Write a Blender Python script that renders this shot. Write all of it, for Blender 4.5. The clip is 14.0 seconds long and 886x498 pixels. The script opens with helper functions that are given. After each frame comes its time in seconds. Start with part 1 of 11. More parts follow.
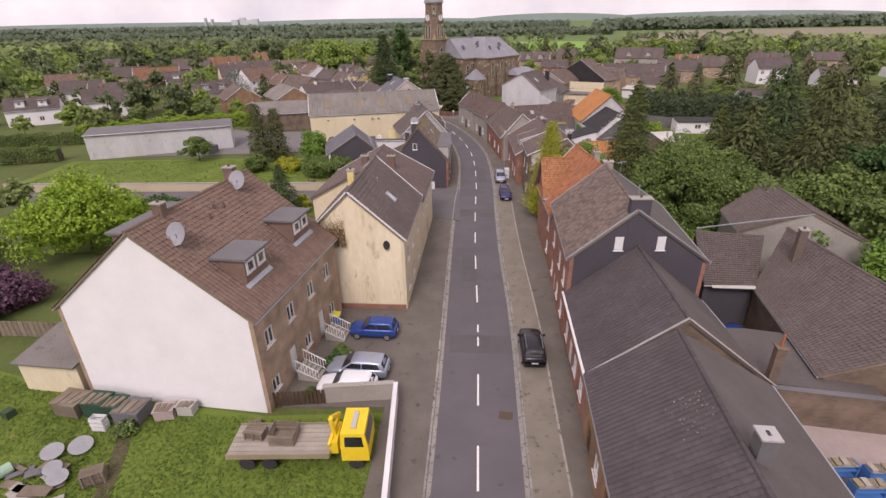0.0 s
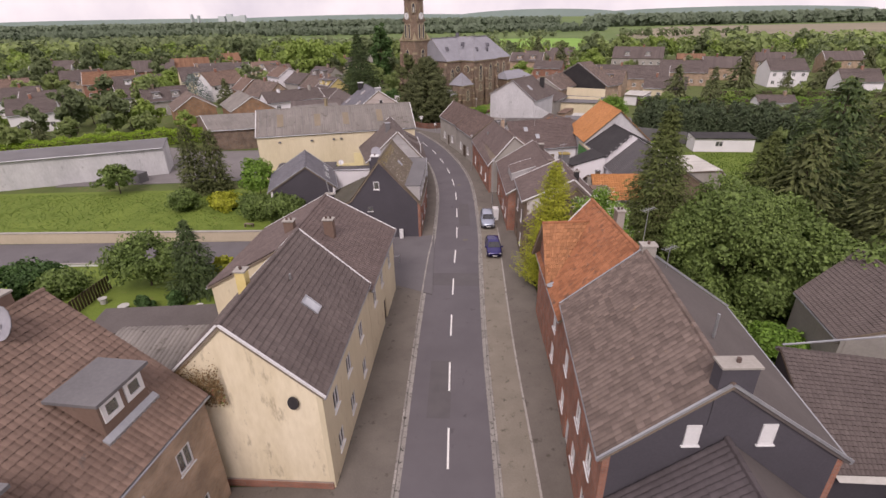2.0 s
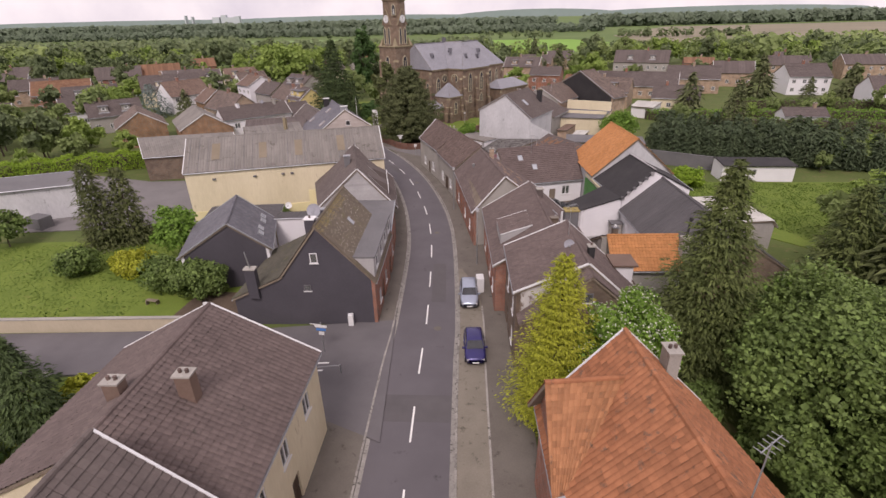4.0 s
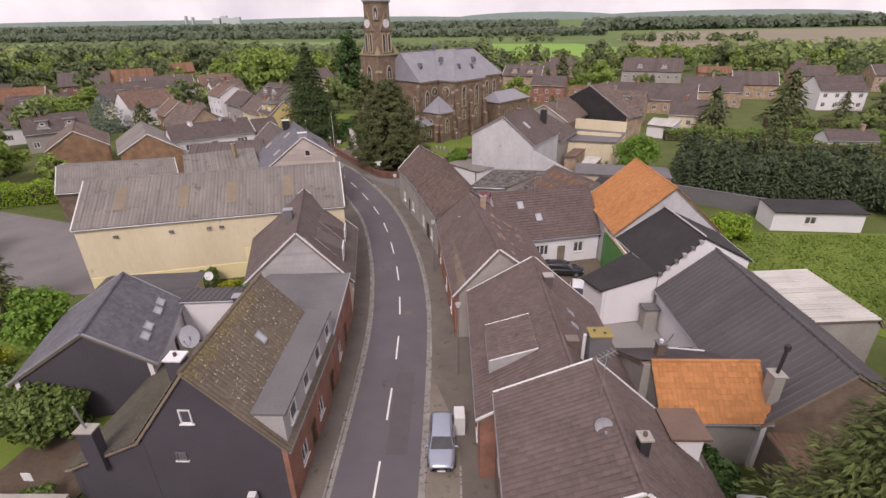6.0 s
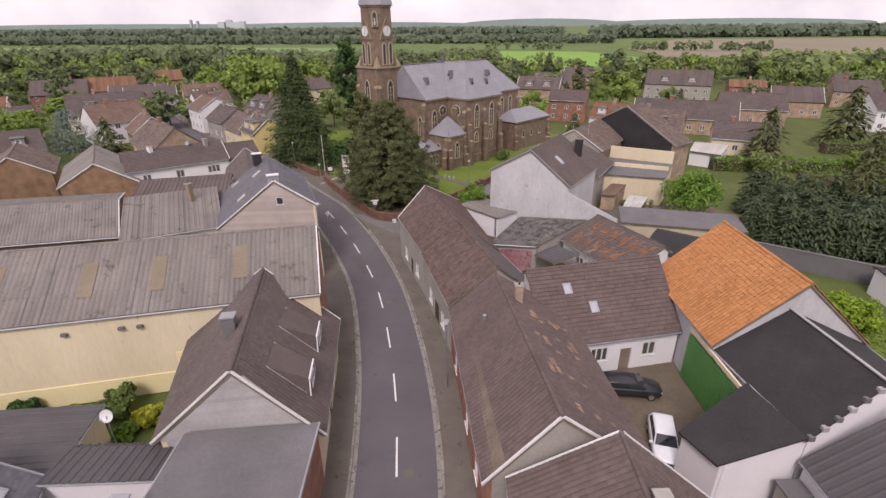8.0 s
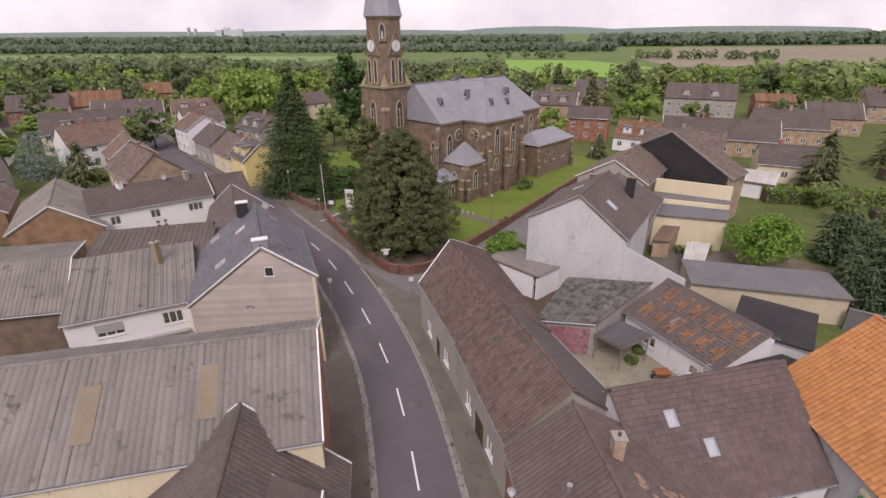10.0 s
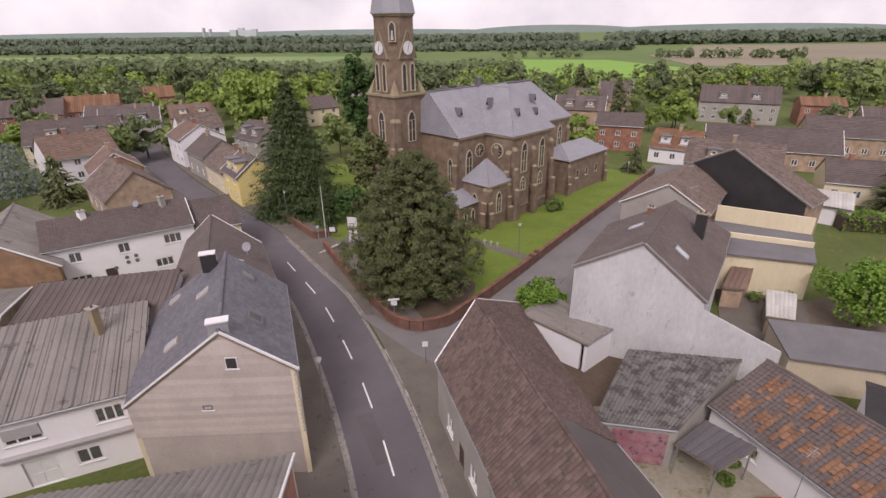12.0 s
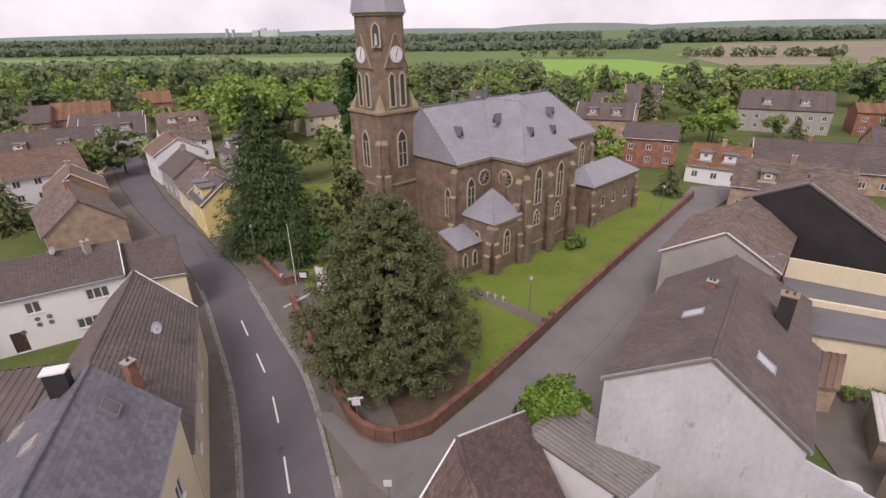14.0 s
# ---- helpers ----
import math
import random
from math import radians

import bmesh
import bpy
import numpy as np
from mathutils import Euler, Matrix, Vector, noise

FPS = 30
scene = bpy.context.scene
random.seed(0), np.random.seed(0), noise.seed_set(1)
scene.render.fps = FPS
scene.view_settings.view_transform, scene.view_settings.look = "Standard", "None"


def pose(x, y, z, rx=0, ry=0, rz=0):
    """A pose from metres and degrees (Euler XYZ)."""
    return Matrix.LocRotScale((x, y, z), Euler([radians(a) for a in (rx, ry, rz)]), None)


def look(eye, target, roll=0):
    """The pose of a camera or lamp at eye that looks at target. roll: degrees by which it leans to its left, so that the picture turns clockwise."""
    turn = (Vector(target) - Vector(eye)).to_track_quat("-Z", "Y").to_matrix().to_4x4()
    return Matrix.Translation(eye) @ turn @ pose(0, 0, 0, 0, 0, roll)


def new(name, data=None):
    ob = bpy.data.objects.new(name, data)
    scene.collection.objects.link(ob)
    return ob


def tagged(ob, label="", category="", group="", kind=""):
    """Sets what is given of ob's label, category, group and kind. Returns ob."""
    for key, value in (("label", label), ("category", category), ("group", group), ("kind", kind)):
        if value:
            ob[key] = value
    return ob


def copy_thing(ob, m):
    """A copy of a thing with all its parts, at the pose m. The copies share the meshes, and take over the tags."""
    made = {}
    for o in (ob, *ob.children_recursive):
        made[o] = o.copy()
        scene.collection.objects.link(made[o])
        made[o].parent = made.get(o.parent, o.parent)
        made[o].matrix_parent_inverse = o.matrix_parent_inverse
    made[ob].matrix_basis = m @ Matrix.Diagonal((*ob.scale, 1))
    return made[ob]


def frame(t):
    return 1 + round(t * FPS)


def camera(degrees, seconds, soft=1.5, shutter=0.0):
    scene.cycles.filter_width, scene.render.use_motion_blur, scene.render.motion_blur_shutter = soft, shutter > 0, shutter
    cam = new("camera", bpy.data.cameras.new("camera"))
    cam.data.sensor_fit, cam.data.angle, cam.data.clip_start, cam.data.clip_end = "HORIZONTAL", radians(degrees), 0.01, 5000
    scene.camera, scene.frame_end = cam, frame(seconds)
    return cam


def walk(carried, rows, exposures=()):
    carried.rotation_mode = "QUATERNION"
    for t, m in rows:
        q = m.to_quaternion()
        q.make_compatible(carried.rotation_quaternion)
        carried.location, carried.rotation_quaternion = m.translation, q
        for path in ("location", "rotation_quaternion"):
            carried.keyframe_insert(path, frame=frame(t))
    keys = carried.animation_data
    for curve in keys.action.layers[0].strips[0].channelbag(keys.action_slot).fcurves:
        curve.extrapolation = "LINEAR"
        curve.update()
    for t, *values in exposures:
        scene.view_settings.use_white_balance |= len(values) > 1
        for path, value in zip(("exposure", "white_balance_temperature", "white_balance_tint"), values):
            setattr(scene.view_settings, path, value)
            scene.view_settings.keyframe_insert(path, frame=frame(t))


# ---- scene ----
cam = camera(84.5, 14.0)
PATH = [
    (0, (0.263, -0.939, 23.786), (0.246, 0.871, 22.935), -1.0),
    (0.5, (0.7, 3.693, 23.815), (0.694, 5.502, 22.963), -0.9),
    (1, (1.331, 8.334, 23.932), (1.334, 10.141, 23.076), -1.0),
    (1.5, (2.043, 12.801, 24.058), (2.053, 14.607, 23.199), -1.0),
    (2, (2.795, 17.454, 24.312), (2.809, 19.258, 23.448), -1.1),
    (2.2, (3.254, 19.283, 24.348), (3.259, 21.087, 23.484), -1.3),
    (4.3, (6.458, 37.415, 24.918), (6.487, 39.219, 24.055), -1.2),
    (4.5, (6.745, 39.106, 24.99), (6.777, 40.91, 24.128), -1.1),
    (5, (7.556, 43.602, 25.142), (7.593, 45.407, 24.282), -1.1),
    (5.5, (8.357, 47.697, 25.211), (8.389, 49.503, 24.353), -1.1),
    (6, (8.934, 52.365, 25.23), (8.96, 54.172, 24.373), -0.9),
    (6.5, (9.176, 56.791, 25.103), (9.195, 58.6, 24.249), -0.9),
    (7, (8.963, 61.264, 25.277), (8.98, 63.074, 24.426), -0.8),
    (7.5, (8.643, 65.529, 25.357), (8.66, 67.342, 24.511), -0.5),
    (8, (8.092, 69.833, 25.469), (8.111, 71.649, 24.63), -0.4),
    (8.2, (7.893, 71.351, 25.597), (7.915, 73.167, 24.759), -0.5),
    (10.3, (4.547, 84.623, 26.402), (4.579, 86.449, 25.588), -0.3),
    (10.5, (4.198, 85.839, 26.412), (4.233, 87.665, 25.597), -0.1),
    (11, (3.784, 88.839, 26.456), (3.811, 90.665, 25.641), -0.1),
    (11.5, (3.945, 91.65, 26.434), (3.955, 93.475, 25.618), -0.3),
    (12, (4.385, 94.77, 26.443), (4.366, 96.595, 25.625), -0.7),
    (12.5, (5.091, 97.834, 26.472), (5.039, 99.658, 25.653), -1.0),
    (13, (5.904, 101.464, 26.435), (5.823, 103.288, 25.619), -1.2),
    (13.5, (6.485, 104.808, 26.633), (6.388, 106.63, 25.814), -1.2),
    (14, (7.033, 108.652, 26.741), (6.939, 110.474, 25.921), -1.1),
]
walk(cam, [(t, look(eye, target, roll)) for t, eye, target, roll in PATH], [(0.0, 0.31, 6800, 24), (4.5, 0.28, 6800, 23), (7.5, 0.32, 6750, 23), (10.5, 0.26, 6700, 23), (14.0, 0.29, 6700, 23)])

# ---- light ----
world = bpy.data.worlds.new("sky")
scene.world = world
world.use_nodes = True
wn, wl = world.node_tree.nodes, world.node_tree.links
wn.clear()
SUN_ELEV, SUN_TURN = radians(48), radians(185)
sky = wn.new("ShaderNodeTexSky")
sky.sky_type = "NISHITA"
sky.sun_disc = False
sky.sun_elevation, sky.sun_rotation = SUN_ELEV, SUN_TURN
sky.dust_density, sky.air_density = 3.0, 1.0
clear = wn.new("ShaderNodeVectorMath")
clear.operation = "SCALE"
clear.inputs["Scale"].default_value = 0.10
wl.new(sky.outputs[0], clear.inputs[0])
cloud = wn.new("ShaderNodeTexNoise")
cloud.inputs["Scale"].default_value = 5.0
cloud.inputs["Detail"].default_value = 7.0
cloud.inputs["Roughness"].default_value = 0.55
ramp = wn.new("ShaderNodeValToRGB")
ramp.color_ramp.elements[0].position, ramp.color_ramp.elements[1].position = 0.34, 0.62
ramp.color_ramp.elements[0].color = (0.72, 0.70, 0.76, 1)
ramp.color_ramp.elements[1].color = (0.98, 0.95, 0.96, 1)
wl.new(cloud.outputs["Fac"], ramp.inputs[0])
veil = wn.new("ShaderNodeMix")
veil.data_type = "RGBA"
veil.inputs["Factor"].default_value = 0.88
wl.new(clear.outputs[0], veil.inputs["A"])
wl.new(ramp.outputs[0], veil.inputs["B"])
bg = wn.new("ShaderNodeBackground")
bg.inputs["Strength"].default_value = 0.95
wl.new(veil.outputs["Result"], bg.inputs[0])
wo = wn.new("ShaderNodeOutputWorld")
wl.new(bg.outputs[0], wo.inputs[0])
sun = new("sun", bpy.data.lights.new("sun", "SUN"))
sun.data.energy, sun.data.angle, sun.data.color = 1.8, radians(20), (1.0, 0.96, 0.92)
sun.matrix_world = look((0, 0, 60), (0.25, 1.0, 60 - 1.15))

# ---- materials ----


def material(name, c1, c2, rough=0.85, fine=9.0, big=0.35, bump=0.25, metal=0.0, island=0.0, each=0.0, c3=None, spots=0.0,
             stretch=(1, 1, 1), spec=0.3, translucent=0.0):
    """Two colours mixed by a coarse and a fine noise in world metres; island / each: spread of brightness from piece to piece;
    c3, spots: a third colour in patches (stains, moss, lichen)."""
    m = bpy.data.materials.new(name)
    m.use_nodes = True
    n, l = m.node_tree.nodes, m.node_tree.links
    b = n["Principled BSDF"]
    geo = n.new("ShaderNodeNewGeometry")
    mp = n.new("ShaderNodeMapping")
    mp.inputs["Scale"].default_value = stretch
    l.new(geo.outputs["Position"], mp.inputs[0])

    def noise_tex(scale, detail=4.0, rough_=0.6):
        t = n.new("ShaderNodeTexNoise")
        t.inputs["Scale"].default_value, t.inputs["Detail"].default_value, t.inputs["Roughness"].default_value = scale, detail, rough_
        l.new(mp.outputs[0], t.inputs["Vector"])
        return t

    def maths(op, a, v):
        q = n.new("ShaderNodeMath")
        q.operation = op
        for k, w in enumerate((a, v)):
            if isinstance(w, (int, float)):
                q.inputs[k].default_value = w
            else:
                l.new(w, q.inputs[k])
        return q.outputs[0]

    def mix(f, a, c):
        q = n.new("ShaderNodeMix")
        q.data_type = "RGBA"
        if isinstance(f, (int, float)):
            q.inputs["Factor"].default_value = f
        else:
            l.new(f, q.inputs["Factor"])
        for key, w in (("A", a), ("B", c)):
            if isinstance(w, tuple):
                q.inputs[key].default_value = (*w, 1)
            else:
                l.new(w, q.inputs[key])
        return q.outputs["Result"]

    nf, nb = noise_tex(fine), noise_tex(big, 3.0)
    f = maths("ADD", maths("MULTIPLY", nf.outputs["Fac"], 0.55), maths("MULTIPLY", nb.outputs["Fac"], 0.75))
    f = maths("MULTIPLY", maths("SUBTRACT", f, 0.38), 2.0)
    q = n.new("ShaderNodeClamp")
    l.new(f, q.inputs[0])
    col = mix(q.outputs[0], c1, c2)
    if c3:
        ns = noise_tex(big * 3.1, 6.0, 0.7)
        r = n.new("ShaderNodeMapRange")
        r.inputs["From Min"].default_value, r.inputs["From Max"].default_value = 0.72 - spots, 0.80 - spots
        l.new(ns.outputs["Fac"], r.inputs["Value"])
        col = mix(r.outputs[0], col, c3)
    if island or each:
        info = n.new("ShaderNodeObjectInfo")
        src = maths("FRACT", maths("ADD", geo.outputs["Random Per Island"], info.outputs["Random"]), 0.0) if island else info.outputs["Random"]
        s = island or each
        v = maths("ADD", maths("MULTIPLY", src, 2 * s), 1 - s)
        sc = n.new("ShaderNodeVectorMath")
        sc.operation = "SCALE"
        l.new(col, sc.inputs[0])
        l.new(v, sc.inputs["Scale"])
        col = sc.outputs[0]
    l.new(col, b.inputs["Base Color"])
    b.inputs["Roughness"].default_value, b.inputs["Metallic"].default_value = rough, metal
    b.inputs["Specular IOR Level"].default_value = spec
    if bump:
        bp = n.new("ShaderNodeBump")
        bp.inputs["Strength"].default_value, bp.inputs["Distance"].default_value = bump, 0.03
        l.new(nf.outputs["Fac"], bp.inputs["Height"])
        l.new(bp.outputs[0], b.inputs["Normal"])
    if translucent:
        tr = n.new("ShaderNodeBsdfTranslucent")
        l.new(col, tr.inputs[0])
        ms = n.new("ShaderNodeMixShader")
        ms.inputs[0].default_value = translucent
        l.new(b.outputs[0], ms.inputs[1])
        l.new(tr.outputs[0], ms.inputs[2])
        l.new(ms.outputs[0], n["Material Output"].inputs[0])
    return m


def brick_material(name, c1, c2, mortar, size=0.24):
    """Courses of bricks 0.24 by 0.08 m on upright walls, weathered."""
    m = bpy.data.materials.new(name)
    m.use_nodes = True
    n, l = m.node_tree.nodes, m.node_tree.links
    b = n["Principled BSDF"]
    geo = n.new("ShaderNodeNewGeometry")
    sep = n.new("ShaderNodeSeparateXYZ")
    l.new(geo.outputs["Position"], sep.inputs[0])
    add = n.new("ShaderNodeMath")
    l.new(sep.outputs[0], add.inputs[0])
    l.new(sep.outputs[1], add.inputs[1])
    com = n.new("ShaderNodeCombineXYZ")
    l.new(add.outputs[0], com.inputs[0])
    l.new(sep.outputs[2], com.inputs[1])
    t = n.new("ShaderNodeTexBrick")
    t.inputs["Scale"].default_value = 1.0
    t.inputs["Brick Width"].default_value, t.inputs["Row Height"].default_value = size, size / 3
    t.inputs["Mortar Size"].default_value = 0.012
    t.inputs["Color1"].default_value, t.inputs["Color2"].default_value, t.inputs["Mortar"].default_value = (*c1, 1), (*c2, 1), (*mortar, 1)
    l.new(com.outputs[0], t.inputs["Vector"])
    ns = n.new("ShaderNodeTexNoise")
    ns.inputs["Scale"].default_value, ns.inputs["Detail"].default_value = 0.9, 6.0
    l.new(geo.outputs["Position"], ns.inputs["Vector"])
    mr = n.new("ShaderNodeMapRange")
    mr.inputs["From Min"].default_value, mr.inputs["From Max"].default_value = 0.3, 0.7
    mr.inputs["To Min"].default_value, mr.inputs["To Max"].default_value = 0.7, 1.25
    l.new(ns.outputs["Fac"], mr.inputs["Value"])
    sc = n.new("ShaderNodeVectorMath")
    sc.operation = "SCALE"
    l.new(t.outputs["Color"], sc.inputs[0])
    l.new(mr.outputs[0], sc.inputs["Scale"])
    l.new(sc.outputs[0], b.inputs["Base Color"])
    bp = n.new("ShaderNodeBump")
    bp.inputs["Strength"].default_value, bp.inputs["Distance"].default_value = 0.5, 0.02
    l.new(t.outputs["Fac"], bp.inputs["Height"])
    bp.invert = True
    l.new(bp.outputs[0], b.inputs["Normal"])
    b.inputs["Roughness"].default_value = 0.9
    return m


def glass_material(name, tint):
    """Window glass: part grey diffuse, with the mirror image of the sky at flat angles."""
    m = bpy.data.materials.new(name)
    m.use_nodes = True
    n, l = m.node_tree.nodes, m.node_tree.links
    n.remove(n["Principled BSDF"])
    tr, gl, fr, ms = (n.new(k) for k in ("ShaderNodeBsdfTransparent", "ShaderNodeBsdfGlossy", "ShaderNodeFresnel", "ShaderNodeMixShader"))
    tr.inputs[0].default_value = (*tint, 1)
    gl.inputs["Roughness"].default_value = 0.03
    fr.inputs[0].default_value = 1.6
    df, mx = n.new("ShaderNodeBsdfDiffuse"), n.new("ShaderNodeMixShader")
    df.inputs[0].default_value = (0.42, 0.42, 0.41, 1)
    mx.inputs[0].default_value = 0.22
    l.new(tr.outputs[0], mx.inputs[1])
    l.new(df.outputs[0], mx.inputs[2])
    l.new(fr.outputs[0], ms.inputs[0])
    l.new(mx.outputs[0], ms.inputs[1])
    l.new(gl.outputs[0], ms.inputs[2])
    l.new(ms.outputs[0], n["Material Output"].inputs[0])
    return m


M_ASPHALT = material("asphalt", (0.094, 0.086, 0.094), (0.132, 0.121, 0.131), 0.9, 30, 0.25, 0.15, c3=(0.065, 0.060, 0.062), spots=0.10)
M_LANE = material("lane asphalt", (0.10, 0.092, 0.098), (0.145, 0.135, 0.14), 0.9, 25, 0.3, 0.15)
M_PAVE = material("paving", (0.105, 0.092, 0.080), (0.165, 0.147, 0.128), 0.92, 14, 0.4, 0.3, c3=(0.075, 0.068, 0.055), spots=0.12)
M_PARK = material("parking setts", (0.155, 0.138, 0.112), (0.235, 0.210, 0.172), 0.92, 10, 0.5, 0.3, c3=(0.11, 0.10, 0.078), spots=0.14)
M_KERB = material("kerb stone", (0.19, 0.178, 0.162), (0.31, 0.292, 0.27), 0.9, 8, 1.0, 0.2, each=0.22, c3=(0.075, 0.070, 0.06), spots=0.17)
M_PAINT = material("road paint", (0.60, 0.60, 0.58), (0.78, 0.78, 0.76), 0.7, 12, 1.5, 0.1)
M_GRASS = material("grass", (0.055, 0.078, 0.020), (0.105, 0.135, 0.036), 0.95, 3.5, 0.16, 0.7, c3=(0.13, 0.115, 0.05), spots=0.16)
M_LAWN = material("lawn", (0.085, 0.130, 0.018), (0.150, 0.205, 0.034), 0.95, 5, 0.25, 0.6, c3=(0.17, 0.17, 0.05), spots=0.12)
M_MEADOW = material("far land", (0.07, 0.12, 0.03), (0.13, 0.18, 0.055), 0.95, 0.02, 0.004, 0)
M_EARTH = material("earth", (0.07, 0.05, 0.035), (0.12, 0.09, 0.065), 0.95, 4, 0.5, 0.5)
M_FIELD = material("bright crop", (0.14, 0.27, 0.04), (0.19, 0.34, 0.06), 0.95, 0.3, 0.02, 0)
M_PLOUGH = material("ploughed field", (0.17, 0.15, 0.11), (0.25, 0.22, 0.15), 0.95, 0.1, 0.01, 0)
M_CROP = material("pale crop", (0.13, 0.21, 0.07), (0.19, 0.27, 0.10), 0.95, 0.1, 0.01, 0)
M_TILE_BROWN = material("brown roof tile", (0.134, 0.089, 0.069), (0.190, 0.131, 0.104), 0.8, 6, 0.4, 0.2, island=0.13, c3=(0.105, 0.082, 0.070), spots=0.09)
M_TILE_DARK = material("dark brown roof tile", (0.085, 0.068, 0.064), (0.130, 0.106, 0.098), 0.82, 6, 0.35, 0.2, island=0.10, c3=(0.17, 0.145, 0.125), spots=0.04)
M_TILE_OLD = material("weathered roof tile", (0.108, 0.082, 0.071), (0.172, 0.132, 0.113), 0.85, 5, 0.5, 0.25, island=0.24, c3=(0.24, 0.165, 0.11), spots=0.09)
M_TILE_MOSS = material("mossy roof tile", (0.112, 0.091, 0.070), (0.158, 0.130, 0.100), 0.9, 5, 0.35, 0.3, island=0.10, c3=(0.135, 0.118, 0.070), spots=0.16)
M_TILE_MOSS_DARK = material("dark mossy roof tile", (0.058, 0.054, 0.042), (0.092, 0.085, 0.066), 0.92, 5, 0.4, 0.3, island=0.10, c3=(0.085, 0.085, 0.040), spots=0.14)
M_TILE_TAN = material("replacement tan tile", (0.21, 0.145, 0.105), (0.30, 0.205, 0.145), 0.85, 5, 0.5, 0.2, island=0.2)
M_LICHEN = material("pale lichen", (0.40, 0.38, 0.33), (0.55, 0.53, 0.47), 0.95, 9, 0.6, 0.1, island=0.2)
M_LICHEN_YELLOW = material("yellow lichen", (0.19, 0.15, 0.055), (0.28, 0.22, 0.085), 0.95, 9, 0.6, 0.1, island=0.25)
M_TILE_RED = material("reddish roof tile", (0.080, 0.057, 0.050), (0.132, 0.094, 0.081), 0.85, 5, 0.4, 0.2, island=0.24, c3=(0.070, 0.058, 0.048), spots=0.14)
M_TILE_ORANGE = material("orange clay tile", (0.36, 0.155, 0.054), (0.45, 0.205, 0.080), 0.8, 5, 0.4, 0.2, island=0.13, c3=(0.24, 0.12, 0.06), spots=0.06)
M_TILE_ORANGE_OLD = material("weathered orange tile", (0.25, 0.112, 0.052), (0.36, 0.172, 0.085), 0.82, 5, 0.4, 0.2, island=0.22, c3=(0.15, 0.09, 0.06), spots=0.14)
M_TILE_RUST = material("rusty clay tile", (0.235, 0.092, 0.044), (0.335, 0.142, 0.070), 0.8, 5, 0.4, 0.2, island=0.20, c3=(0.125, 0.075, 0.052), spots=0.15)
# tile edge colours darkened to draw the shadow line below each course
M_EDGE_SOFT = material("soft shade tile edge", (0.054, 0.044, 0.044), (0.078, 0.066, 0.064), 0.9, 8, 0.5, 0.1)
M_EDGE = material("painted shade tile edge", (0.052, 0.042, 0.039), (0.078, 0.064, 0.059), 0.9, 8, 0.5, 0.1)
M_EDGE_RUST = material("painted shade clay edge", (0.13, 0.055, 0.026), (0.19, 0.082, 0.040), 0.9, 8, 0.5, 0.1)
M_CREAM_STAIN = material("cream render stained by rain", (0.58, 0.50, 0.34), (0.77, 0.69, 0.52), 0.9, 3.5, 0.35, 0.2, stretch=(1, 1, 0.30), c3=(0.45, 0.385, 0.27), spots=0.14)
M_FLAKED = material("flaking white paint on brick", (0.42, 0.40, 0.385), (0.56, 0.54, 0.52), 0.9, 7, 0.6, 0.3, stretch=(1, 1, 0.5), c3=(0.20, 0.155, 0.13), spots=0.20)
M_SLATE = material("blue-grey slate", (0.092, 0.090, 0.104), (0.142, 0.139, 0.156), 0.65, 5, 0.5, 0.15, island=0.16)
M_SLATE_CHURCH = material("pale church slate", (0.20, 0.20, 0.225), (0.28, 0.28, 0.305), 0.55, 5, 0.4, 0.1, island=0.07)
M_CORR = material("fibre cement sheet", (0.145, 0.133, 0.122), (0.225, 0.209, 0.192), 0.9, 6, 0.25, 0.2, island=0.10, c3=(0.10, 0.09, 0.078), spots=0.13)
M_CORR_OLD = material("blackened fibre cement sheet", (0.105, 0.098, 0.095), (0.175, 0.165, 0.158), 0.9, 6, 0.5, 0.2, island=0.14, c3=(0.065, 0.060, 0.055), spots=0.24)
M_CORR_DARK = material("dark ribbed sheet", (0.066, 0.062, 0.065), (0.100, 0.094, 0.098), 0.7, 6, 0.3, 0.1, island=0.06)
M_TILE_RUST_SHEET = material("rusted sheet", (0.12, 0.075, 0.055), (0.20, 0.13, 0.095), 0.9, 5, 0.5, 0.2, island=0.15, c3=(0.22, 0.19, 0.16), spots=0.12)
M_CORR_PALE = material("pale ribbed sheet", (0.36, 0.35, 0.32), (0.50, 0.49, 0.46), 0.6, 6, 0.3, 0.1, island=0.1)
M_FELT = material("roofing felt", (0.11, 0.108, 0.112), (0.165, 0.16, 0.165), 0.85, 6, 0.35, 0.15)
M_FELT_BLACK = material("black roofing felt", (0.022, 0.021, 0.023), (0.045, 0.042, 0.043), 0.8, 6, 0.4, 0.2)
M_WHITE = material("white render", (0.66, 0.65, 0.67), (0.75, 0.74, 0.76), 0.85, 10, 0.5, 0.08)
M_WHITE_OLD = material("stained white render", (0.38, 0.38, 0.39), (0.55, 0.55, 0.56), 0.9, 4, 0.4, 0.2, stretch=(1, 1, 0.45), c3=(0.28, 0.28, 0.28), spots=0.10)
M_CREAM = material("cream render", (0.55, 0.48, 0.33), (0.68, 0.605, 0.44), 0.88, 6, 0.4, 0.15, stretch=(1, 1, 0.22), c3=(0.36, 0.29, 0.19), spots=0.09)
M_BEIGE = material("beige render", (0.42, 0.36, 0.27), (0.52, 0.45, 0.34), 0.9, 6, 0.3, 0.15, stretch=(1, 1, 0.5))
M_YELLOW = material("yellow render", (0.62, 0.50, 0.20), (0.72, 0.60, 0.28), 0.88, 6, 0.4, 0.1)
M_DARKWALL = material("anthracite render", (0.055, 0.051, 0.061), (0.078, 0.073, 0.085), 0.85, 8, 0.3, 0.1)
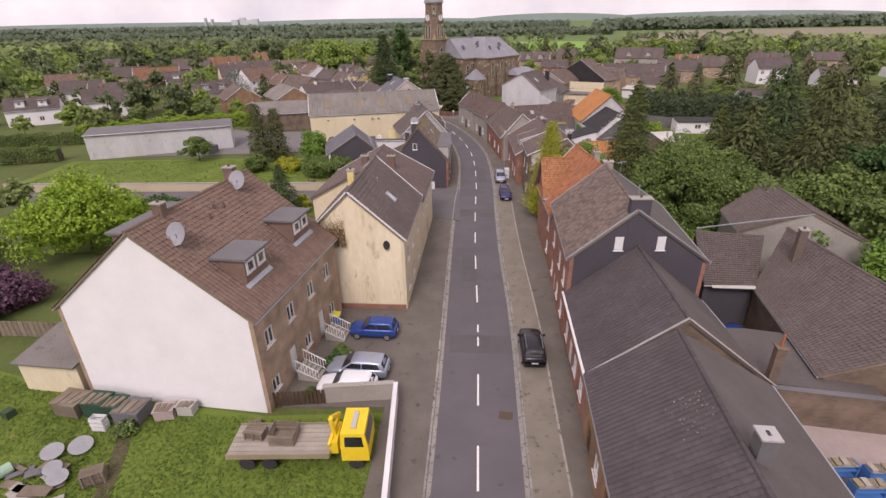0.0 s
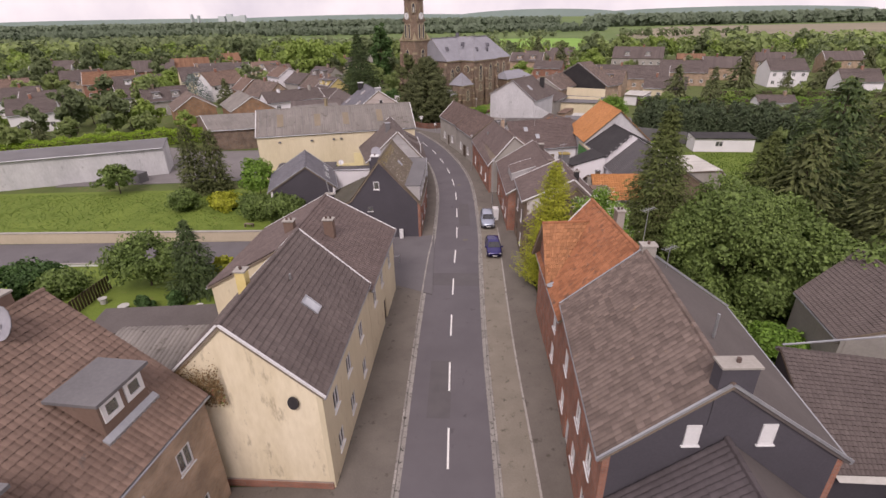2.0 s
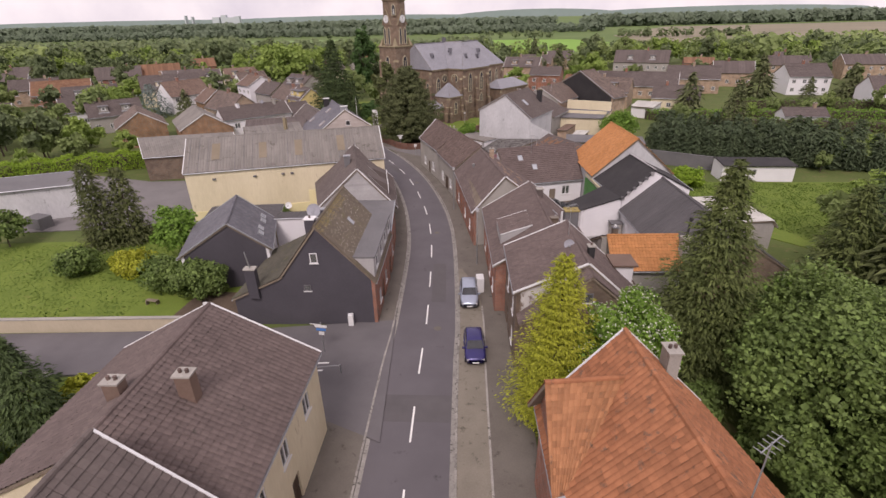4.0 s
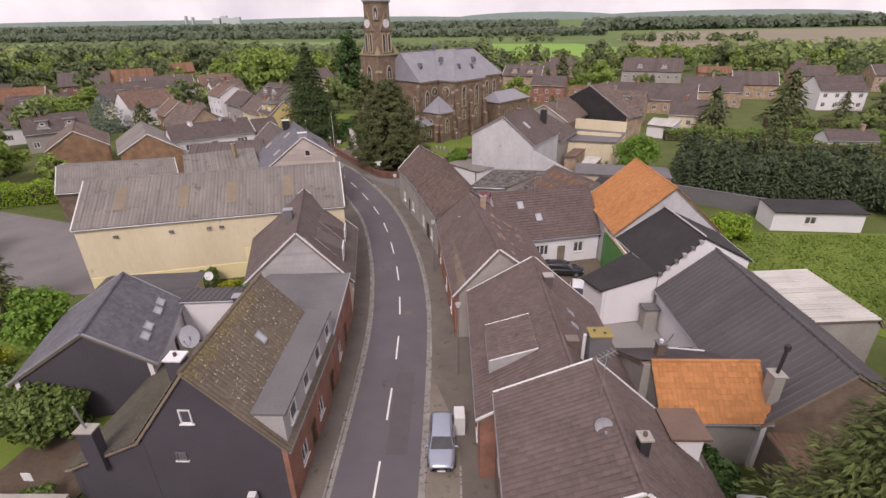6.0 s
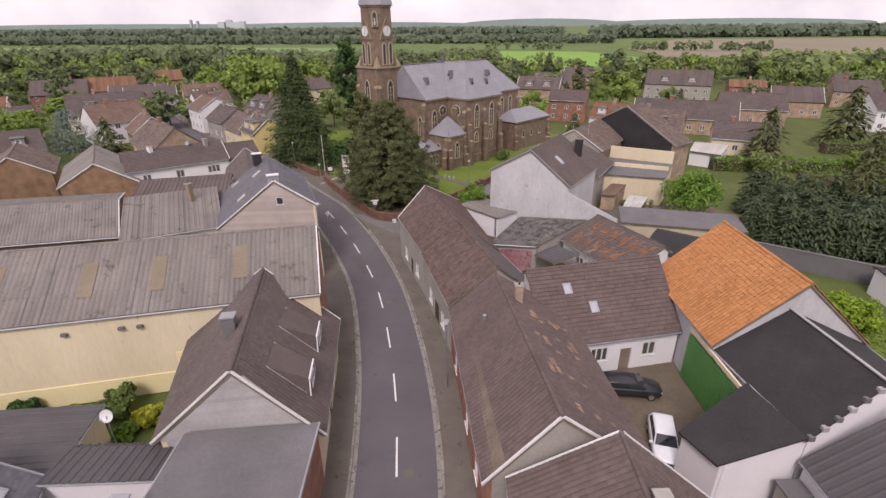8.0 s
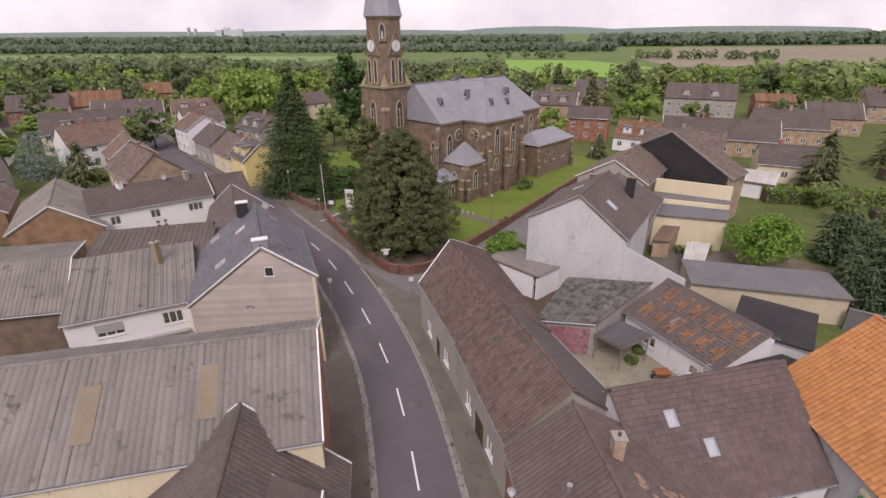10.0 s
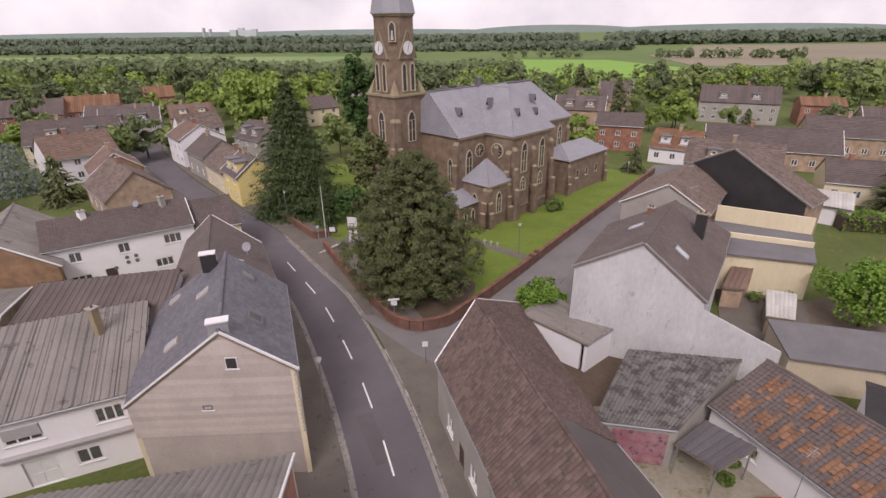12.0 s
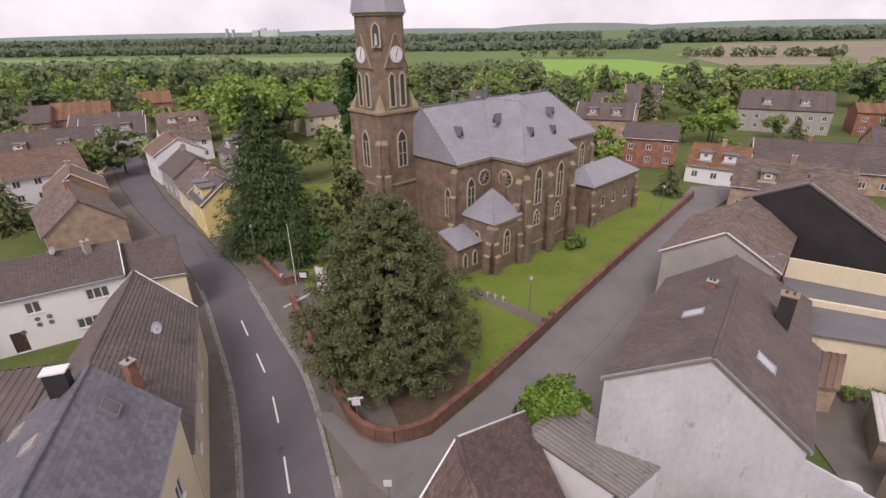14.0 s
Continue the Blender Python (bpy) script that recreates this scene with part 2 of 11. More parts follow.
M_GREYWALL = material("grey render", (0.26, 0.245, 0.225), (0.37, 0.35, 0.32), 0.9, 6, 0.4, 0.15)
M_CLAD = material("pale fibre cladding", (0.33, 0.29, 0.27), (0.44, 0.39, 0.36), 0.85, 6, 0.5, 0.1, each=0.10)
M_CLAD_GREY = material("grey fibre cladding", (0.30, 0.29, 0.29), (0.40, 0.39, 0.39), 0.85, 6, 0.5, 0.1, each=0.08)
M_BRICK = brick_material("brown brick", (0.40, 0.275, 0.185), (0.315, 0.215, 0.145), (0.36, 0.30, 0.24))
M_BRICK_RED = brick_material("red brick", (0.34, 0.125, 0.072), (0.25, 0.092, 0.056), (0.25, 0.20, 0.17))
M_BRICK_CHURCH = brick_material("church brick", (0.215, 0.146, 0.100), (0.155, 0.103, 0.073), (0.20, 0.16, 0.125))
M_BRICK_ORANGE = brick_material("ochre brick", (0.30, 0.155, 0.07), (0.23, 0.12, 0.06), (0.24, 0.19, 0.14))
M_SAND = material("sandstone", (0.21, 0.172, 0.108), (0.30, 0.252, 0.165), 0.9, 6, 0.6, 0.3)
M_TRIM = material("white trim", (0.56, 0.56, 0.57), (0.70, 0.70, 0.70), 0.6, 10, 0.8, 0.05)
M_LEAD = material("zinc flashing", (0.27, 0.28, 0.30), (0.38, 0.39, 0.41), 0.45, 6, 0.8, 0.05, metal=0.4)
M_GLASS = glass_material("window glass", (0.55, 0.60, 0.62))
M_ROOM = material("dark interior", (0.03, 0.03, 0.032), (0.06, 0.058, 0.055), 0.9, 3, 0.7, 0)
M_WOOD = material("weathered wood", (0.13, 0.10, 0.075), (0.24, 0.20, 0.155), 0.88, 12, 1.0, 0.3, each=0.15)
M_DOOR = material("dark wooden door", (0.055, 0.035, 0.025), (0.09, 0.06, 0.04), 0.6, 12, 1.0, 0.15)
M_GREEN = material("green painted door", (0.06, 0.19, 0.05), (0.085, 0.25, 0.07), 0.6, 8, 0.6, 0.1)
M_STEEL = material("galvanised steel", (0.30, 0.31, 0.32), (0.42, 0.43, 0.44), 0.45, 10, 1.0, 0.05, metal=0.7)
M_CONCRETE = material("concrete", (0.25, 0.235, 0.21), (0.37, 0.35, 0.32), 0.92, 7, 0.5, 0.25, c3=(0.17, 0.155, 0.13), spots=0.1)
M_YARD = material("yard concrete", (0.19, 0.17, 0.125), (0.32, 0.295, 0.235), 0.92, 3, 0.35, 0.2, c3=(0.145, 0.145, 0.065), spots=0.15)
M_BARK = material("bark", (0.06, 0.045, 0.035), (0.11, 0.085, 0.065), 0.95, 9, 1.0, 0.6)
M_LEAF = material("mid-green leaves", (0.086, 0.138, 0.034), (0.162, 0.228, 0.062), 0.65, 3, 0.5, 0, island=0.35, translucent=0.2)
M_LEAF_DARK = material("dark leaves", (0.039, 0.085, 0.025), (0.078, 0.147, 0.040), 0.65, 3, 0.5, 0, island=0.35, translucent=0.2)
M_LEAF_LIME = material("lime-green leaves", (0.171, 0.295, 0.028), (0.295, 0.419, 0.046), 0.65, 3, 0.5, 0, island=0.3, translucent=0.3)
M_LEAF_YELLOW = material("yellow-green thuja", (0.248, 0.279, 0.023), (0.403, 0.419, 0.046), 0.65, 3, 0.6, 0, island=0.35, translucent=0.25)
M_LEAF_BRIGHT = material("fresh leaves", (0.105, 0.205, 0.028), (0.18, 0.30, 0.048), 0.65, 3, 0.5, 0, island=0.3, translucent=0.25)
M_LEAF_PURPLE = material("copper leaves", (0.093, 0.046, 0.078), (0.171, 0.085, 0.132), 0.65, 3, 0.5, 0, island=0.3, translucent=0.2)
M_NEEDLE = material("spruce needles", (0.040, 0.066, 0.025), (0.080, 0.118, 0.038), 0.7, 3, 0.6, 0, island=0.35, translucent=0.15)
M_NEEDLE_DARK = material("dark spruce needles", (0.034, 0.058, 0.022), (0.072, 0.106, 0.035), 0.7, 3, 0.6, 0, island=0.35, translucent=0.12)
M_NEEDLE_PINE = material("pine needles", (0.068, 0.084, 0.037), (0.138, 0.156, 0.064), 0.7, 3, 0.6, 0, island=0.35, translucent=0.15)
M_NEEDLE_BLUE = material("blue spruce needles", (0.101, 0.147, 0.132), (0.171, 0.217, 0.194), 0.7, 3, 0.6, 0, island=0.3, translucent=0.12)
M_NEEDLE_BROWN = material("brownish needles", (0.060, 0.076, 0.027), (0.118, 0.135, 0.047), 0.7, 3, 0.6, 0, island=0.35, translucent=0.15)
M_BLOSSOM = material("white blossom", (0.66, 0.66, 0.58), (0.80, 0.80, 0.74), 0.7, 3, 0.6, 0, island=0.1, translucent=0.3)
# far woods: leaf colour paled to carry the haze of distance
M_WOODS = material("woodland with painted haze", (0.130, 0.170, 0.115), (0.185, 0.228, 0.155), 0.95, 0.03, 0.008, 0, island=0.08, translucent=0.35)
# the hills' haze is mixed into their base colour
M_HILL = material("hills with painted haze", (0.22, 0.28, 0.27), (0.27, 0.33, 0.32), 1.0, 0.01, 0.002, 0)

M_PATCH = material("asphalt repair", (0.084, 0.077, 0.080), (0.115, 0.106, 0.110), 0.9, 20, 0.5, 0.15)
M_BRICK_WALL = brick_material("churchyard wall brick", (0.20, 0.085, 0.055), (0.145, 0.065, 0.045), (0.16, 0.12, 0.10))
M_YELLOWISH = material("pale yellow render", (0.66, 0.58, 0.32), (0.76, 0.68, 0.42), 0.88, 6, 0.4, 0.1)
M_CORR_LIGHT = material("old roof light", (0.16, 0.13, 0.09), (0.23, 0.19, 0.14), 0.7, 6, 0.5, 0.1)
M_PINK = material("pinkish concrete", (0.30, 0.245, 0.23), (0.40, 0.335, 0.315), 0.9, 4, 0.3, 0.15, c3=(0.20, 0.17, 0.15), spots=0.1)
M_CONCRETE_YARD = material("grey yard concrete", (0.225, 0.215, 0.205), (0.275, 0.265, 0.255), 0.9, 5, 0.3, 0.1)
M_CONCRETE_PALE = material("pale terrace concrete", (0.36, 0.35, 0.33), (0.46, 0.45, 0.43), 0.9, 5, 0.4, 0.1)
M_MURAL = material("mural paint", (0.22, 0.055, 0.075), (0.36, 0.22, 0.24), 0.8, 2.2, 0.8, 0, c3=(0.12, 0.08, 0.10), spots=0.18)
M_YELLOW_LID = material("yellow plastic", (0.66, 0.60, 0.03), (0.74, 0.68, 0.06), 0.5, 5, 1, 0)
M_RED_LEAF = material("red autumn leaves", (0.24, 0.06, 0.05), (0.36, 0.11, 0.08), 0.8, 4, 0.6, 0, island=0.3)
M_VINE = material("withered leaves", (0.12, 0.075, 0.03), (0.20, 0.13, 0.06), 0.9, 4, 0.6, 0, island=0.35)

M_SAND_PALE = material("pale window tracery", (0.34, 0.295, 0.20), (0.44, 0.39, 0.275), 0.88, 6, 0.6, 0.15)
M_LEADED = material("leaded glass", (0.035, 0.035, 0.045), (0.07, 0.07, 0.085), 0.25, 7, 0.8, 0.1, spec=0.6)
M_CARGLASS = material("car glass", (0.012, 0.013, 0.016), (0.03, 0.032, 0.037), 0.06, 2, 0.5, 0, spec=0.8)
M_TRUCK = material("yellow lorry paint", (0.66, 0.47, 0.02), (0.76, 0.56, 0.035), 0.5, 6, 0.8, 0.05)
M_WOOD_PALE = material("pale worn planks", (0.26, 0.235, 0.20), (0.38, 0.345, 0.30), 0.9, 10, 0.8, 0.3, each=0.12)
M_BIN_GREEN = material("dark green plastic", (0.02, 0.055, 0.035), (0.035, 0.08, 0.05), 0.6, 6, 1, 0.05)
M_BIN_PALE = material("pale green pipe", (0.24, 0.38, 0.28), (0.32, 0.46, 0.35), 0.6, 6, 1, 0.05)
M_LEAF_TUB = material("mossy tub", (0.03, 0.06, 0.03), (0.05, 0.08, 0.04), 0.8, 6, 1, 0.1)

# ---- mesh tools ----


def root_place(ob):
    while ob.parent:
        ob = ob.parent
    return ob.location


class Geo:
    """Vertices and faces in world metres, made into one mesh object."""

    def __init__(self):
        self.v, self.f = [], []

    def add(self, verts, faces):
        k = len(self.v)
        self.v.extend([tuple(map(float, p)) for p in verts])
        self.f.extend([tuple(i + k for i in q) for q in faces])
        return self

    def hexa(self, low, top):
        """A solid between two quads with the same order of corners (low counter-clockwise from above)."""
        return self.add([*low, *top], [(3, 2, 1, 0), (4, 5, 6, 7), (0, 1, 5, 4), (1, 2, 6, 5), (2, 3, 7, 6), (3, 0, 4, 7)])

    def box(self, c, size, turn=0.0):
        """c: middle of the base; turn: degrees clockwise seen from above."""
        a = radians(turn)
        d, e = (math.cos(a), -math.sin(a)), (math.sin(a), math.cos(a))
        hx, hy = size[0] / 2, size[1] / 2
        q = [(c[0] + sx * hx * d[0] + sy * hy * e[0], c[1] + sx * hx * d[1] + sy * hy * e[1]) for sx, sy in ((-1, -1), (1, -1), (1, 1), (-1, 1))]
        return self.hexa([(*p, c[2]) for p in q], [(*p, c[2] + size[2]) for p in q])

    def beam(self, p, q, w, h, up=(0, 0, 1)):
        """A bar from p to q, w wide, h high, its underside's middle line on p-q."""
        p, q = Vector(p), Vector(q)
        d = (q - p).normalized()
        s = d.cross(Vector(up))
        s = s.normalized() if s.length > 1e-6 else Vector((1, 0, 0))
        n_ = s.cross(d).normalized()
        s, n_ = s * w / 2, n_ * h
        return self.hexa([p + s, q + s, q - s, p - s], [p + s + n_, q + s + n_, q - s + n_, p - s + n_])

    def tube(self, pts, r, sides=8, r2=None, cap=True):
        pts = [Vector(p) for p in pts]
        r2 = r if r2 is None else r2
        rings = []
        for i, p in enumerate(pts):
            d = (pts[min(i + 1, len(pts) - 1)] - pts[max(i - 1, 0)]).normalized()
            s = d.cross(Vector((0, 0, 1)))
            s = s.normalized() if s.length > 1e-3 else Vector((1, 0, 0))
            t = d.cross(s)
            rr = r + (r2 - r) * i / max(1, len(pts) - 1)
            rings.append([p + s * rr * math.cos(2 * math.pi * k / sides) + t * rr * math.sin(2 * math.pi * k / sides) for k in range(sides)])
        faces = [(i * sides + k, i * sides + (k + 1) % sides, (i + 1) * sides + (k + 1) % sides, (i + 1) * sides + k)
                 for i in range(len(pts) - 1) for k in range(sides)]
        if cap:
            faces += [tuple(range(sides))[::-1], tuple(range((len(pts) - 1) * sides, len(pts) * sides))]
        return self.add([p for ring in rings for p in ring], faces)

    def slab(self, poly, t):
        """A flat polygon (3D, counter-clockwise from above) thickened by t downwards."""
        n_ = len(poly)
        low = [(p[0], p[1], p[2] - t) for p in poly]
        return self.add([*low, *poly], [tuple(range(n_))[::-1], tuple(range(n_, 2 * n_))] + [(i, (i + 1) % n_, n_ + (i + 1) % n_, n_ + i) for i in range(n_)])

    def sheet(self, poly, vec):
        """A polygon thickened along a vector."""
        n_ = len(poly)
        v = Vector(vec)
        far = [tuple(Vector(p) + v) for p in poly]
        return self.add([*poly, *far], [tuple(range(n_)), tuple(range(n_, 2 * n_))[::-1]] + [((i + 1) % n_, i, n_ + i, n_ + (i + 1) % n_) for i in range(n_)])

    def mesh(self, name, mat, place=(0, 0, 0), smooth=False):
        me = bpy.data.meshes.new(name)
        o = Vector(place)
        me.from_pydata([tuple(Vector(p) - o) for p in self.v], [], self.f)
        me.materials.append(mat)
        if smooth:
            me.polygons.foreach_set("use_smooth", [True] * len(me.polygons))
        return me

    def part(self, name, mat, parent, label="", smooth=False):
        ob = new(name, self.mesh(name, mat, root_place(parent), smooth))
        ob.parent = parent
        return tagged(ob, label)

    def thing(self, name, mat, label, category, kind="", group="", smooth=False, place=(0, 0, 0)):
        ob = new(name, self.mesh(name, mat, place, smooth))
        ob.location = place
        return tagged(ob, label, category, group, kind)


def thing(name, label, category, place, group="", kind=""):
    ob = new(name)
    ob.empty_display_size = 0.3
    ob.location = (place[0], place[1], place[2] if len(place) > 2 else 0.0)
    return tagged(ob, label, category, group, kind)


def array_mesh(name, verts, quads, mat, place=(0, 0, 0), second=None, index=None):
    """A mesh from numpy arrays: verts (n, 3) in world metres, quads (m, 4); second: a second material for the quads whose index is 1."""
    me = bpy.data.meshes.new(name)
    v = np.asarray(verts, dtype=np.float64) - np.array(place)
    q = np.asarray(quads, dtype=np.int64)
    me.vertices.add(len(v))
    me.vertices.foreach_set("co", v.ravel())
    me.loops.add(q.size)
    me.loops.foreach_set("vertex_index", q.ravel())
    me.polygons.add(len(q))
    me.polygons.foreach_set("loop_start", np.arange(len(q)) * 4)
    me.materials.append(mat)
    if second:
        me.materials.append(second)
        me.polygons.foreach_set("material_index", np.asarray(index, dtype=np.int32))
    me.update(calc_edges=True)
    me.validate()
    me.shade_flat()
    return me


def lerp2(A, B, f):
    return (A[0] + (B[0] - A[0]) * f, A[1] + (B[1] - A[1]) * f)


# ---- roofs ----
PROFILE = {"tile": (0.30, 0.34, ((0.0, 0.0), (0.25, 0.034), (0.55, 0.034), (1.0, 0.0))),
           "slate": (0.30, 0.26, ((0.0, 0.0), (1.0, 0.0))),
           "flat": (0.33, 0.38, ((0.0, 0.0), (0.10, 0.014), (0.90, 0.014), (1.0, 0.0))),
           "course": (0.66, 0.40, ((0.0, 0.0), (1.0, 0.0))),
           "rib": (0.5, 14.0, ((0.0, 0.0), (0.12, 0.06), (0.3, 0.06), (0.42, 0.0), (1.0, 0.0))),
           "wave": (0.36, 2.4, ((0.0, 0.0), (0.25, 0.05), (0.5, 0.07), (0.75, 0.05), (1.0, 0.0)))}


def roof_cover(A, B, C, D, kind, seed=0, skip=0):
    """Pieces over the slope A-B (eave) to D-C (ridge): arrays of verts and quads."""
    w, h, prof = PROFILE[kind]
    A, B, C, D = (np.array(p, dtype=float) for p in (A, B, C, D))
    wide = max(np.linalg.norm(B - A), np.linalg.norm(C - D))
    high = max(np.linalg.norm(D - A), np.linalg.norm(C - B))
    nc, nr = max(1, round(wide / w)), max(1, round(high / h))
    nrm = np.cross(B - A, D - A)
    nrm /= np.linalg.norm(nrm)
    rng = np.random.default_rng(seed)
    i, j = np.meshgrid(np.arange(nc), np.arange(nr))
    i, j = i.ravel(), j.ravel()
    i, j = i[j >= skip], j[j >= skip]
    prof = np.array(prof)
    k = len(prof)
    lift = {"tile": 0.045, "flat": 0.055, "course": 0.055, "slate": 0.016}.get(kind, 0.012)
    jit = rng.normal(0, 0.002 if kind == "slate" else 0.005, len(i))
    rows = []
    for end, up in ((0.0, lift), (1.06, 0.006)):
        u = np.clip((i[:, None] + prof[None, :, 0] + (0.5 * (j[:, None] % 2) if kind == "slate" else 0)) / nc, 0, 1)
        v = np.clip((j[:, None] + end + 0 * u) / nr, 0, 1)
        base = ((1 - u) * (1 - v))[..., None] * A + (u * (1 - v))[..., None] * B + (u * v)[..., None] * C + ((1 - u) * v)[..., None] * D
        rows.append(base + (prof[None, :, 1] + up + jit[:, None])[..., None] * nrm)
    low = rows[0] - (lift + 0.03) * nrm
    verts = np.concatenate([low, rows[0], rows[1]], axis=1).reshape(-1, 3)
    base = (np.arange(len(i)) * 3 * k)[:, None]
    q = []
    for s in range(k - 1):
        q.append(np.stack([base[:, 0] + s, base[:, 0] + s + 1, base[:, 0] + k + s + 1, base[:, 0] + k + s], axis=1))
        q.append(np.stack([base[:, 0] + k + s, base[:, 0] + k + s + 1, base[:, 0] + 2 * k + s + 1, base[:, 0] + 2 * k + s], axis=1))
    return verts, np.concatenate(q)


TILE_MESH = {}


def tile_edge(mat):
    """The dark colour of a roof's lower tile edges: the shade line under each course, painted in."""
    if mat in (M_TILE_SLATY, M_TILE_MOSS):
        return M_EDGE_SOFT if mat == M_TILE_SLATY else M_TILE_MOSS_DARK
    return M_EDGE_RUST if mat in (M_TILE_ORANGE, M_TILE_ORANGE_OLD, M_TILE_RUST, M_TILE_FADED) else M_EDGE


def single_tiles(roof, place, A, B, C, D, kind, mat, seed):
    """The lowest courses of a roof, tile by tile, on one mesh. Gives the number of courses laid."""
    w, h, prof = PROFILE[kind]
    A, B, C, D = (Vector(p) for p in (A, B, C, D))
    nc, nr = max(1, round((B - A).length / w)), max(1, round((D - A).length / h))
    rows = max(1, 300 // nc)
    tw, th = (B - A).length / nc, (D - A).length / nr
    key = (kind, mat.name, nc, nr)
    if key not in TILE_MESH:
        k = len(prof)
        verts = [(u * tw, 0, -0.03) for u, z in prof] + [(u * tw, 0, z + 0.045) for u, z in prof] + [(u * tw, 1.06 * th, z + 0.006) for u, z in prof]
        faces = [f for s in range(k - 1) for f in ((s, s + 1, k + s + 1, k + s), (k + s, k + s + 1, 2 * k + s + 1, 2 * k + s))]
        me = bpy.data.meshes.new("roof_tile")
        me.from_pydata(verts, [], faces)
        me.materials.append(mat)
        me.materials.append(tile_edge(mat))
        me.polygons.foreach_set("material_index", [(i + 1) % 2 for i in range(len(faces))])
        TILE_MESH[key] = me
    ex, ey = (B - A).normalized(), (D - A).normalized()
    ez = ex.cross(ey).normalized()
    rr = random.Random(seed)
    for j in range(rows):
        for i in range(nc):
            p = A + (B - A) * (i / nc) + (D - A) * (j / nr) + ez * rr.gauss(0, 0.006) - Vector(place)
            ob = new("roof_tile", TILE_MESH[key])
            ob.parent = roof
            ob.matrix_basis = Matrix(((ex.x, ey.x, ez.x, p.x), (ex.y, ey.y, ez.y, p.y), (ex.z, ey.z, ez.z, p.z), (0, 0, 0, 1)))
    return rows


def slope(parent, A, B, C, D, kind, mat, seed=0, label="", thick=0.14, singles=False):
    """One side of a roof: a slab with its cover of pieces. A-B the eave, seen from outside from left to right."""
    g = Geo()
    n_ = (Vector(B) - Vector(A)).cross(Vector(D) - Vector(A)).normalized()
    if n_.z < 0:
        A, B, C, D, n_ = B, A, D, C, -n_
    m = 5
    A_, B_, C_, D_ = (Vector(p) for p in (A, B, C, D))
    top = [A_.lerp(B_, i / m).lerp(D_.lerp(C_, i / m), j / m) - n_ * 0.05 for j in range(m + 1) for i in range(m + 1)]
    k = (m + 1) ** 2
    faces = [(j * (m + 1) + i, j * (m + 1) + i + 1, (j + 1) * (m + 1) + i + 1, (j + 1) * (m + 1) + i) for j in range(m) for i in range(m)]
    rim = [i for i in range(m)] + [j * (m + 1) + m for j in range(m)] + [m * (m + 1) + i for i in range(m, 0, -1)] + [j * (m + 1) for j in range(m, 0, -1)]
    faces += [tuple(k + i for i in f[::-1]) for f in faces]
    faces += [(rim[(i + 1) % len(rim)], rim[i], k + rim[i], k + rim[(i + 1) % len(rim)]) for i in range(len(rim))]
    g.add(top + [p - n_ * thick for p in top], faces)
    roof = g.part("roof", M_WOOD if kind != "felt" else mat, parent, label)
    if kind != "felt":
        rows = single_tiles(roof, root_place(parent), A, B, C, D, kind, mat, seed) if singles else 0
        v, q = roof_cover(A, B, C, D, kind, seed, rows)
        segs = len(PROFILE[kind][2]) - 1
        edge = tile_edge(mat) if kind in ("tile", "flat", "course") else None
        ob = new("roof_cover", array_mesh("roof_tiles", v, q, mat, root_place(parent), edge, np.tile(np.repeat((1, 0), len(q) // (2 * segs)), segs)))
        ob.parent = roof
        tagged(ob, kind="stuff")
    return roof


def ridge_caps(parent, p, q, mat, r=0.13, step=0.42):
    p, q = Vector(p), Vector(q)
    n_ = max(1, int((q - p).length / step))
    d = (q - p) / n_
    s = d.cross(Vector((0, 0, 1))).normalized()
    g = Geo()
    for k in range(n_):
        a, b = p + d * k, p + d * (k + 1.05)
        ring = []
        for e, rr in ((a, r * 1.12), (b, r)):
            for m in range(5):
                t = math.pi * m / 4
                ring.append(e + s * rr * math.cos(t) + Vector((0, 0, 1)) * (rr * math.sin(t) - 0.02))
        g.add(ring, [(m, m + 1, m + 6, m + 5) for m in range(4)] + [(0, 1, 2, 3, 4), (9, 8, 7, 6, 5)])
    return tagged(g.part("ridge", mat, parent), kind="stuff")


def board(parent, p, q, w, h, mat, name="bargeboard", lift=0.0):
    return Geo().beam((p[0], p[1], p[2] + lift), (q[0], q[1], q[2] + lift), w, h).part(name, mat, parent)


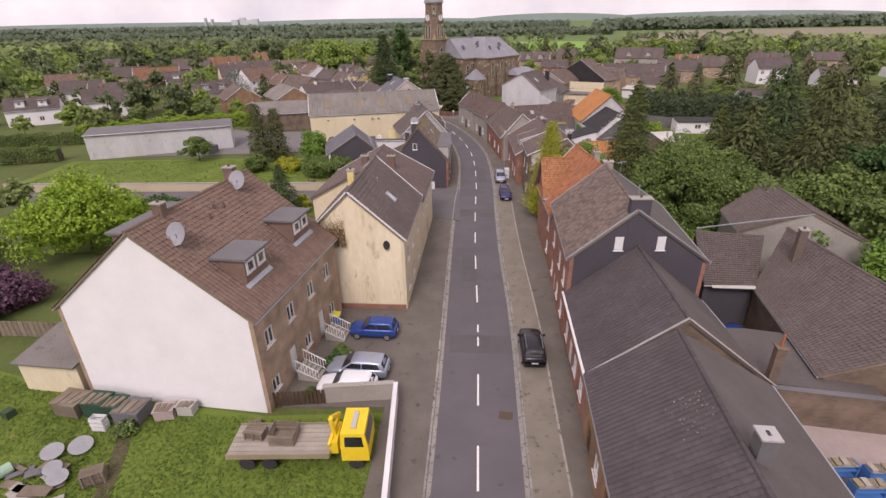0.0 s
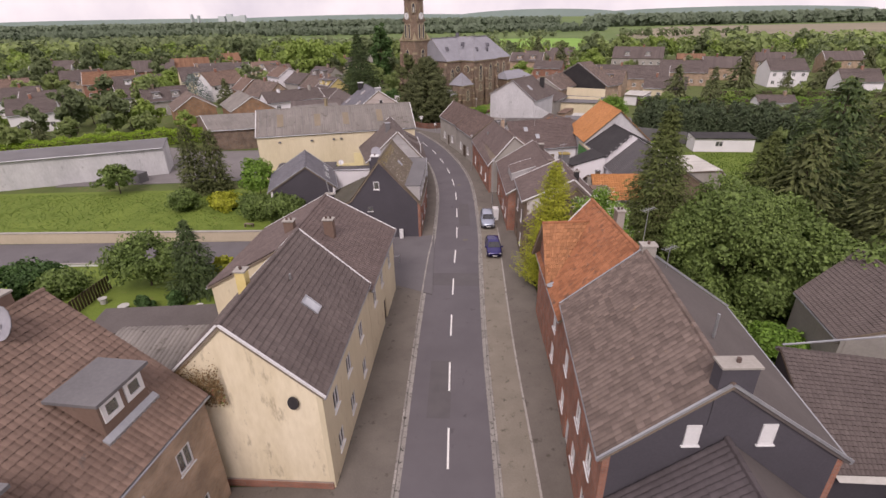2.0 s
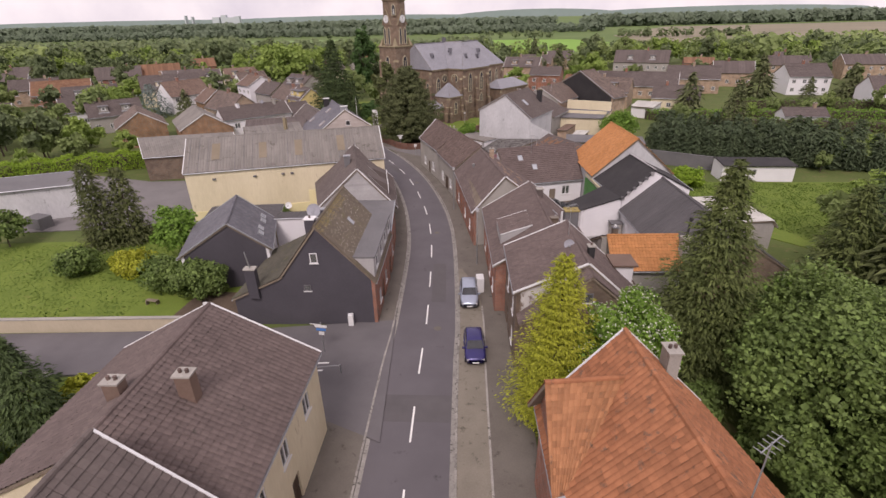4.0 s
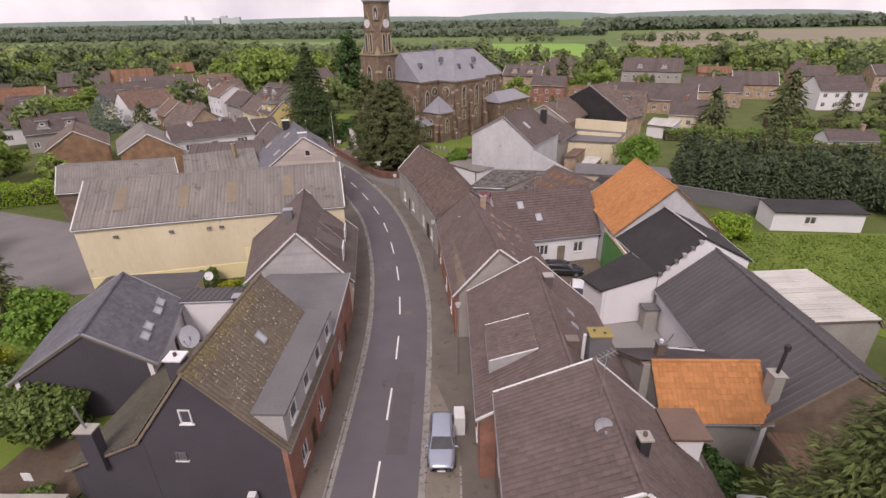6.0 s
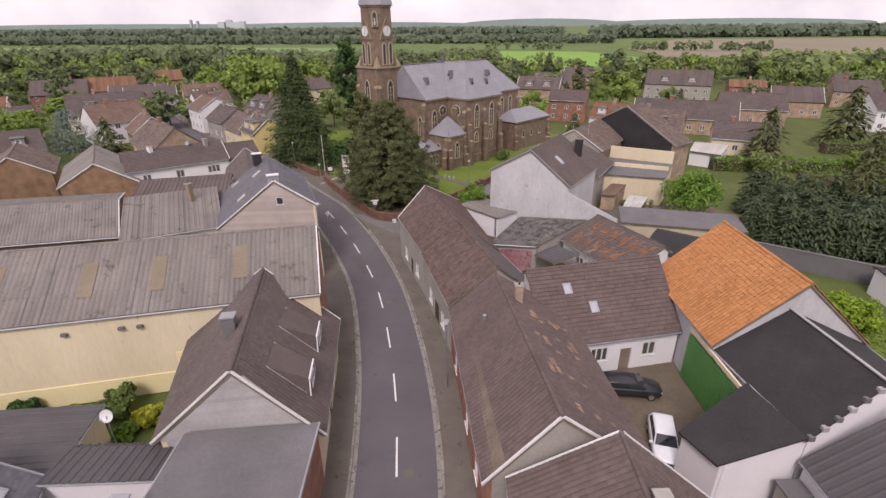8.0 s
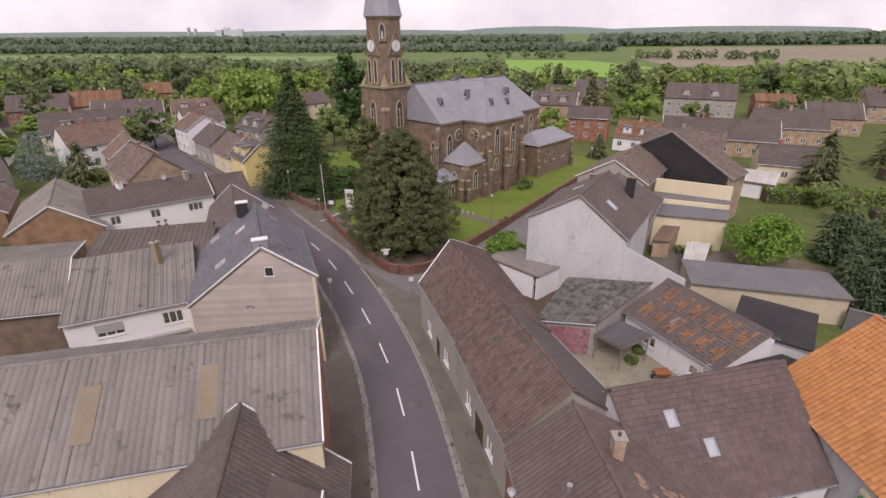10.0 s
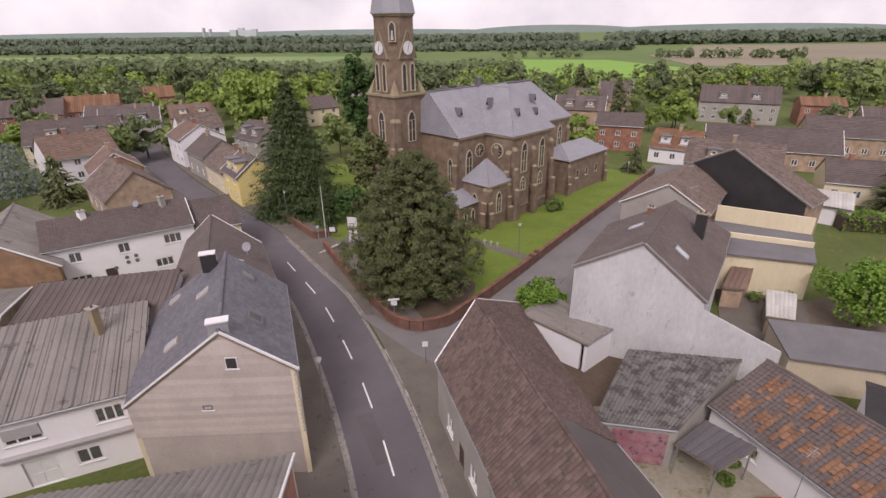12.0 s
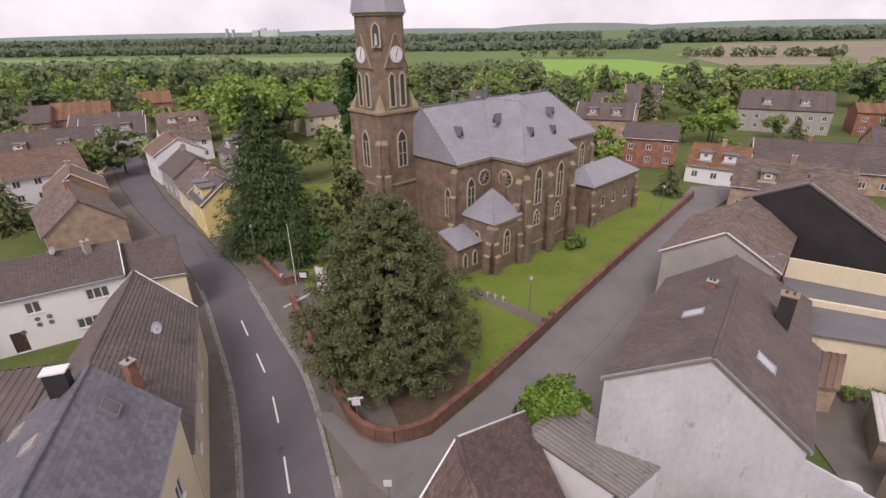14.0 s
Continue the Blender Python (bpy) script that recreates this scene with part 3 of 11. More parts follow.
def window(parent, c, along, out, w, h, frame_mat=None, bars=1, sill=True, depth=0.10, name="window"):
    """A framed window. c: middle of its lower edge on the wall's face; along, out: unit vectors in the plan."""
    frame_mat = frame_mat or M_TRIM
    a, o = Vector((*along, 0)), Vector((*out, 0))
    c = Vector(c)
    b = 0.21 if name == "dormer_window" else 0.10 if w > 0.85 else 0.07
    g = Geo()

    def bar(u0, u1, z0, z1, f0=-depth, f1=-depth + 0.07):
        low = [c + a * u0 + o * f0 + Vector((0, 0, z0)), c + a * u1 + o * f0 + Vector((0, 0, z0)), c + a * u1 + o * f1 + Vector((0, 0, z0)), c + a * u0 + o * f1 + Vector((0, 0, z0))]
        g.hexa(low, [p + Vector((0, 0, z1 - z0)) for p in low])

    ring = [c + a * u + o * f_ + Vector((0, 0, z)) for f_ in (-depth, -depth + 0.07) for u, z in
            ((-w / 2, 0), (w / 2, 0), (w / 2, h), (-w / 2, h), (-w / 2 + b, b), (w / 2 - b, b), (w / 2 - b, h - b), (-w / 2 + b, h - b))]
    faces = []
    for k in range(4):
        m = (k + 1) % 4
        faces += [(8 + k, 8 + m, 12 + m, 12 + k), (m, k, 4 + k, 4 + m), (k, m, 8 + m, 8 + k), (4 + m, 4 + k, 12 + k, 12 + m)]
    g.add(ring, faces)
    for k in range(bars):
        u = -w / 2 + w * (k + 1) / (bars + 1)
        bar(u - b / 2, u + b / 2, b, h - b)
    win = g.part(name, frame_mat, parent)
    g2 = Geo()
    f = -depth + 0.03
    p0 = [c + a * u + o * f + Vector((0, 0, z)) for u, z in ((-w / 2 + b, b), (w / 2 - b, b), (w / 2 - b, h - b), (-w / 2 + b, h - b))]
    g2.sheet(p0, o * -0.012)
    g2.part("pane", M_GLASS, win)
    if sill:
        Geo().hexa([c + a * u + o * f_ + Vector((0, 0, -0.06)) for u, f_ in ((-w / 2 - 0.08, -0.05), (w / 2 + 0.08, -0.05), (w / 2 + 0.08, 0.07), (-w / 2 - 0.08, 0.07))],
                   [c + a * u + o * f_ + Vector((0, 0, -0.003)) for u, f_ in ((-w / 2 - 0.08, -0.05), (w / 2 + 0.08, -0.05), (w / 2 + 0.08, 0.07), (-w / 2 - 0.08, 0.07))]).part("sill", M_TRIM, win)
    return win


def door(parent, c, along, out, w, h, mat=None, depth=0.12):
    a, o, c = Vector((*along, 0)), Vector((*out, 0)), Vector(c)
    g = Geo()

    def blk(u0, u1, z0, z1, f0, f1):
        low = [c + a * u + o * f + Vector((0, 0, z0)) for u, f in ((u0, f0), (u1, f0), (u1, f1), (u0, f1))]
        g.hexa(low, [p + Vector((0, 0, z1 - z0)) for p in low])

    blk(-w / 2, w / 2, 0, h, -depth - 0.05, -depth)
    for k in range(2):
        for m in range(2):
            blk(-w / 2 + 0.12 + k * w / 2, -0.06 + k * w / 2, 0.2 + m * h / 2, h / 2 - 0.1 + m * h / 2, -depth, -depth + 0.025)
    d = g.part("door", mat or M_DOOR, parent)
    Geo().tube([c + a * (w / 2 - 0.14) + o * (-depth + 0.05) + Vector((0, 0, 1.0)), c + a * (w / 2 - 0.14) + o * (-depth + 0.05) + Vector((0, 0, 1.16))], 0.02, 6).part("handle", M_STEEL, d)
    return d


def wall(parent, P, Q, out, top, mat, holes=(), thick=0.3, z0=-0.15, label=""):
    """An upright wall from P to Q (plan), its outer face on P-Q, out the unit vector outwards. top: (s, z) pairs from P to Q, s in metres.
    holes: (s of the middle, z, w, h) that go through."""
    P, Q = Vector((*P, 0)), Vector((*Q, 0))
    n_ = (Q - P).length
    a, o = (Q - P) / n_, Vector((*out, 0))

    def tidy(vals):
        r = []
        for v in sorted(vals):
            if not r or v - r[-1] > 1e-3:
                r.append(v)
        return r

    cuts = tidy([0.0, n_, *[s for s, _ in top if 0 < s < n_], *[h[0] + k * h[2] / 2 for h in holes for k in (-1, 1)]])
    levels = tidy([z0, *[max(h[1], z0) for h in holes], *[h[1] + h[3] for h in holes]])

    def roofline(s):
        for (s0, y0), (s1, y1) in zip(top, top[1:]):
            if s0 - 1e-6 <= s <= s1 + 1e-6:
                return y0 + (y1 - y0) * (s - s0) / max(1e-9, s1 - s0)
        return top[-1][1]

    ns, nz = len(cuts), len(levels)
    verts = []
    for f in (0, -thick):
        for s in cuts:
            for k in range(nz + 1):
                z = levels[k] if k < nz else roofline(s)
                verts.append(P + a * s + o * f + Vector((0, 0, z)))

    def vid(i, k, back):
        return (back * ns + i) * (nz + 1) + k

    def solid(i, k):
        if not (0 <= i < ns - 1 and 0 <= k < nz):
            return False
        s = (cuts[i] + cuts[i + 1]) / 2
        z = (levels[k] + (levels[k + 1] if k + 1 < nz else levels[k] + 0.02)) / 2
        return not any(abs(h[0] - s) < h[2] / 2 and h[1] - 1e-4 < z < h[1] + h[3] for h in holes)

    faces = []
    for i in range(ns - 1):
        for k in range(nz):
            if not solid(i, k):
                continue
            q = [(i, k), (i + 1, k), (i + 1, k + 1), (i, k + 1)]
            faces.append(tuple(vid(*p, 0) for p in q))
            faces.append(tuple(vid(*p, 1) for p in q[::-1]))
            for (di, dk), (p, r) in zip(((0, -1), (1, 0), (0, 1), (-1, 0)), ((q[0], q[1]), (q[1], q[2]), (q[2], q[3]), (q[3], q[0]))):
                if not solid(i + di, k + dk):
                    faces.append((vid(*p, 0), vid(*p, 1), vid(*r, 1), vid(*r, 0)))
    if a.cross(Vector((0, 0, 1))).dot(o) < 0:
        faces = [f[::-1] for f in faces]
    used = sorted({i for f in faces for i in f})
    back = {i: k for k, i in enumerate(used)}
    g = Geo()
    g.add([verts[i] for i in used], [tuple(back[i] for i in f) for f in faces])
    return g.part("wall", mat, parent, label)


def unit(P, Q):
    d = Vector((Q[0] - P[0], Q[1] - P[1]))
    d.normalize()
    return d


def chimney(parent, x, y, z0, z1, sx=0.6, sy=0.6, mat=None, turn=0, pots=1, cap=None):
    c = Geo().box((x, y, z0), (sx, sy, z1 - z0), turn).part("chimney", mat or M_BRICK, parent)
    Geo().box((x, y, z1), (sx + 0.14, sy + 0.14, 0.09), turn).part("chimney_cap", cap or M_CONCRETE, c)
    a = radians(turn)
    for k in range(pots):
        f = (k - (pots - 1) / 2) * sx * 0.45
        px, py = x + f * math.cos(a), y - f * math.sin(a)
        Geo().tube([(px, py, z1 + 0.09), (px, py, z1 + 0.28)], 0.09, 8).part("flue", M_TILE_RED, c)
    return c


def skylight(parent, p, up, along, nrm, w=0.8, h=1.1, lift=0.07, rim=None, pane=None):
    """A roof window at p on a slope; up, along, nrm: unit vectors in the slope and out of it."""
    p, up, along, nrm = Vector(p), Vector(up), Vector(along), Vector(nrm)
    g = Geo()
    b = 0.09
    for u0, u1, v0, v1 in ((-w / 2, w / 2, 0, b), (-w / 2, w / 2, h - b, h), (-w / 2, -w / 2 + b, b, h - b), (w / 2 - b, w / 2, b, h - b)):
        q = [p + along * u + up * v for u, v in ((u0, v0), (u1, v0), (u1, v1), (u0, v1))]
        g.hexa([k + nrm * 0.0 for k in q], [k + nrm * (lift + 0.06) for k in q])
    s = g.part("skylight", rim or M_LEAD, parent)
    q = [p + along * u + up * v + nrm * (lift + 0.03) for u, v in ((-w / 2 + b, b), (w / 2 - b, b), (w / 2 - b, h - b), (-w / 2 + b, h - b))]
    Geo().sheet(q, nrm * -0.015).part("pane", pane or M_SKYPANE, s)
    return s


M_SKYPANE_DARK = material("dark skylight glass", (0.06, 0.06, 0.065), (0.10, 0.10, 0.11), 0.15, 1, 0.5, 0, spec=0.6)
M_SKYPANE = material("skylight glass", (0.30, 0.32, 0.35), (0.42, 0.44, 0.47), 0.08, 1, 0.5, 0, spec=0.9)


class House:
    """A gabled house. A-B: the foot of its front wall; side +1: it lies to the right of A-B, -1: to the left. Wall tops ze (front) and
    zb (back); the ridge at height zr, at the share `ridge` of the depth."""

    def __init__(self, name, label, A, B, width=9.0, side=1, ze=5.0, zr=8.0, zb=None, ridge=0.5, A2=None, B2=None, zr2=None,
                 walls=None, front=None, back=None, gable_a=None, gable_b=None, roof=None, kind="tile", over=0.35, verge=0.12,
                 holes=(), holes_back=(), doors=(), barge=None, gutter=True, caps=True, seed=1, category="house", group="", barge_ends="ab", thick=0.3, singles=False, sills=True, rear=None):
        d = unit(A, B)
        n_ = Vector((d[1], -d[0])) * side
        A2 = A2 or (A[0] + n_[0] * width, A[1] + n_[1] * width)
        B2 = B2 or (B[0] + n_[0] * width, B[1] + n_[1] * width)
        zb = ze if zb is None else zb
        zr2 = zr if zr2 is None else zr2
        walls = walls or M_WHITE
        roof = roof or M_TILE_BROWN
        mid = ((A[0] + B[0] + A2[0] + B2[0]) / 4, (A[1] + B[1] + A2[1] + B2[1]) / 4)
        self.ob = t = thing(name, label, category, mid, group)
        self.A, self.B, self.A2, self.B2, self.d, self.n, self.side = A, B, A2, B2, d, n_, side
        self.ze, self.zr, self.zb, self.ridge = ze, zr, zb, ridge
        n_front = (-n_[0], -n_[1])
        L = (Vector(B) - Vector(A)).length
        allholes = [(s, z, w, h) for s, z, w, h, *_ in holes] + [(s, 0.0, w, h) for s, w, h, *_ in doors]
        wall(t, A, B, n_front, [(0, ze), (L, ze)], front or walls, allholes, thick)
        for s, z, w, h, *rest in holes:
            p = (A[0] + d[0] * s, A[1] + d[1] * s, z)
            window(t, p, d, n_front, w, h, bars=rest[0] if rest else 1, sill=sills)
        for s, w, h, *rest in doors:
            p = (A[0] + d[0] * s, A[1] + d[1] * s, 0.02)
            door(t, p, d, n_front, w, h, rest[0] if rest else None)
        d2 = unit(A2, B2)
        L2 = (Vector(B2) - Vector(A2)).length
        nb = Vector((d2[1], -d2[0])) * side
        wall(t, A2, B2, tuple(nb), [(0, zb), (L2, zb)], back or walls, [(s, z, w, h) for s, z, w, h, *_ in holes_back], thick)
        for s, z, w, h, *rest in holes_back:
            window(t, (A2[0] + d2[0] * s, A2[1] + d2[1] * s, z), d2, tuple(nb), w, h, bars=rest[0] if rest else 1)
        eps = 0.02
        RA, RB = lerp2(A, A2, ridge), lerp2(B, B2, ridge)
        for P, P2, mat, sgn, top in ((A, A2, gable_a or walls, -1, zr), (B, B2, gable_b or walls, 1, zr2)):
            W = (Vector(P2) - Vector(P)).length
            e = unit(P, P2)
            o = Vector((e[1], -e[0]))
            o = o if (o[0] * d[0] + o[1] * d[1]) * sgn > 0 else -o
            # the gable stands between the long walls
            f = thick / W
            P_, P2_ = lerp2(P, P2, f * 0.98), lerp2(P, P2, 1 - f * 0.98)
            za = ze + (top - ze) * min(1, f / max(ridge, 1e-3))
            zc = zb + (top - zb) * min(1, f / max(1 - ridge, 1e-3))
            w_ = W * (1 - 1.96 * f)
            rs = min(max(ridge * W - thick, 0.02), w_ - 0.02)
            wall(t, P_, P2_, tuple(o), [(0, za - eps), (rs, top - eps), (w_, zc - eps)], mat, (), thick)
        # roof planes, with overhang at the eaves and verges
        dv = Vector((d[0], d[1], 0)) * verge
        lift = Vector((0, 0, 0.16))

        def out_eave(P, R, z, zt):
            r = Vector((R[0], R[1], zt)) - Vector((P[0], P[1], z))
            hyp = Vector((r[0], r[1])).length
            return Vector((P[0], P[1], z)) - r * (over / max(hyp, 0.2))
        self.fa = out_eave(A, RA, ze, zr) - dv + lift
        self.fb = out_eave(B, RB, ze, zr2) + dv + lift
        self.ra = Vector((*RA, zr)) - dv + lift
        self.rb = Vector((*RB, zr2)) + dv + lift
        self.ba = out_eave(A2, RA, zb, zr) - dv + lift
        self.bb = out_eave(B2, RB, zb, zr2) + dv + lift
        if side > 0:
            if ridge > 0.04:
                slope(t, self.fb, self.fa, self.ra, self.rb, kind, roof, seed, singles=singles)
            if ridge < 0.96:
                slope(t, self.ba, self.bb, self.rb, self.ra, "felt" if rear else kind, rear or roof, seed + 50, "felt over the rear slope" if rear else "")
        else:
            if ridge > 0.04:
                slope(t, self.fa, self.fb, self.rb, self.ra, kind, roof, seed, singles=singles)
            if ridge < 0.96:
                slope(t, self.bb, self.ba, self.ra, self.rb, "felt" if rear else kind, rear or roof, seed + 50, "felt over the rear slope" if rear else "")
        if caps and 0.04 < ridge < 0.96 and kind != "felt":
            ridge_caps(t, self.ra, self.rb, roof)
        if barge:
            for end, (e1, r_, e2) in (("a", (self.fa, self.ra, self.ba)), ("b", (self.fb, self.rb, self.bb))):
                if end in barge_ends:
                    board(t, e1, r_, 0.10, 0.12, barge, lift=-0.03)
                    board(t, r_, e2, 0.10, 0.12, barge, lift=-0.03)
        if gutter:
            for p, q in ((self.fa, self.fb), (self.ba, self.bb)):
                Geo().tube([p + Vector((0, 0, -0.10)) - Vector((0, 0, 0)), q + Vector((0, 0, -0.10))], 0.075, 6).part("gutter", M_LEAD, t)

    def front_point(self, u, v):
        """The place on the front slope, u from end a to b, v from eave to ridge, with the slope's up, along and outward vectors."""
        e = self.fa.lerp(self.fb, u)
        r = self.ra.lerp(self.rb, u)
        up = (r - e).normalized()
        al = (self.fb - self.fa).normalized()
        nr = al.cross(up)
        nr = nr if nr.z > 0 else -nr
        return e.lerp(r, v), up, al, nr

    def back_point(self, u, v):
        e = self.ba.lerp(self.bb, u)
        r = self.ra.lerp(self.rb, u)
        up = (r - e).normalized()
        al = (self.bb - self.ba).normalized()
        nr = al.cross(up)
        nr = nr if nr.z > 0 else -nr
        return e.lerp(r, v), up, al, nr


def gable_window(parent, A, A2, s, z, w, h, out, frame_mat=None, bars=0):
    """A window set on a gable wall from A to A2: s metres from A."""
    e = unit(A, A2)
    p = (A[0] + e[0] * s + out[0] * 0.05, A[1] + e[1] * s + out[1] * 0.05, z)
    win = window(parent, p, e, out, w, h, frame_mat, bars, True, 0.06)
    o, a, c = Vector((*out, 0)), Vector((*e, 0)), Vector(p)
    Geo().sheet([c + a * u + o * -0.046 + Vector((0, 0, k)) for u, k in ((-w / 2, 0), (w / 2, 0), (w / 2, h), (-w / 2, h))], o * -0.003).part("reveal", M_ROOM, win)
    return win


def box_dormer(h, u, w, v0, z_top, mat_wall, mat_roof, n_win=2, win_h=0.9, front=True, depth_to=None, label=""):
    """A dormer with a flat, slightly tilted roof on the front slope of house h: middle at share u, w wide, its face at share v0 up the slope."""
    p, up, al, nr = (h.front_point if front else h.back_point)(u, v0)
    inward = Vector((up.x, up.y, 0)).normalized()
    run = (z_top - 0.15 - p.z) / (up.z / math.sqrt(up.x ** 2 + up.y ** 2))
    g = Geo()
    al = Vector((al.x, al.y, 0)).normalized()
    f0, f1 = p - al * w / 2, p + al * w / 2
    zt = Vector((0, 0, z_top - p.z))
    b0, b1 = f0 + inward * run + zt, f1 + inward * run + zt
    t0, t1 = f0 + zt, f1 + zt
    g.add([f0, f1, t1, t0, b0, b1], [(0, 1, 2, 3), (0, 3, 4), (1, 5, 2), (3, 2, 5, 4)])
    dm = g.part("dormer", mat_wall, h.ob, label)
    o = -inward
    q = [t0 - al * 0.2 + o * 0.3, t1 + al * 0.2 + o * 0.3, b1 + al * 0.2, b0 - al * 0.2]
    q = [k + Vector((0, 0, 0.04)) for k in q]
    gg = Geo()
    gg.hexa([k - Vector((0, 0, 0.12)) for k in q], [k + Vector((0, 0, 0.04)) for k in q])
    gg.part("dormer_roof", mat_roof, dm)
    zw = z_top - p.z - win_h - 0.2
    for k in range(n_win):
        c = f0.lerp(f1, (k + 0.5) / n_win) + Vector((0, 0, zw)) + o * 0.05
        ww = min(1.0, w / n_win - 0.25)
        window(dm, c, (al.x, al.y), (o.x, o.y), ww, win_h, bars=0, sill=False, depth=0.06, name="dormer_window")
        Geo().sheet([c + al * u_ + o * -0.046 + Vector((0, 0, z_)) for u_, z_ in ((-ww / 2, 0), (ww / 2, 0), (ww / 2, win_h), (-ww / 2, win_h))], o * -0.003).part("reveal", M_ROOM, dm)
    # flashing in front of the dormer
    q = [f0 - al * 0.25 + o * 0.25 - up * 0.0, f1 + al * 0.25 + o * 0.25, f1 + al * 0.25, f0 - al * 0.25]
    s = up.z / math.sqrt(up.x ** 2 + up.y ** 2)
    q = [k + Vector((0, 0, 0.17 - (0.25 * s if i < 2 else 0))) for i, k in enumerate(q)]
    Geo().hexa([k - Vector((0, 0, 0.14)) for k in q], q).part("flashing", M_LEAD, dm)
    return dm


def flecks(h, n_, u0, u1, v0, v1, r0, r1, mat, seed, fade=1.0):
    """Small crusts of lichen on the front slope of house h."""
    rr = random.Random(seed)
    g = Geo()
    for k in range(n_):
        p, up, al, nr = h.front_point(u0 + (u1 - u0) * rr.random(), v1 - (v1 - v0) * rr.random() ** fade)
        r = rr.uniform(r0, r1)
        g.sheet([p + nr * 0.055 + (al * math.cos(q) + up * math.sin(q) * 0.8) * r * rr.uniform(0.6, 1.2) for q in [math.pi * m / 3 for m in range(6)]], nr * -0.03)
    return tagged(g.part("lichen", mat, h.ob), kind="stuff")


def dish(x, y, z, turn=0, r=0.42, label="grey satellite dish on a bracket on the roof", paint=None, mast=0.85):
    """A satellite dish on a short mast, facing the given bearing."""
    t = thing("satellite_dish", label, "satellite dish", (x, y, z))
    a = radians(turn)
    f = Vector((math.sin(a), math.cos(a), 0.45)).normalized()
    s = f.cross(Vector((0, 0, 1))).normalized()
    w = s.cross(f)
    c = Vector((x, y, z + 0.75))
    Geo().tube([(x, y, z + 0.75 - mast), (x, y, z + 0.75)], 0.03, 6).part("mast", M_STEEL, t)
    g = Geo()
    ring = [[c - f * (0.12 * (1 - (k / 3) ** 2)) + (s * math.cos(q) + w * math.sin(q)) * r * k / 3 for q in [2 * math.pi * m / 14 for m in range(14)]] for k in (1, 2, 3)]
    v = [c - f * 0.12] + [p for rr in ring for p in rr]
    fc = [(0, 1 + m, 1 + (m + 1) % 14) for m in range(14)]
    for k in range(2):
        fc += [(1 + k * 14 + m, 15 + k * 14 + m, 15 + k * 14 + (m + 1) % 14, 1 + k * 14 + (m + 1) % 14) for m in range(14)]
    g.add(v, fc)
    g.add([p - f * 0.03 for p in v], [q[::-1] for q in fc])
    g.part("reflector", paint or M_DISH, t, smooth=False)
    Geo().tube([c - w * r * 0.95, c - w * r * 0.3 + f * 0.45], 0.015, 5).part("arm", M_STEEL, t)
    Geo().box(c - w * r * 0.3 + f * 0.45 - Vector((0, 0, 0.05)), (0.09, 0.09, 0.12)).part("receiver", M_DISH, t)
    return t


M_DISH = material("grey dish paint", (0.24, 0.24, 0.27), (0.32, 0.32, 0.35), 0.5, 6, 1, 0)
# horizon blocks: bluish haze painted as their surface colour
M_HAZE = material("concrete with painted haze", (0.42, 0.46, 0.48), (0.48, 0.52, 0.54), 1.0, 0.01, 0.002, 0)
M_FELT_DARK = material("old brown-grey felt", (0.078, 0.067, 0.064), (0.118, 0.103, 0.098), 0.85, 6, 0.35, 0.15, c3=(0.20, 0.185, 0.17), spots=0.03)
M_YARD_BROWN = material("brown courtyard setts", (0.10, 0.078, 0.058), (0.165, 0.135, 0.10), 0.92, 7, 0.6, 0.4, c3=(0.08, 0.09, 0.035), spots=0.12)
M_TILE_SLATY = material("slaty roof tile", (0.059, 0.049, 0.052), (0.090, 0.077, 0.081), 0.82, 6, 0.35, 0.2, island=0.10, c3=(0.16, 0.14, 0.13), spots=0.03)
M_SPRING = material("pale spring leaves", (0.115, 0.165, 0.058), (0.275, 0.340, 0.120), 0.7, 0.10, 0.06, 0, island=0.16, translucent=0.3)
M_SPRING_DARK = material("dull green leaves", (0.085, 0.120, 0.058), (0.195, 0.240, 0.110), 0.7, 0.10, 0.06, 0, island=0.16, translucent=0.3)
M_SPRING_LIGHT = material("fresh spring leaves", (0.140, 0.225, 0.045), (0.305, 0.395, 0.100), 0.7, 0.10, 0.06, 0, island=0.2, translucent=0.3)
M_TILE_FADED = material("faded orange tile", (0.150, 0.083, 0.052), (0.225, 0.122, 0.072), 0.85, 5, 0.6, 0.2, island=0.2)
M_THUJA = material("dull thuja green", (0.050, 0.076, 0.040), (0.098, 0.130, 0.064), 0.7, 2, 0.4, 0, island=0.35, translucent=0.15)
M_NEEDLE_OLIVE = material("olive spruce needles", (0.068, 0.092, 0.028), (0.132, 0.160, 0.048), 0.7, 3, 0.6, 0, island=0.35, translucent=0.18)
M_BRICK_OLD = brick_material("old dark brick", (0.175, 0.118, 0.082), (0.13, 0.086, 0.060), (0.165, 0.14, 0.115))
M_TILE_UMBER = material("umber roof tile", (0.092, 0.069, 0.064), (0.138, 0.105, 0.097), 0.82, 6, 0.4, 0.2, island=0.12, c3=(0.075, 0.060, 0.053), spots=0.10)
M_LANE_PALE = material("pale worn asphalt", (0.135, 0.126, 0.126), (0.190, 0.178, 0.176), 0.9, 25, 0.3, 0.15, c3=(0.10, 0.094, 0.09), spots=0.10)

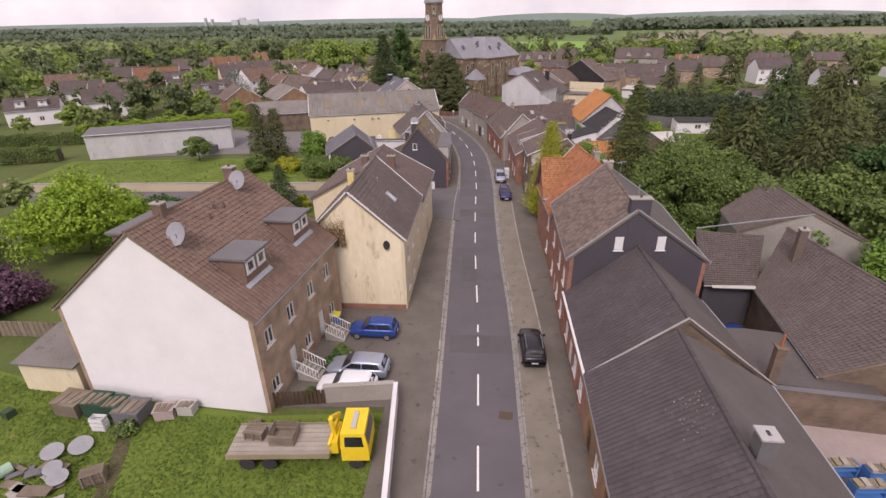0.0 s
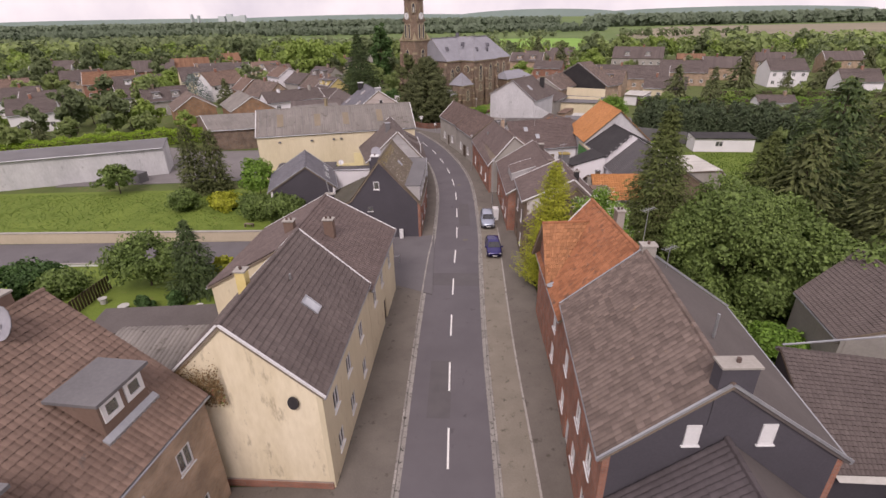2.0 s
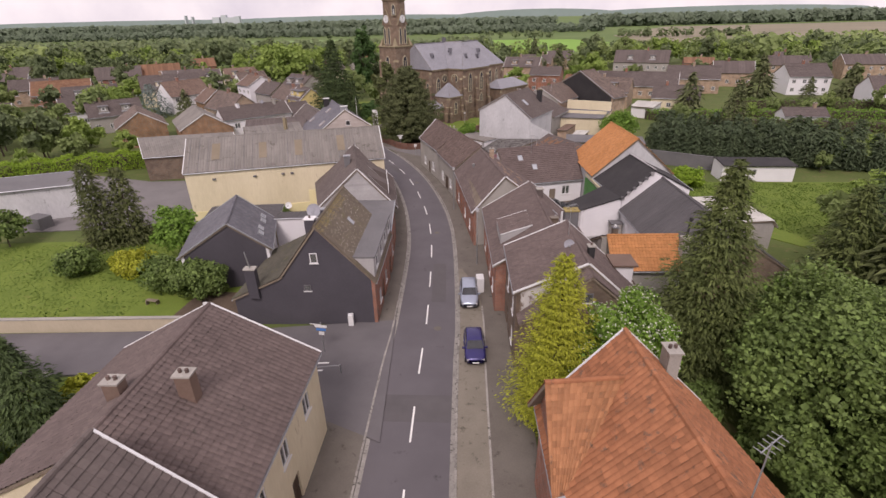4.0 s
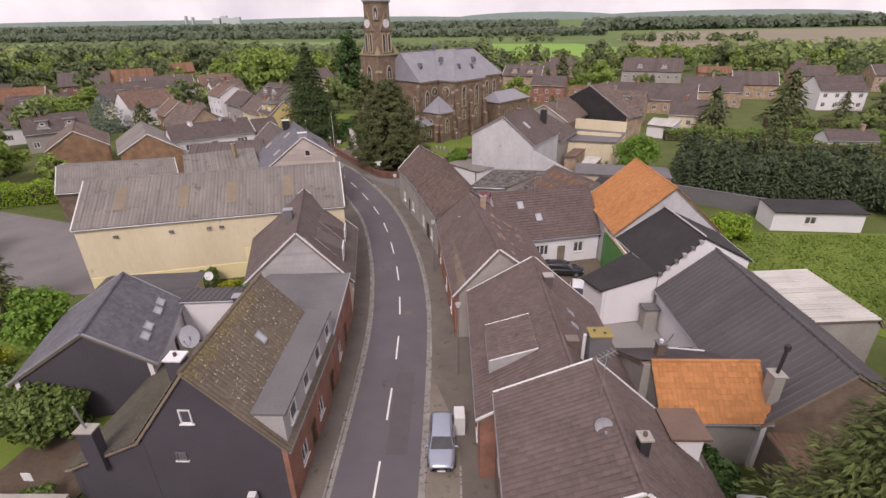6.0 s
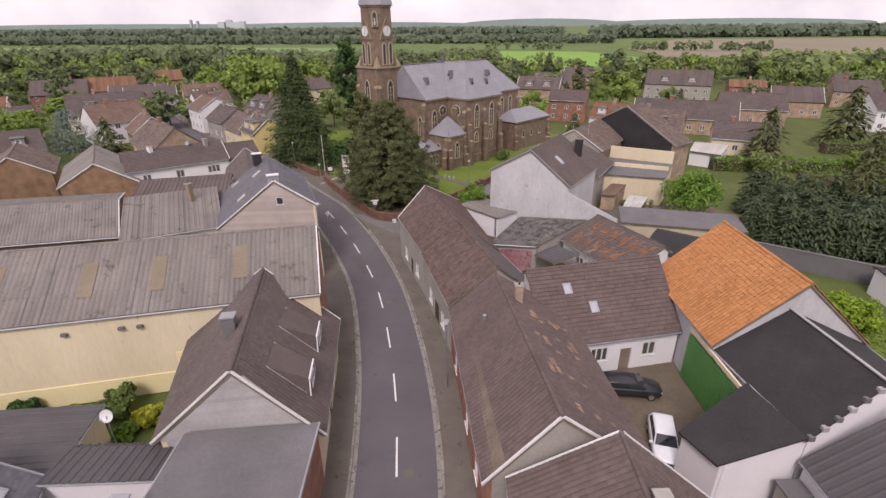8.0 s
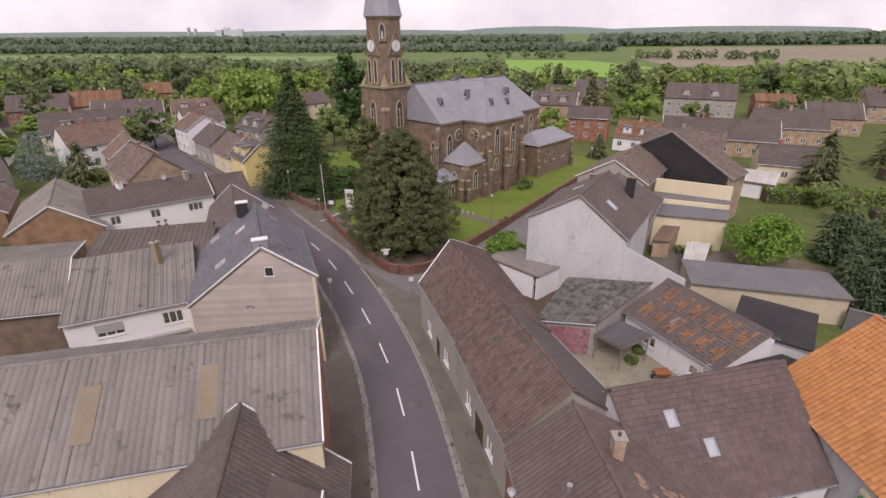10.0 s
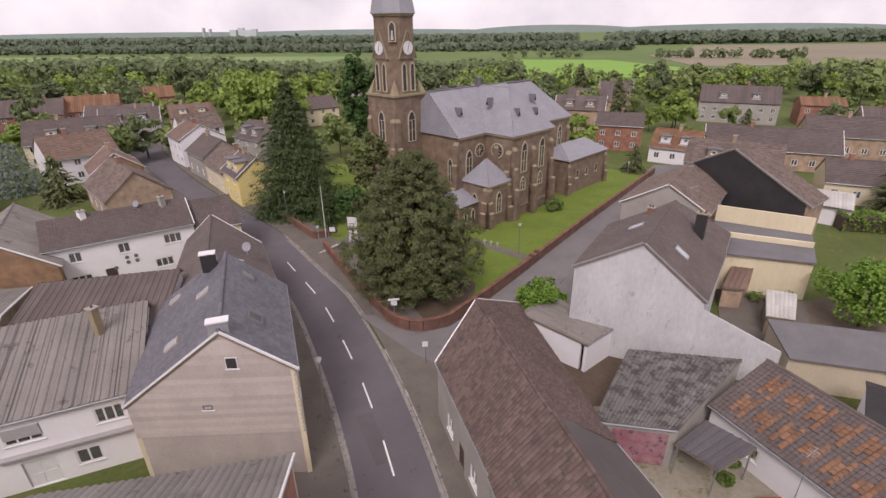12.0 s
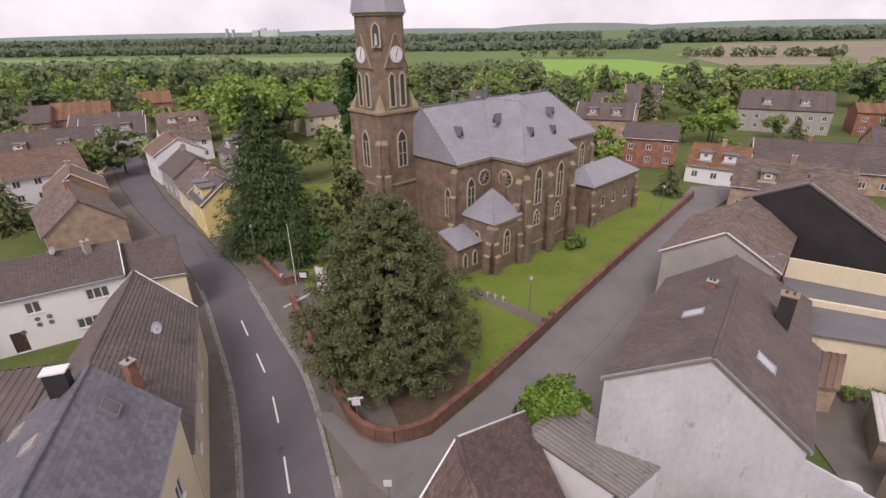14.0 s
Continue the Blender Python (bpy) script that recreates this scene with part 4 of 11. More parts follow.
# ---- ground, road, pavements ----
# stations of the street: left kerb x, y, right kerb x, y
STREET = [(-6.4, -70, -0.6, -70), (-3.8, -25, 2.0, -25), (-1.1, 18, 4.7, 18), (-0.2, 34, 5.8, 34), (0.6, 50, 6.4, 50), (1.5, 65, 7.3, 65), (2.1, 72, 7.8, 72),
          (2.65, 86, 8.2, 86), (2.25, 95, 7.95, 95), (1.1, 104, 6.8, 104), (-1.1, 114.5, 4.4, 115.2), (-4.4, 123.5, 1.0, 125.4), (-7.6, 130.5, -2.6, 133.8),
          (-11.6, 138.5, -6.6, 141.6), (-17.0, 147.0, -11.3, 148.2), (-24.8, 158.3, -19.4, 159.4), (-35.0, 170.0, -30.2, 171.4), (-48.8, 184.4, -42.5, 184.6),
          (-60.3, 197.6, -54.0, 198.6), (-70.6, 210.4, -64.5, 212.5), (-84, 222, -78, 228), (-110, 236, -106, 243), (-160, 246, -158, 253)]


def curve_through(pts, per=6):
    """Catmull-Rom through plan points."""
    out = []
    for i in range(len(pts) - 1):
        p0, p1, p2, p3 = (np.array(pts[max(0, min(len(pts) - 1, i + k))], float) for k in (-1, 0, 1, 2))
        for k in range(per):
            t = k / per
            out.append(0.5 * (2 * p1 + (p2 - p0) * t + (2 * p0 - 5 * p1 + 4 * p2 - p3) * t * t + (3 * p1 - p0 - 3 * p2 + p3) * t ** 3))
    out.append(np.array(pts[-1], float))
    return out


LEFT = curve_through([(a, b) for a, b, _, _ in STREET])
RIGHT = curve_through([(c, d) for _, _, c, d in STREET])


def ribbon(name, pa, pb, z, mat, label, category, thick=0.25, kind="structure"):
    """A strip between two plan lines of equally many points, with depth."""
    g = Geo()
    n_ = len(pa)
    v = [(p[0], p[1], z) for p in pa] + [(p[0], p[1], z) for p in pb]
    v += [(x, y, zz - thick) for x, y, zz in v]
    f = []
    for i in range(n_ - 1):
        f += [(i, n_ + i, n_ + i + 1, i + 1), (2 * n_ + i + 1, 3 * n_ + i + 1, 3 * n_ + i, 2 * n_ + i), (i, i + 1, 2 * n_ + i + 1, 2 * n_ + i),
              (n_ + i + 1, n_ + i, 3 * n_ + i, 3 * n_ + i + 1)]
    g.add(v, f)
    return g.thing(name, mat, label, category, kind)


def offset(line, dist):
    """A plan line moved sideways (positive: to its right)."""
    out = []
    for i, p in enumerate(line):
        d = line[min(i + 1, len(line) - 1)] - line[max(i - 1, 0)]
        d = d / np.linalg.norm(d)
        out.append(p + dist * np.array((d[1], -d[0])))
    return out


def patch(name, poly, z, mat, label, category="ground", thick=0.2, kind="structure"):
    return Geo().slab([(x, y, z) for x, y in poly], thick).thing(name, mat, label, category, kind)


g = Geo()
g.slab([(-4600, -1200, -0.16), (4600, -1200, -0.16), (4600, 4700, -0.16), (-4600, 4700, -0.16)], 1.0)
g.thing("ground", M_MEADOW, "wide flat green farmland reaching to the horizon", "ground", "structure")
patch("lawn", [(-160, -90), (160, -90), (170, 330), (-180, 330)], -0.08, M_GRASS, "uneven green grass of the village gardens", "grass", 0.06)
ribbon("road", LEFT, RIGHT, 0.0, M_ASPHALT, "grey asphalt village street with patched surface", "road")
ribbon("pavement_west", offset(LEFT, -3.4), offset(LEFT, -0.16), 0.09, M_PAVE, "narrow grey-brown paved footway beside the kerb", "pavement")
ribbon("pavement_east", offset(RIGHT, 0.16), offset(RIGHT, 5.2), 0.09, M_PAVE, "grey-brown paved footway along the houses", "pavement")
i0, i1 = [next(i for i, p in enumerate(RIGHT) if p[1] > y) for y in (12, 82)]
strip_w = [2.2 if p[1] < 76.5 else 0.25 + 1.95 * max(0.0, (82.5 - p[1]) / 6.0) for p in RIGHT[i0:i1]]
ribbon("parking_strip", offset(RIGHT, 0.17)[i0:i1], [p + (q - p) * w_ for p, q, w_ in zip(RIGHT[i0:i1], offset(RIGHT, 1.0)[i0:i1], strip_w)], 0.098, M_PARK, "paler strip of small setts used for parking", "pavement", 0.05)

for nm, line, o0, o1, y0, y1 in (("strip_edging", RIGHT, 2.18, 2.32, 12, 76), ("gutter_west", LEFT, 0.0, 0.28, -20, 158), ("gutter_east", RIGHT, -0.28, 0.0, -20, 158)):
    ia, ib = [next(i for i, p in enumerate(line) if p[1] > y) for y in (y0, y1)]
    ribbon(nm, offset(line, o0)[ia:ib], offset(line, o1)[ia:ib], 0.112 if o0 > 1 else 0.006, M_KERB, "worn grey stone edging with dirt in its joints", "edging", 0.1)

# side street, forecourts and yards
patch("side_street", [(-70, 66.6), (-20, 65.7), (-14, 63.0), (-2.2, 60.2), (2.0, 58), (2.2, 72), (-11.0, 71.2), (-70, 72.5)], 0.097, M_LANE, "worn asphalt of the side street", "road", 0.2)
patch("forecourt", [(-12.2, 24.6), (-3.0, 24.4), (-3.0, 36.9), (-9.8, 37.0)], 0.10, M_PAVE, "brown gravel forecourt with parked cars", "forecourt", 0.2)
patch("church_lane", [(1.0, 131.0), (4.2, 128.5), (10.6, 136.0), (20.5, 148.0), (33.6, 167.0), (47, 184.5), (58, 196), (48, 196), (26.5, 164.9), (14.6, 148.2), (8.6, 140.0), (4.6, 135.2), (1.6, 133.9), (-0.8, 134.9), (-3.0, 137.2), (-4.8, 137.4)],
      0.097, M_LANE_PALE, "pale asphalt lane beside the churchyard wall", "road", 0.2)
patch("courtyard", [(13, 86), (28, 86), (28, 98), (27.6, 103), (14, 101.5)], 0.02, M_YARD_BROWN, "stained brown paved courtyard", "yard", 0.2)
patch("back_yard", [(13.5, 108), (27, 108), (27, 126), (13.5, 126)], 0.02, M_YARD, "stained pale concrete yard", "yard", 0.2)
patch("side_yard", [(11, 124), (26, 124), (26, 133), (11, 137)], 0.03, M_EARTH, "bare brown yard between garages", "yard", 0.2)
patch("barn_yard", [(-60, 95), (-26.6, 96.6), (-28.5, 117), (-43, 117), (-64, 125)], 0.02, M_LANE_PALE, "worn grey concrete yard beside the barn", "yard", 0.2)
patch("churchyard_lawn", [(-11.0, 153.0), (-5.9, 144.0), (-2.1, 138.4), (-0.4, 136.0), (1.7, 135.0), (4.2, 136.1), (8.0, 140.7), (14.2, 148.9), (26.4, 165.4), (44, 189), (20, 205), (-40, 196), (-24, 168)],
      0.06, M_LAWN, "mown green churchyard lawn", "grass", 0.2)
patch("garden_lawn", [(-72, 73.5), (-12.5, 72.0), (-13.0, 78), (-22, 92), (-72, 92)], 0.0, M_LAWN, "mown lawn behind the garden wall", "grass", 0.1)
patch("meadow", [(-40, -60), (-3.4, -60), (-3.3, 24.0), (-12, 23.8), (-26, 26.2), (-44, 32)], 0.0, M_LAWN, "rough grass plot with junk on it", "grass", 0.1)
patch("flower_bed", [(-12.6, 72.2), (-19, 72.8), (-18, 78.5), (-11.5, 77.5)], 0.03, M_EARTH, "dug brown vegetable bed behind the wall", "flower bed", 0.1)

patch("back_garden", [(42, 92), (52, 80), (78, 78), (80, 106), (50, 108.5), (44, 113)], 0.0, M_LAWN, "overgrown bright green garden behind the barns", "grass", 0.1)
# fields
patch("crop_field", [(28, 395), (190, 400), (150, 575), (60, 600), (25, 470)], 0.2, M_FIELD, "bright green crop field", "field", 0.3)
patch("ploughed_field", [(190, 480), (1600, 560), (2000, 950), (400, 930), (215, 640)], 0.15, M_PLOUGH, "pale brown ploughed field", "field", 0.3)
patch("pale_field", [(-700, 480), (-130, 420), (-100, 700), (-800, 820)], 0.15, M_CROP, "pale green crop field", "field", 0.3)
patch("second_field", [(240, 330), (1200, 380), (1300, 500), (220, 440)], 0.15, M_CROP, "pale green crop field", "field", 0.3)

# ---- houses west of the street ----
L1 = House("row_house", "white-gabled brown brick house with brown tiled roof", (-11.7, 24.1), (-9.3, 36.6), A2=(-25.1, 26.0), B2=(-22.7, 38.6), side=-1, ze=7.3, zr=12.8,
           walls=M_BRICK, gable_a=M_WHITE, roof=M_TILE_BROWN, singles=True, seed=3, over=0.25,
           holes=[(1.2, 1.0, 1.0, 1.1), (4.4, 4.6, 1.0, 1.3), (1.4, 4.6, 1.0, 1.3), (7.6, 4.6, 1.0, 1.3), (10.6, 4.6, 1.0, 1.3), (10.8, 1.0, 1.0, 1.1), (6.2, 1.0, 1.0, 1.1)],
           doors=[(3.9, 1.0, 2.6, M_TRIM), (8.8, 1.0, 2.6, M_TRIM)])
Y = House("cream_house", "cream rendered house with stained blank gable and grey slate roof", (-3.4, 36.8), (-2.5, 48.2), width=8.7, side=-1, ze=6.9, zr=11.0, ridge=0.52, walls=M_CREAM, gable_a=M_CREAM_STAIN, roof=M_TILE_DARK,
          seed=5, barge=M_TRIM, over=0.2, kind="flat", holes=[(2.0, 1.2, 1.0, 1.3), (5.0, 1.2, 1.0, 1.3), (8.5, 1.2, 1.0, 1.3), (2.0, 4.2, 1.0, 1.4), (5.0, 4.2, 1.0, 1.4), (8.5, 4.2, 1.0, 1.4)])
L3 = House("corner_house", "cream rendered corner house with brown tiled roof", (-2.5, 48.3), (-1.6, 59.2), width=11.8, side=-1, ze=6.4, zr=9.6, ridge=0.5, walls=M_CREAM, roof=M_TILE_UMBER,
           seed=7, barge=M_TRIM, barge_ends="b", holes=[(2.0, 3.9, 1.0, 1.4), (5.0, 3.9, 1.0, 1.4), (8.5, 3.9, 1.0, 1.4)], doors=[(5.5, 1.0, 2.2)])
DG = House("dark_house", "anthracite gabled house with mossy tiled roof and long flat dormer", (0.6, 71.7), (1.15, 81.8), A2=(-7.5, 72.1), B2=(-6.6, 82.0), side=-1, ze=4.3, zr=9.4, zb=4.75, ridge=0.56, walls=M_BRICK_RED,
           gable_a=M_DARKWALL, back=M_DARKWALL, roof=M_TILE_MOSS, singles=True, seed=9, over=0.2, holes=[(2.3, 1.0, 1.1, 1.3), (6.0, 1.0, 1.1, 1.3)], doors=[(4.2, 1.0, 2.1), (9.0, 1.0, 2.1)])
F1 = House("brick_annex", "red brick annex with flat grey felt roof", (1.15, 81.95), (0.95, 91.2), A2=(-5.9, 82.3), B2=(-5.9, 90.0), side=-1, ze=4.5, zr=5.1, zb=5.0, ridge=0.95, walls=M_BRICK_RED, roof=M_FELT, kind="felt",
           caps=False, over=0.15, holes=[(2.0, 1.0, 1.2, 1.3)], doors=[(5.0, 1.0, 2.1)])
G2 = House("clad_house", "brown-roofed house with pale clad gable", (0.9, 91.35), (-0.4, 103.3), A2=(-7.65, 90.42), B2=(-10.6, 102.2), side=-1, ze=4.0, zr=8.6, zb=4.5, ridge=0.469, walls=M_CREAM, gable_a=M_CLAD_GREY, roof=M_TILE_DARK,
           seed=11, over=0.45, barge=M_TRIM, holes=[(3.0, 1.0, 1.1, 1.3), (8.0, 1.0, 1.1, 1.3)], doors=[(5.5, 1.0, 2.1)])
BARN = House("barn", "long cream barn with grey corrugated fibre-cement roof", (-26.4, 96.75), (-1.0, 102.05), width=9.6, side=-1, ze=7.05, zr=10.25, zb=8.3, ridge=0.562, walls=M_BEIGE, front=M_CREAM, gable_b=M_BRICK_RED,
             roof=M_CORR, kind="wave", seed=13, barge=M_TRIM, over=0.2, category="barn")
PK = House("slate_house", "tall house with blue-grey slate roof and pale clad gable", (-4.6, 118.0), (-8.4, 128.3), A2=(-15.0, 117.5), B2=(-19.3, 128.6), side=-1, ze=8.4, zr=11.0, zb=6.0, ridge=0.38, walls=M_CREAM,
           gable_a=M_CLAD, roof=M_SLATE, kind="slate", seed=15, barge=M_TRIM, barge_ends="a", over=0.15, holes=[(2.0, 5.0, 1.1, 1.4), (5.0, 5.0, 1.1, 1.4), (8.0, 5.0, 1.1, 1.4)])
PK2 = House("street_house", "low house with dark ribbed roof following the bend", (-8.5, 128.5), (-16.3, 144.0), A2=(-20.0, 131.0), B2=(-25.0, 145.5), side=-1, ze=5.2, zr=8.1, zb=5.0, ridge=0.6, walls=M_CREAM,
            roof=M_TILE_DARK, kind="flat", seed=17, barge=M_TRIM, barge_ends="b", over=0.2, holes=[(3.0, 2.6, 1.0, 1.3), (7.0, 2.6, 1.0, 1.3), (11.0, 2.6, 1.0, 1.3)])
LH = House("yard_house", "white yard house with pale ribbed sheet roof", (-24.4, 115.9), (-15.6, 119.8), width=9.0, side=-1, ze=5.5, zr=7.4, zb=6.8, ridge=0.95, walls=M_WHITE, roof=M_CORR, kind="rib", seed=19, caps=False,
           holes=[(3.0, 3.6, 2.0, 1.2, 2), (7.6, 3.6, 1.6, 1.2, 2), (5.8, 0.8, 1.4, 1.2, 1)], doors=[(3.2, 1.8, 2.1, M_TRIM)])
LH2 = House("rear_house", "rear house with brown ribbed roof", (-28.0, 123.9), (-17.6, 126.4), width=7.0, side=-1, ze=6.2, zr=7.5, zb=7.3, ridge=0.95, walls=M_WHITE, roof=M_TILE_DARK, kind="rib", seed=20, caps=False)
WH = House("long_white_house", "long white house with dark tiled roof", (-38.5, 141.4), (-26.4, 149.7), width=7.4, side=-1, ze=5.6, zr=7.6, walls=M_WHITE, roof=M_TILE_DARK, seed=21, barge=M_TRIM, barge_ends="b",
           holes=[(2.6, 3.6, 1.2, 1.2), (7.2, 3.6, 1.2, 1.2), (12.2, 3.6, 1.9, 1.2, 2), (2.6, 0.9, 1.9, 1.1, 2), (10.8, 0.9, 1.9, 1.1, 2)], doors=[(5.4, 1.1, 2.1)])
WH2 = House("end_house", "low end house with dark tiled roof by the street", (-26.2, 149.9), (-21.6, 151.8), A2=(-31.0, 156.2), B2=(-26.8, 159.5), side=-1, ze=4.8, zr=7.0, walls=M_CREAM, roof=M_TILE_DARK, seed=22)
BR1 = House("grey_barn", "barn with grey sheet roof and ochre brick gable", (-36.4, 140.4), (-44.5, 153.0), A2=(-46.0, 137.5), B2=(-53.5, 150), side=-1, ze=4.4, zr=7.4, walls=M_BRICK_ORANGE, roof=M_CORR, kind="wave", seed=23,
            barge=M_TRIM, barge_ends="a", category="barn")
BR2 = House("brick_barn", "barn with ochre brick gable and old tiled roof", (-53.5, 146.5), (-60.0, 157.0), width=9.5, side=-1, ze=4.2, zr=7.2, walls=M_BRICK_ORANGE, roof=M_TILE_OLD, seed=24, barge=M_TRIM, barge_ends="a", category="barn")
SHL = House("long_shed", "shed with weathered grey sheet roof", (-43.4, 117.6), (-27.8, 120.6), A2=(-52.6, 133.0), B2=(-36.0, 136.0), side=-1, ze=4.0, zr=5.6, walls=M_BRICK_OLD, roof=M_CORR, kind="wave", seed=25, category="shed", barge=M_TRIM)
BL = House("blue_house", "house with anthracite gable and blue-grey slate roof", (-11.0, 80.0), (-13.0, 88.3), A2=(-19.0, 78.1), B2=(-21.0, 86.4), side=-1, ze=3.9, zr=6.85, zb=4.0, ridge=0.42, walls=M_WHITE, gable_a=M_DARKWALL, roof=M_SLATE,
           kind="slate", seed=27, barge=M_LEAD, holes=[(2.0, 0.9, 1.2, 1.4), (5.5, 0.3, 1.0, 2.0, 0)])
EX1 = House("white_annex", "white annex with low grey ribbed roof", (-12.75, 87.95), (-6.9, 88.1), width=2.8, side=-1, over=0.1, ze=3.85, zr=3.55, zb=3.5, ridge=0.95, walls=M_WHITE, roof=M_CORR_DARK, kind="rib", seed=29, caps=False)
EX2 = House("garden_annex", "low annex with brown-grey ribbed roof", (-13.1, 88.9), (-13.75, 94.2), A2=(-21.2, 88.0), B2=(-21.9, 93.4), side=-1, ze=3.3, zr=3.5, zb=3.4, ridge=0.95, walls=M_CREAM, roof=M_CORR_DARK, kind="rib", seed=30, caps=False)

# ---- houses east of the street ----
R1 = House("near_house", "house with dark tiled front slope and grey felt rear slope", (6.3, 2.0), (8.65, 22.2), width=10.0, side=1, ze=4.5, zr=7.8, ridge=0.45, walls=M_BRICK_ORANGE, rear=M_FELT_DARK, roof=M_TILE_SLATY, singles=True, seed=31, over=0.3,
           holes=[(3, 1.0, 1.1, 1.4), (7, 1.0, 1.1, 1.4), (16, 1.0, 1.1, 1.4)], doors=[(12.5, 3.0, 2.8, M_DOOR), (18.5, 1.2, 2.2)])
R2 = House("white_gutter_house", "brick house with brown tiled roof and white gutter", (8.75, 22.45), (9.62, 32.05), A2=(19.55, 22.25), B2=(19.95, 31.9), side=1, ze=4.4, zr=8.15, zb=3.65, ridge=0.475, walls=M_BRICK_RED, gable_a=M_BRICK_OLD, rear=M_FELT_DARK, roof=M_TILE_SLATY, singles=True, seed=33, over=0.3,
           holes=[(1.8, 1.0, 1.1, 1.4), (4.2, 1.0, 1.1, 1.4), (8.4, 1.0, 1.1, 1.4)], doors=[(6.4, 1.4, 2.3, M_TRIM)])
R3 = House("dark_gabled_house", "red brick house with dark slate-clad gable and weathered roof", (9.55, 32.25), (10.8, 44.3), A2=(19.9, 32.1), B2=(21.2, 44.1), side=1, ze=7.3, zr=11.0, zb=6.9, ridge=0.44, walls=M_BRICK_RED, gable_a=M_DARKWALL,
           rear=M_FELT_DARK, roof=M_TILE_OLD, seed=35, over=0.25, barge=M_LEAD, holes=[(2, 1.0, 1.1, 1.4), (5, 1.0, 1.1, 1.4), (9.5, 1.0, 1.1, 1.4), (2, 4.0, 1.1, 1.5), (5, 4.0, 1.1, 1.5), (9.5, 4.0, 1.1, 1.5)], doors=[(7.3, 1.1, 2.2, M_TRIM)])
R4 = House("orange_roofed_house", "brick house with rusty orange tiled roof", (10.85, 44.5), (11.35, 54.6), A2=(20.8, 44.4), B2=(19.6, 54.6), side=1, ze=6.0, zr=10.5, ridge=0.47, walls=M_BRICK_RED, roof=M_TILE_RUST, seed=37, over=0.3,
           barge=M_TRIM, barge_ends="b", holes=[(2.2, 3.6, 1.0, 1.4), (2.2, 1.0, 1.0, 1.4)])
M3 = House("brown_roofed_house", "brick house with brown tiled roof and long rear slope", (11.7, 65.1), (12.1, 72.8), width=10.9, side=1, ze=6.7, zr=8.9, zb=3.4, ridge=0.45, walls=M_BRICK_OLD, gable_a=M_FLAKED, roof=M_TILE_UMBER, seed=39, over=0.25,
           barge=M_TRIM, holes=[(2, 3.8, 1.0, 1.4), (5.5, 3.8, 1.0, 1.4), (2, 1.0, 1.0, 1.4)], doors=[(5.5, 1.0, 2.1)])
M3X = House("gabled_wing", "narrow brick wing with a steep brown tiled roof", (11.9, 63.75), (11.97, 64.95), width=10.7, side=1, ze=4.9, zr=8.65, zb=3.35, ridge=0.43, walls=M_BRICK_OLD, roof=M_TILE_UMBER, seed=40, over=0.2, caps=False, gutter=False)
M2 = House("low_house", "low brick house with brown tiled roof and shed dormer", (11.2, 73.0), (11.6, 87.0), width=10.0, side=1, ze=4.8, zr=7.8, zb=3.4, ridge=0.5, walls=M_BRICK_RED, roof=M_TILE_UMBER, singles=True, seed=41, over=0.25,
           barge=M_TRIM, holes=[(2.5, 1.0, 1.1, 1.3), (5.5, 1.0, 1.1, 1.3), (11.5, 1.0, 1.1, 1.3)], doors=[(8.5, 1.0, 2.1)])
M1 = House("grey_gabled_house", "brick house with pale grey gable and patched brown roof", (10.4, 87.4), (9.1, 103.7), width=9.4, side=1, ze=4.3, zr=8.2, zb=3.6, zr2=7.3, ridge=0.38, walls=M_BRICK_RED, gable_a=M_GREYWALL, roof=M_TILE_UMBER,
           singles=True, seed=43, over=0.2, barge=M_TRIM, barge_ends="a", holes=[(3, 1.0, 1.1, 1.3), (7, 1.0, 1.1, 1.3), (13, 1.0, 1.1, 1.3)], doors=[(10, 1.0, 2.1)])
CR2 = House("joined_house", "house with brown tiled roof and felt rear slope", (9.0, 103.9), (6.65, 113.5), A2=(18.2, 106.5), B2=(14.7, 117.2), side=1, ze=4.7, zr=7.5, zb=3.0, ridge=0.42, walls=M_GREYWALL, rear=M_FELT_DARK, roof=M_TILE_RED, seed=45, over=0.2,
            holes=[(2.5, 1.0, 1.2, 1.4), (7.0, 1.0, 1.2, 1.4)], doors=[(4.8, 2.0, 2.3)])
CR1 = House("corner_barn", "corner house with weathered reddish tiled roof", (6.6, 113.7), (3.6, 123.1), A2=(14.6, 117.5), B2=(10.95, 134.2), side=1, ze=4.9, zr=7.4, zb=3.0, zr2=7.2, ridge=0.41, walls=M_GREYWALL, roof=M_TILE_RED, seed=47, over=0.2,
            barge=M_TRIM, barge_ends="b", holes=[(2.5, 1.0, 1.2, 1.4), (7.0, 1.0, 1.2, 1.4)], doors=[(4.8, 1.2, 2.1)])
BB = House("courtyard_house", "low white courtyard house with brown ribbed tile roof", (16.4, 100.2), (27.2, 102.2), A2=(15.3, 105.9), B2=(27.2, 108.4), side=-1, ze=3.3, zr=6.8, zb=6.5, ridge=0.93, walls=M_WHITE, roof=M_TILE_UMBER, kind="flat", seed=49,
           holes=[(4.3, 1.1, 1.5, 1.3, 2), (8.6, 1.1, 1.2, 1.3, 1)], doors=[(6.6, 0.95, 2.05, M_WOOD)])
OR = House("orange_barn", "barn with bright orange clay tile roof", (27.3, 97.7), (27.4, 108.6), width=10.6, side=1, ze=5.0, zr=9.7, ridge=0.5, walls=M_WHITE_OLD, roof=M_TILE_ORANGE, seed=51, over=0.25, category="barn", gutter=False)
